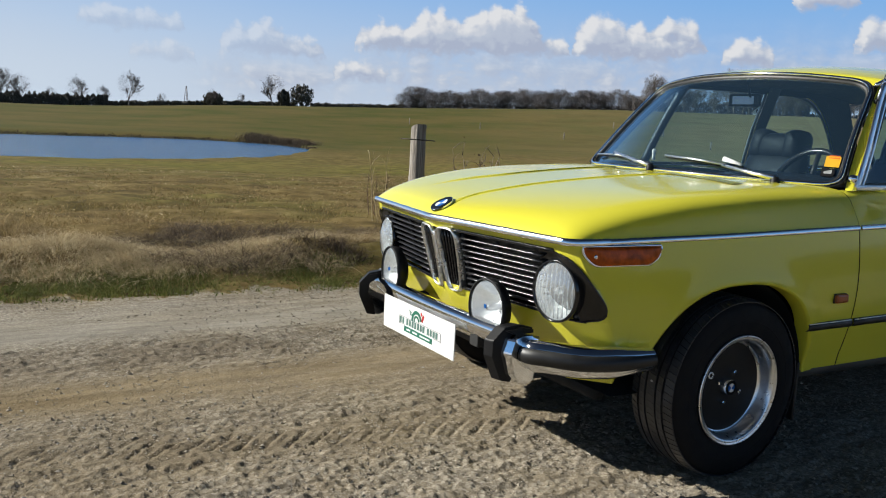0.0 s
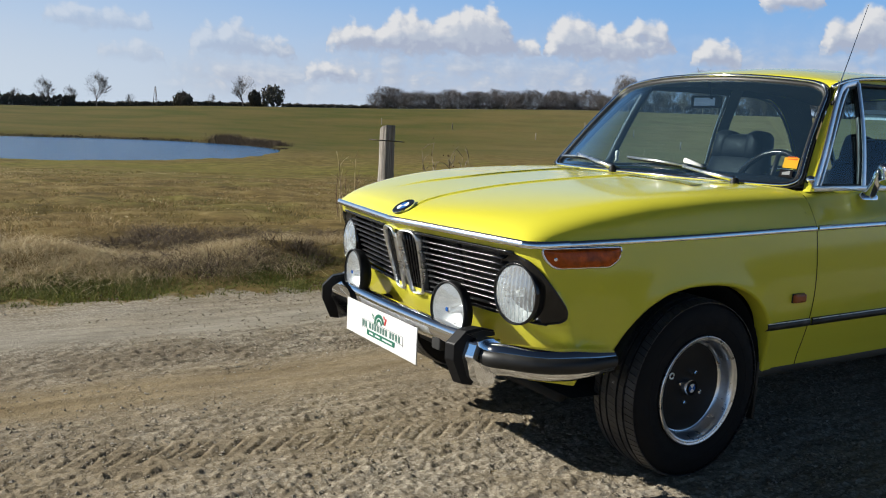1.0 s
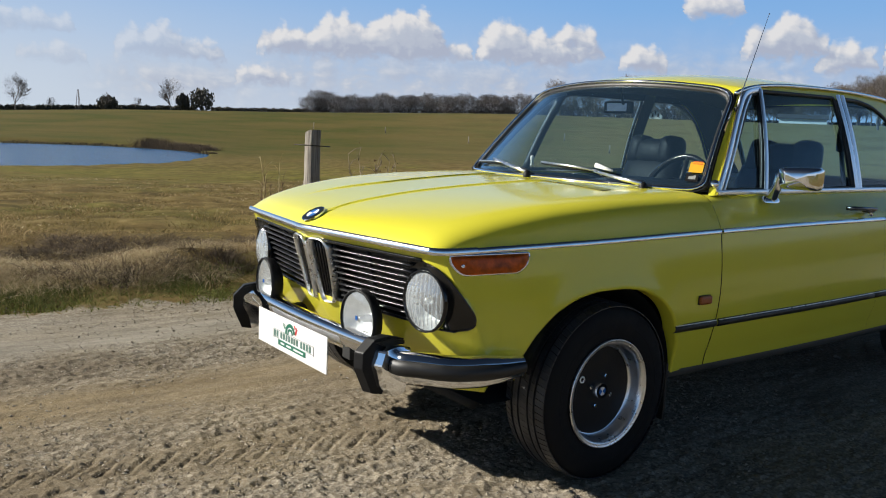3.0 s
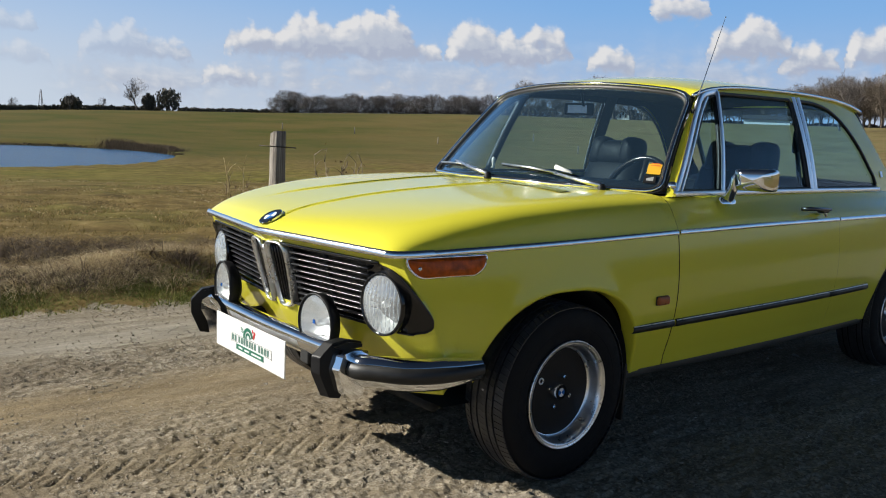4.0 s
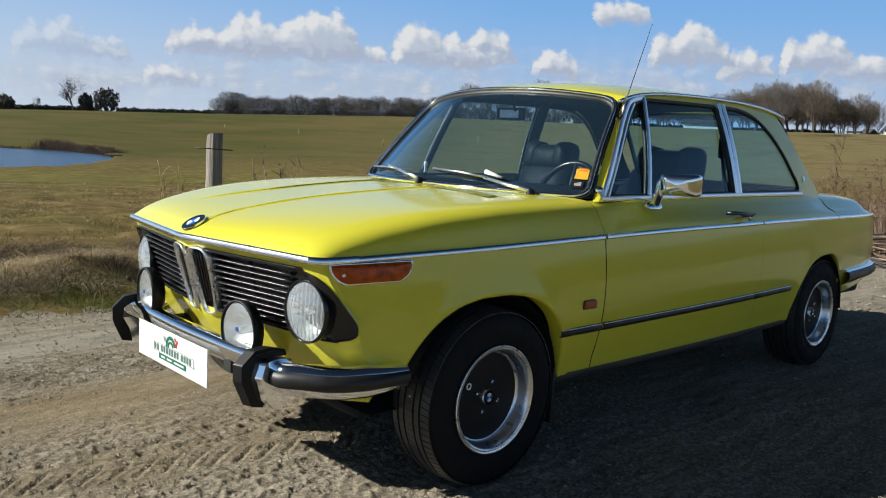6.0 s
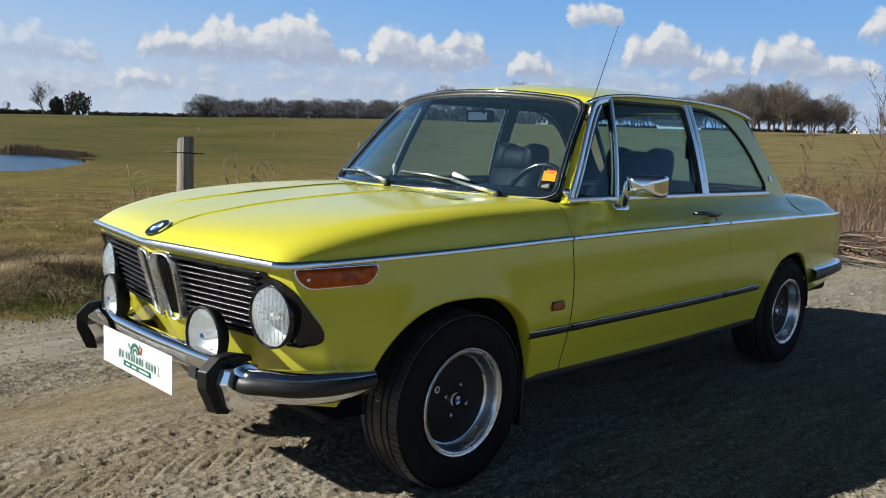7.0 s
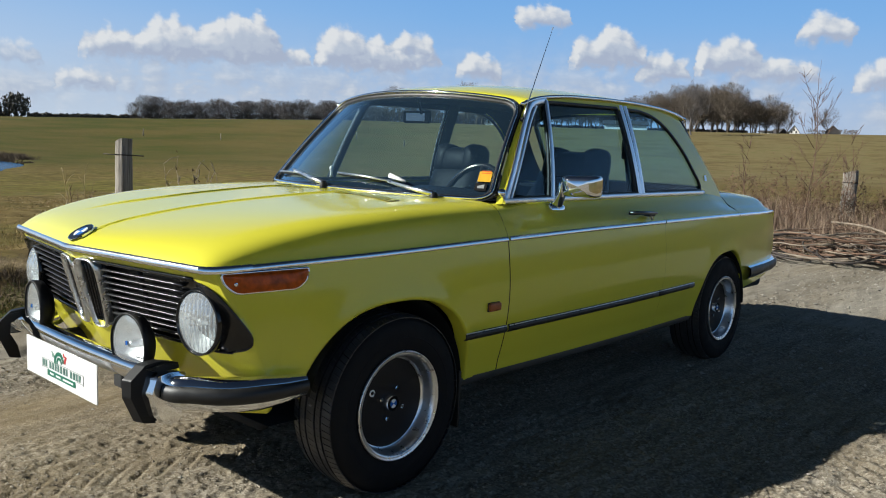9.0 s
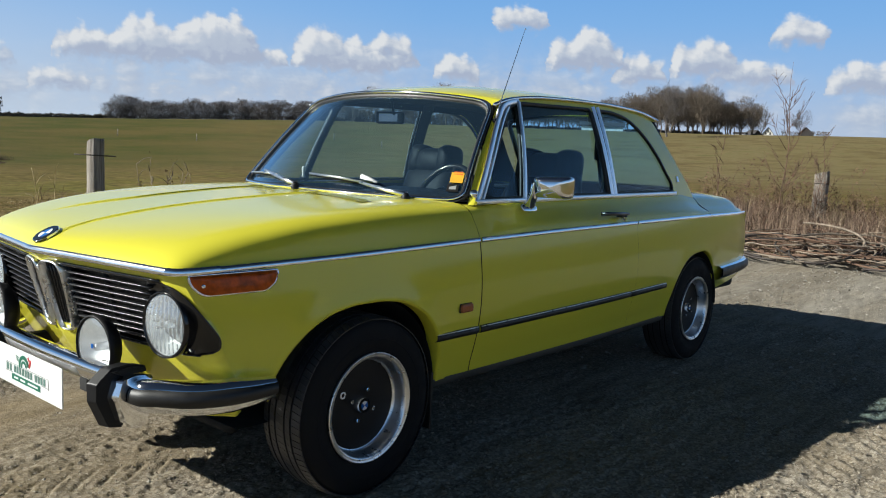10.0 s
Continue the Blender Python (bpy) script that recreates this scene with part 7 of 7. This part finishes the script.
def bare_shrub(x, y, h, n, seed, label, material=TWIG, spread=0.5, buds=0, r0=0.006):
    rngs = random.Random(seed)
    z = float(ground_z(x, y)) - 0.03
    meshes = []
    ends = []
    for k in range(n):
        a = rngs.uniform(0, 6.283)
        d = Vector((math.cos(a) * spread * rngs.uniform(0.2, 1), math.sin(a) * spread * rngs.uniform(0.2, 1), 1)).normalized()
        L = h * rngs.uniform(0.55, 1.0)
        p = Vector((x + rngs.uniform(-0.08, 0.08), y + rngs.uniform(-0.08, 0.08), z))
        pts = [p]
        for s in range(6):
            d = (d + Vector((rngs.gauss(0, 0.05), rngs.gauss(0, 0.05), 0.05))).normalized()
            pts.append(pts[-1] + d * L / 6)
        meshes.append(tube("stem", pts, [r0 * (1 - 0.12 * i) for i in range(7)], material, 5))
        for s in range(2, 7):
            for _ in range(rngs.choice((1, 1, 2))):
                e = (d * 0.6 + Vector((rngs.gauss(0, 0.6), rngs.gauss(0, 0.6), rngs.gauss(0.3, 0.3)))).normalized()
                q = pts[s] + e * L * rngs.uniform(0.08, 0.22)
                m = pts[s].lerp(q, 0.5) + Vector((0, 0, 0.02))
                meshes.append(tube("twig", [pts[s], m, q], [r0 * 0.5, r0 * 0.4, r0 * 0.25], material, 4))
                ends += [q, m]
    sh = tagged(new("shrub", joined("stems", meshes)), label, "shrub")
    if buds:
        v, f = [], []
        for q in ends:
            for _ in range(buds):
                c = q + Vector((rngs.gauss(0, 0.03), rngs.gauss(0, 0.03), rngs.gauss(0, 0.03)))
                s = rngs.uniform(0.004, 0.011)
                i = len(v)
                v += [c + Vector((rngs.gauss(0, s), rngs.gauss(0, s), rngs.gauss(0, s))) for _ in range(3)]
                f.append((i, i + 1, i + 2))
        part("withered_leaves", mesh_of("withered_leaves", v, f, straw_material("withered_leaves", (0.08, 0.042, 0.026), (0.17, 0.095, 0.058), (0.27, 0.175, 0.105))), sh)
    return sh


bare_shrub(-5.15, 2.75, 0.90, 16, 31, "bare thorny twigs beside a fence post", VINE, 0.9, 1, 0.007)
bare_shrub(-5.6, 1.80, 0.6, 5, 32, "bare thorny twigs beside a fence post", TWIG, 0.6, 0, 0.005)
bare_shrub(-4.9, 3.5, 0.6, 6, 33, "low bare briar twigs in the pasture", TWIG, 0.9, 1, 0.005)
bare_shrub(-4.6, 1.35, 0.75, 3, 34, "few tall dry stalks on the bank", STRAW, 0.5, 0, 0.004)
def sapling(x, y, h, seed, n, label):
    """An upright young tree: one stem, ascending side branches and fine twigs."""
    rngs = random.Random(seed)
    z = float(ground_z(x, y)) - 0.03
    stem = [Vector((x + 0.03 * math.sin(k * 0.9 + seed), y + 0.02 * math.cos(k * 0.7), z + h * k / 10)) for k in range(11)]
    meshes = [tube("stem", stem, [0.010 * (1 - 0.088 * k) for k in range(11)], TWIG, 6)]
    for k in range(n):
        t = rngs.uniform(0.12, 0.92)
        p = stem[0].lerp(stem[10], t)
        a = rngs.uniform(0, 6.283)
        d = Vector((math.cos(a) * 0.62, math.sin(a) * 0.62, 1)).normalized()
        L = h * rngs.uniform(0.16, 0.34) * (1.15 - t * 0.7)
        q = p + d * L
        m = p.lerp(q, 0.5) + Vector((math.cos(a), math.sin(a), 0)) * 0.03
        meshes.append(tube("branch", [p, m, q], [0.0042, 0.0032, 0.0016], TWIG, 5))
        for _ in range(6):
            f = rngs.uniform(0.25, 1)
            b0 = p.lerp(q, f)
            e = (d + Vector((rngs.gauss(0, 0.45), rngs.gauss(0, 0.45), rngs.gauss(0, 0.2)))).normalized()
            meshes.append(tube("twig", [b0, b0 + e * L * rngs.uniform(0.2, 0.45)], [0.0028, 0.0014], TWIG, 4))
    return tagged(new("sapling", joined("sapling", meshes)), label, "sapling")


sapling(-0.96, 8.95, 2.35, 3, 20, "tall thin bare sapling behind a pile of canes")
sapling(-1.78, 8.9, 1.35, 5, 10, "thin bare sapling among dead weeds")
sapling(-0.70, 9.6, 1.5, 8, 18, "thin bare sapling beside a wooden post")
for k in range(22):
    rngw = random.Random(70 + k)
    bare_shrub(-2.2 + 0.135 * k + rngw.uniform(-0.1, 0.1), 9.0 + rngw.uniform(-0.5, 0.9) + 0.03 * k, rngw.uniform(0.65, 1.05) * (1.05 if k < 17 else 0.7), 7, 80 + k, "dead brown dock weeds behind the cane pile", TWIG, 0.45, 9, 0.0035)
rs = np.random.RandomState(33)
n = 19000
pts = np.stack([-2.6 + 4.6 * rs.rand(n), 8.3 + 2.2 * rs.rand(n), np.zeros(n)], 1)
pts[:, 2] = ground_z(pts[:, 0], pts[:, 1]) - 0.02
blades("weeds", pts, 0.15 + 0.62 * rs.rand(n) ** 1.5, 0.55, 0.0026, WEED, "dead brown weeds and tall dry grass", "weeds", 34, 0.5)
for az, d, w in ((162.6, 85, 2.4), (161.6, 82, 3.2), (160.5, 80, 2.8), (159.7, 77, 1.9)):
    x0, y0, _ = at_az(az, d)
    pts = np.stack([x0 + rs.randn(2600) * w * 0.45, y0 + rs.randn(2600) * w * 0.35, np.zeros(2600)], 1)
    pts[:, 2] = ground_z(pts[:, 0], pts[:, 1]) - 0.05
    blades("reeds", pts, 0.15 + (0.95 if az > 162 else 0.62) * rs.rand(2600) ** 1.9, 1.3, 0.011, BRIAR, "brown reeds at the pond's end", "reeds", int(az), 0.4)


n = 5200
a = 158.6 + 21.0 * rs.rand(n) ** 1.2
d = pond_far(a) + 0.7 + 0.5 * rs.randn(n)
pts = np.stack([ORIGIN[0] + d * np.cos(np.radians(a)), ORIGIN[1] + d * np.sin(np.radians(a)), np.zeros(n)], 1)
pts[:, 2] = ground_z(pts[:, 0], pts[:, 1]) - 0.03
blades("reeds", pts, 0.06 + 0.22 * rs.rand(n) ** 1.4, 1.4, 0.03, BRIAR, "dark withered sedge along the pond's far shore", "reeds", 61, 0.4)


# ---- pile of canes and old cable ----
def cane(seed):
    rngc = random.Random(seed)
    base = Vector((rngc.uniform(-1.2, 1.1), rngc.uniform(7.6, 8.7), 0.02 + rngc.uniform(0, 0.26)))
    a = rngc.gauss(0, 0.55)
    d = Vector((math.cos(a), math.sin(a), 0))
    L = rngc.uniform(0.9, 2.4)
    curl = rngc.gauss(0, 1.1)
    pts = []
    p = base - d * L * 0.5
    for k in range(12):
        t = k / 11
        pts.append(p + Vector((0, 0, 0.05 * math.sin(math.pi * t) * rngc.uniform(0.6, 1.4))))
        a2 = a + curl * (t - 0.5) * 2
        p = p + Vector((math.cos(a2), math.sin(a2), 0)) * L / 11
    r = rngc.uniform(0.007, 0.015)
    return tube("cane", pts, [r * (1 - 0.4 * k / 11) for k in range(12)], VINE if rngc.random() < 0.7 else TWIG, 6)


pile = tagged(new("cane_pile"), "tangled pile of dry canes and bent rusty cable on gravel", "pile")
for k in range(38):
    part("cane", cane(200 + k), pile)
for k in range(26):
    rngl = random.Random(400 + k)
    cx, cy = rngl.uniform(-1.0, 1.2), rngl.uniform(7.6, 8.5)
    rx, ry = rngl.uniform(0.30, 0.85), rngl.uniform(0.20, 0.55)
    tilt = rngl.uniform(0.04, 0.42)
    a0 = rngl.uniform(0, 6.28)
    pts = [(cx + rx * math.cos(a0 + t), cy + ry * math.sin(a0 + t), 0.06 + tilt * 0.5 * (1 + math.sin(a0 + t)) * ry * 1.6) for t in np.linspace(0, rngl.uniform(2.2, 4.6), 30)]
    part("cable", tube("cable", pts, rngl.uniform(0.009, 0.014), (VINE, WIRE, TWIG)[k % 3], 6), pile, "bent loop of rusty cable")
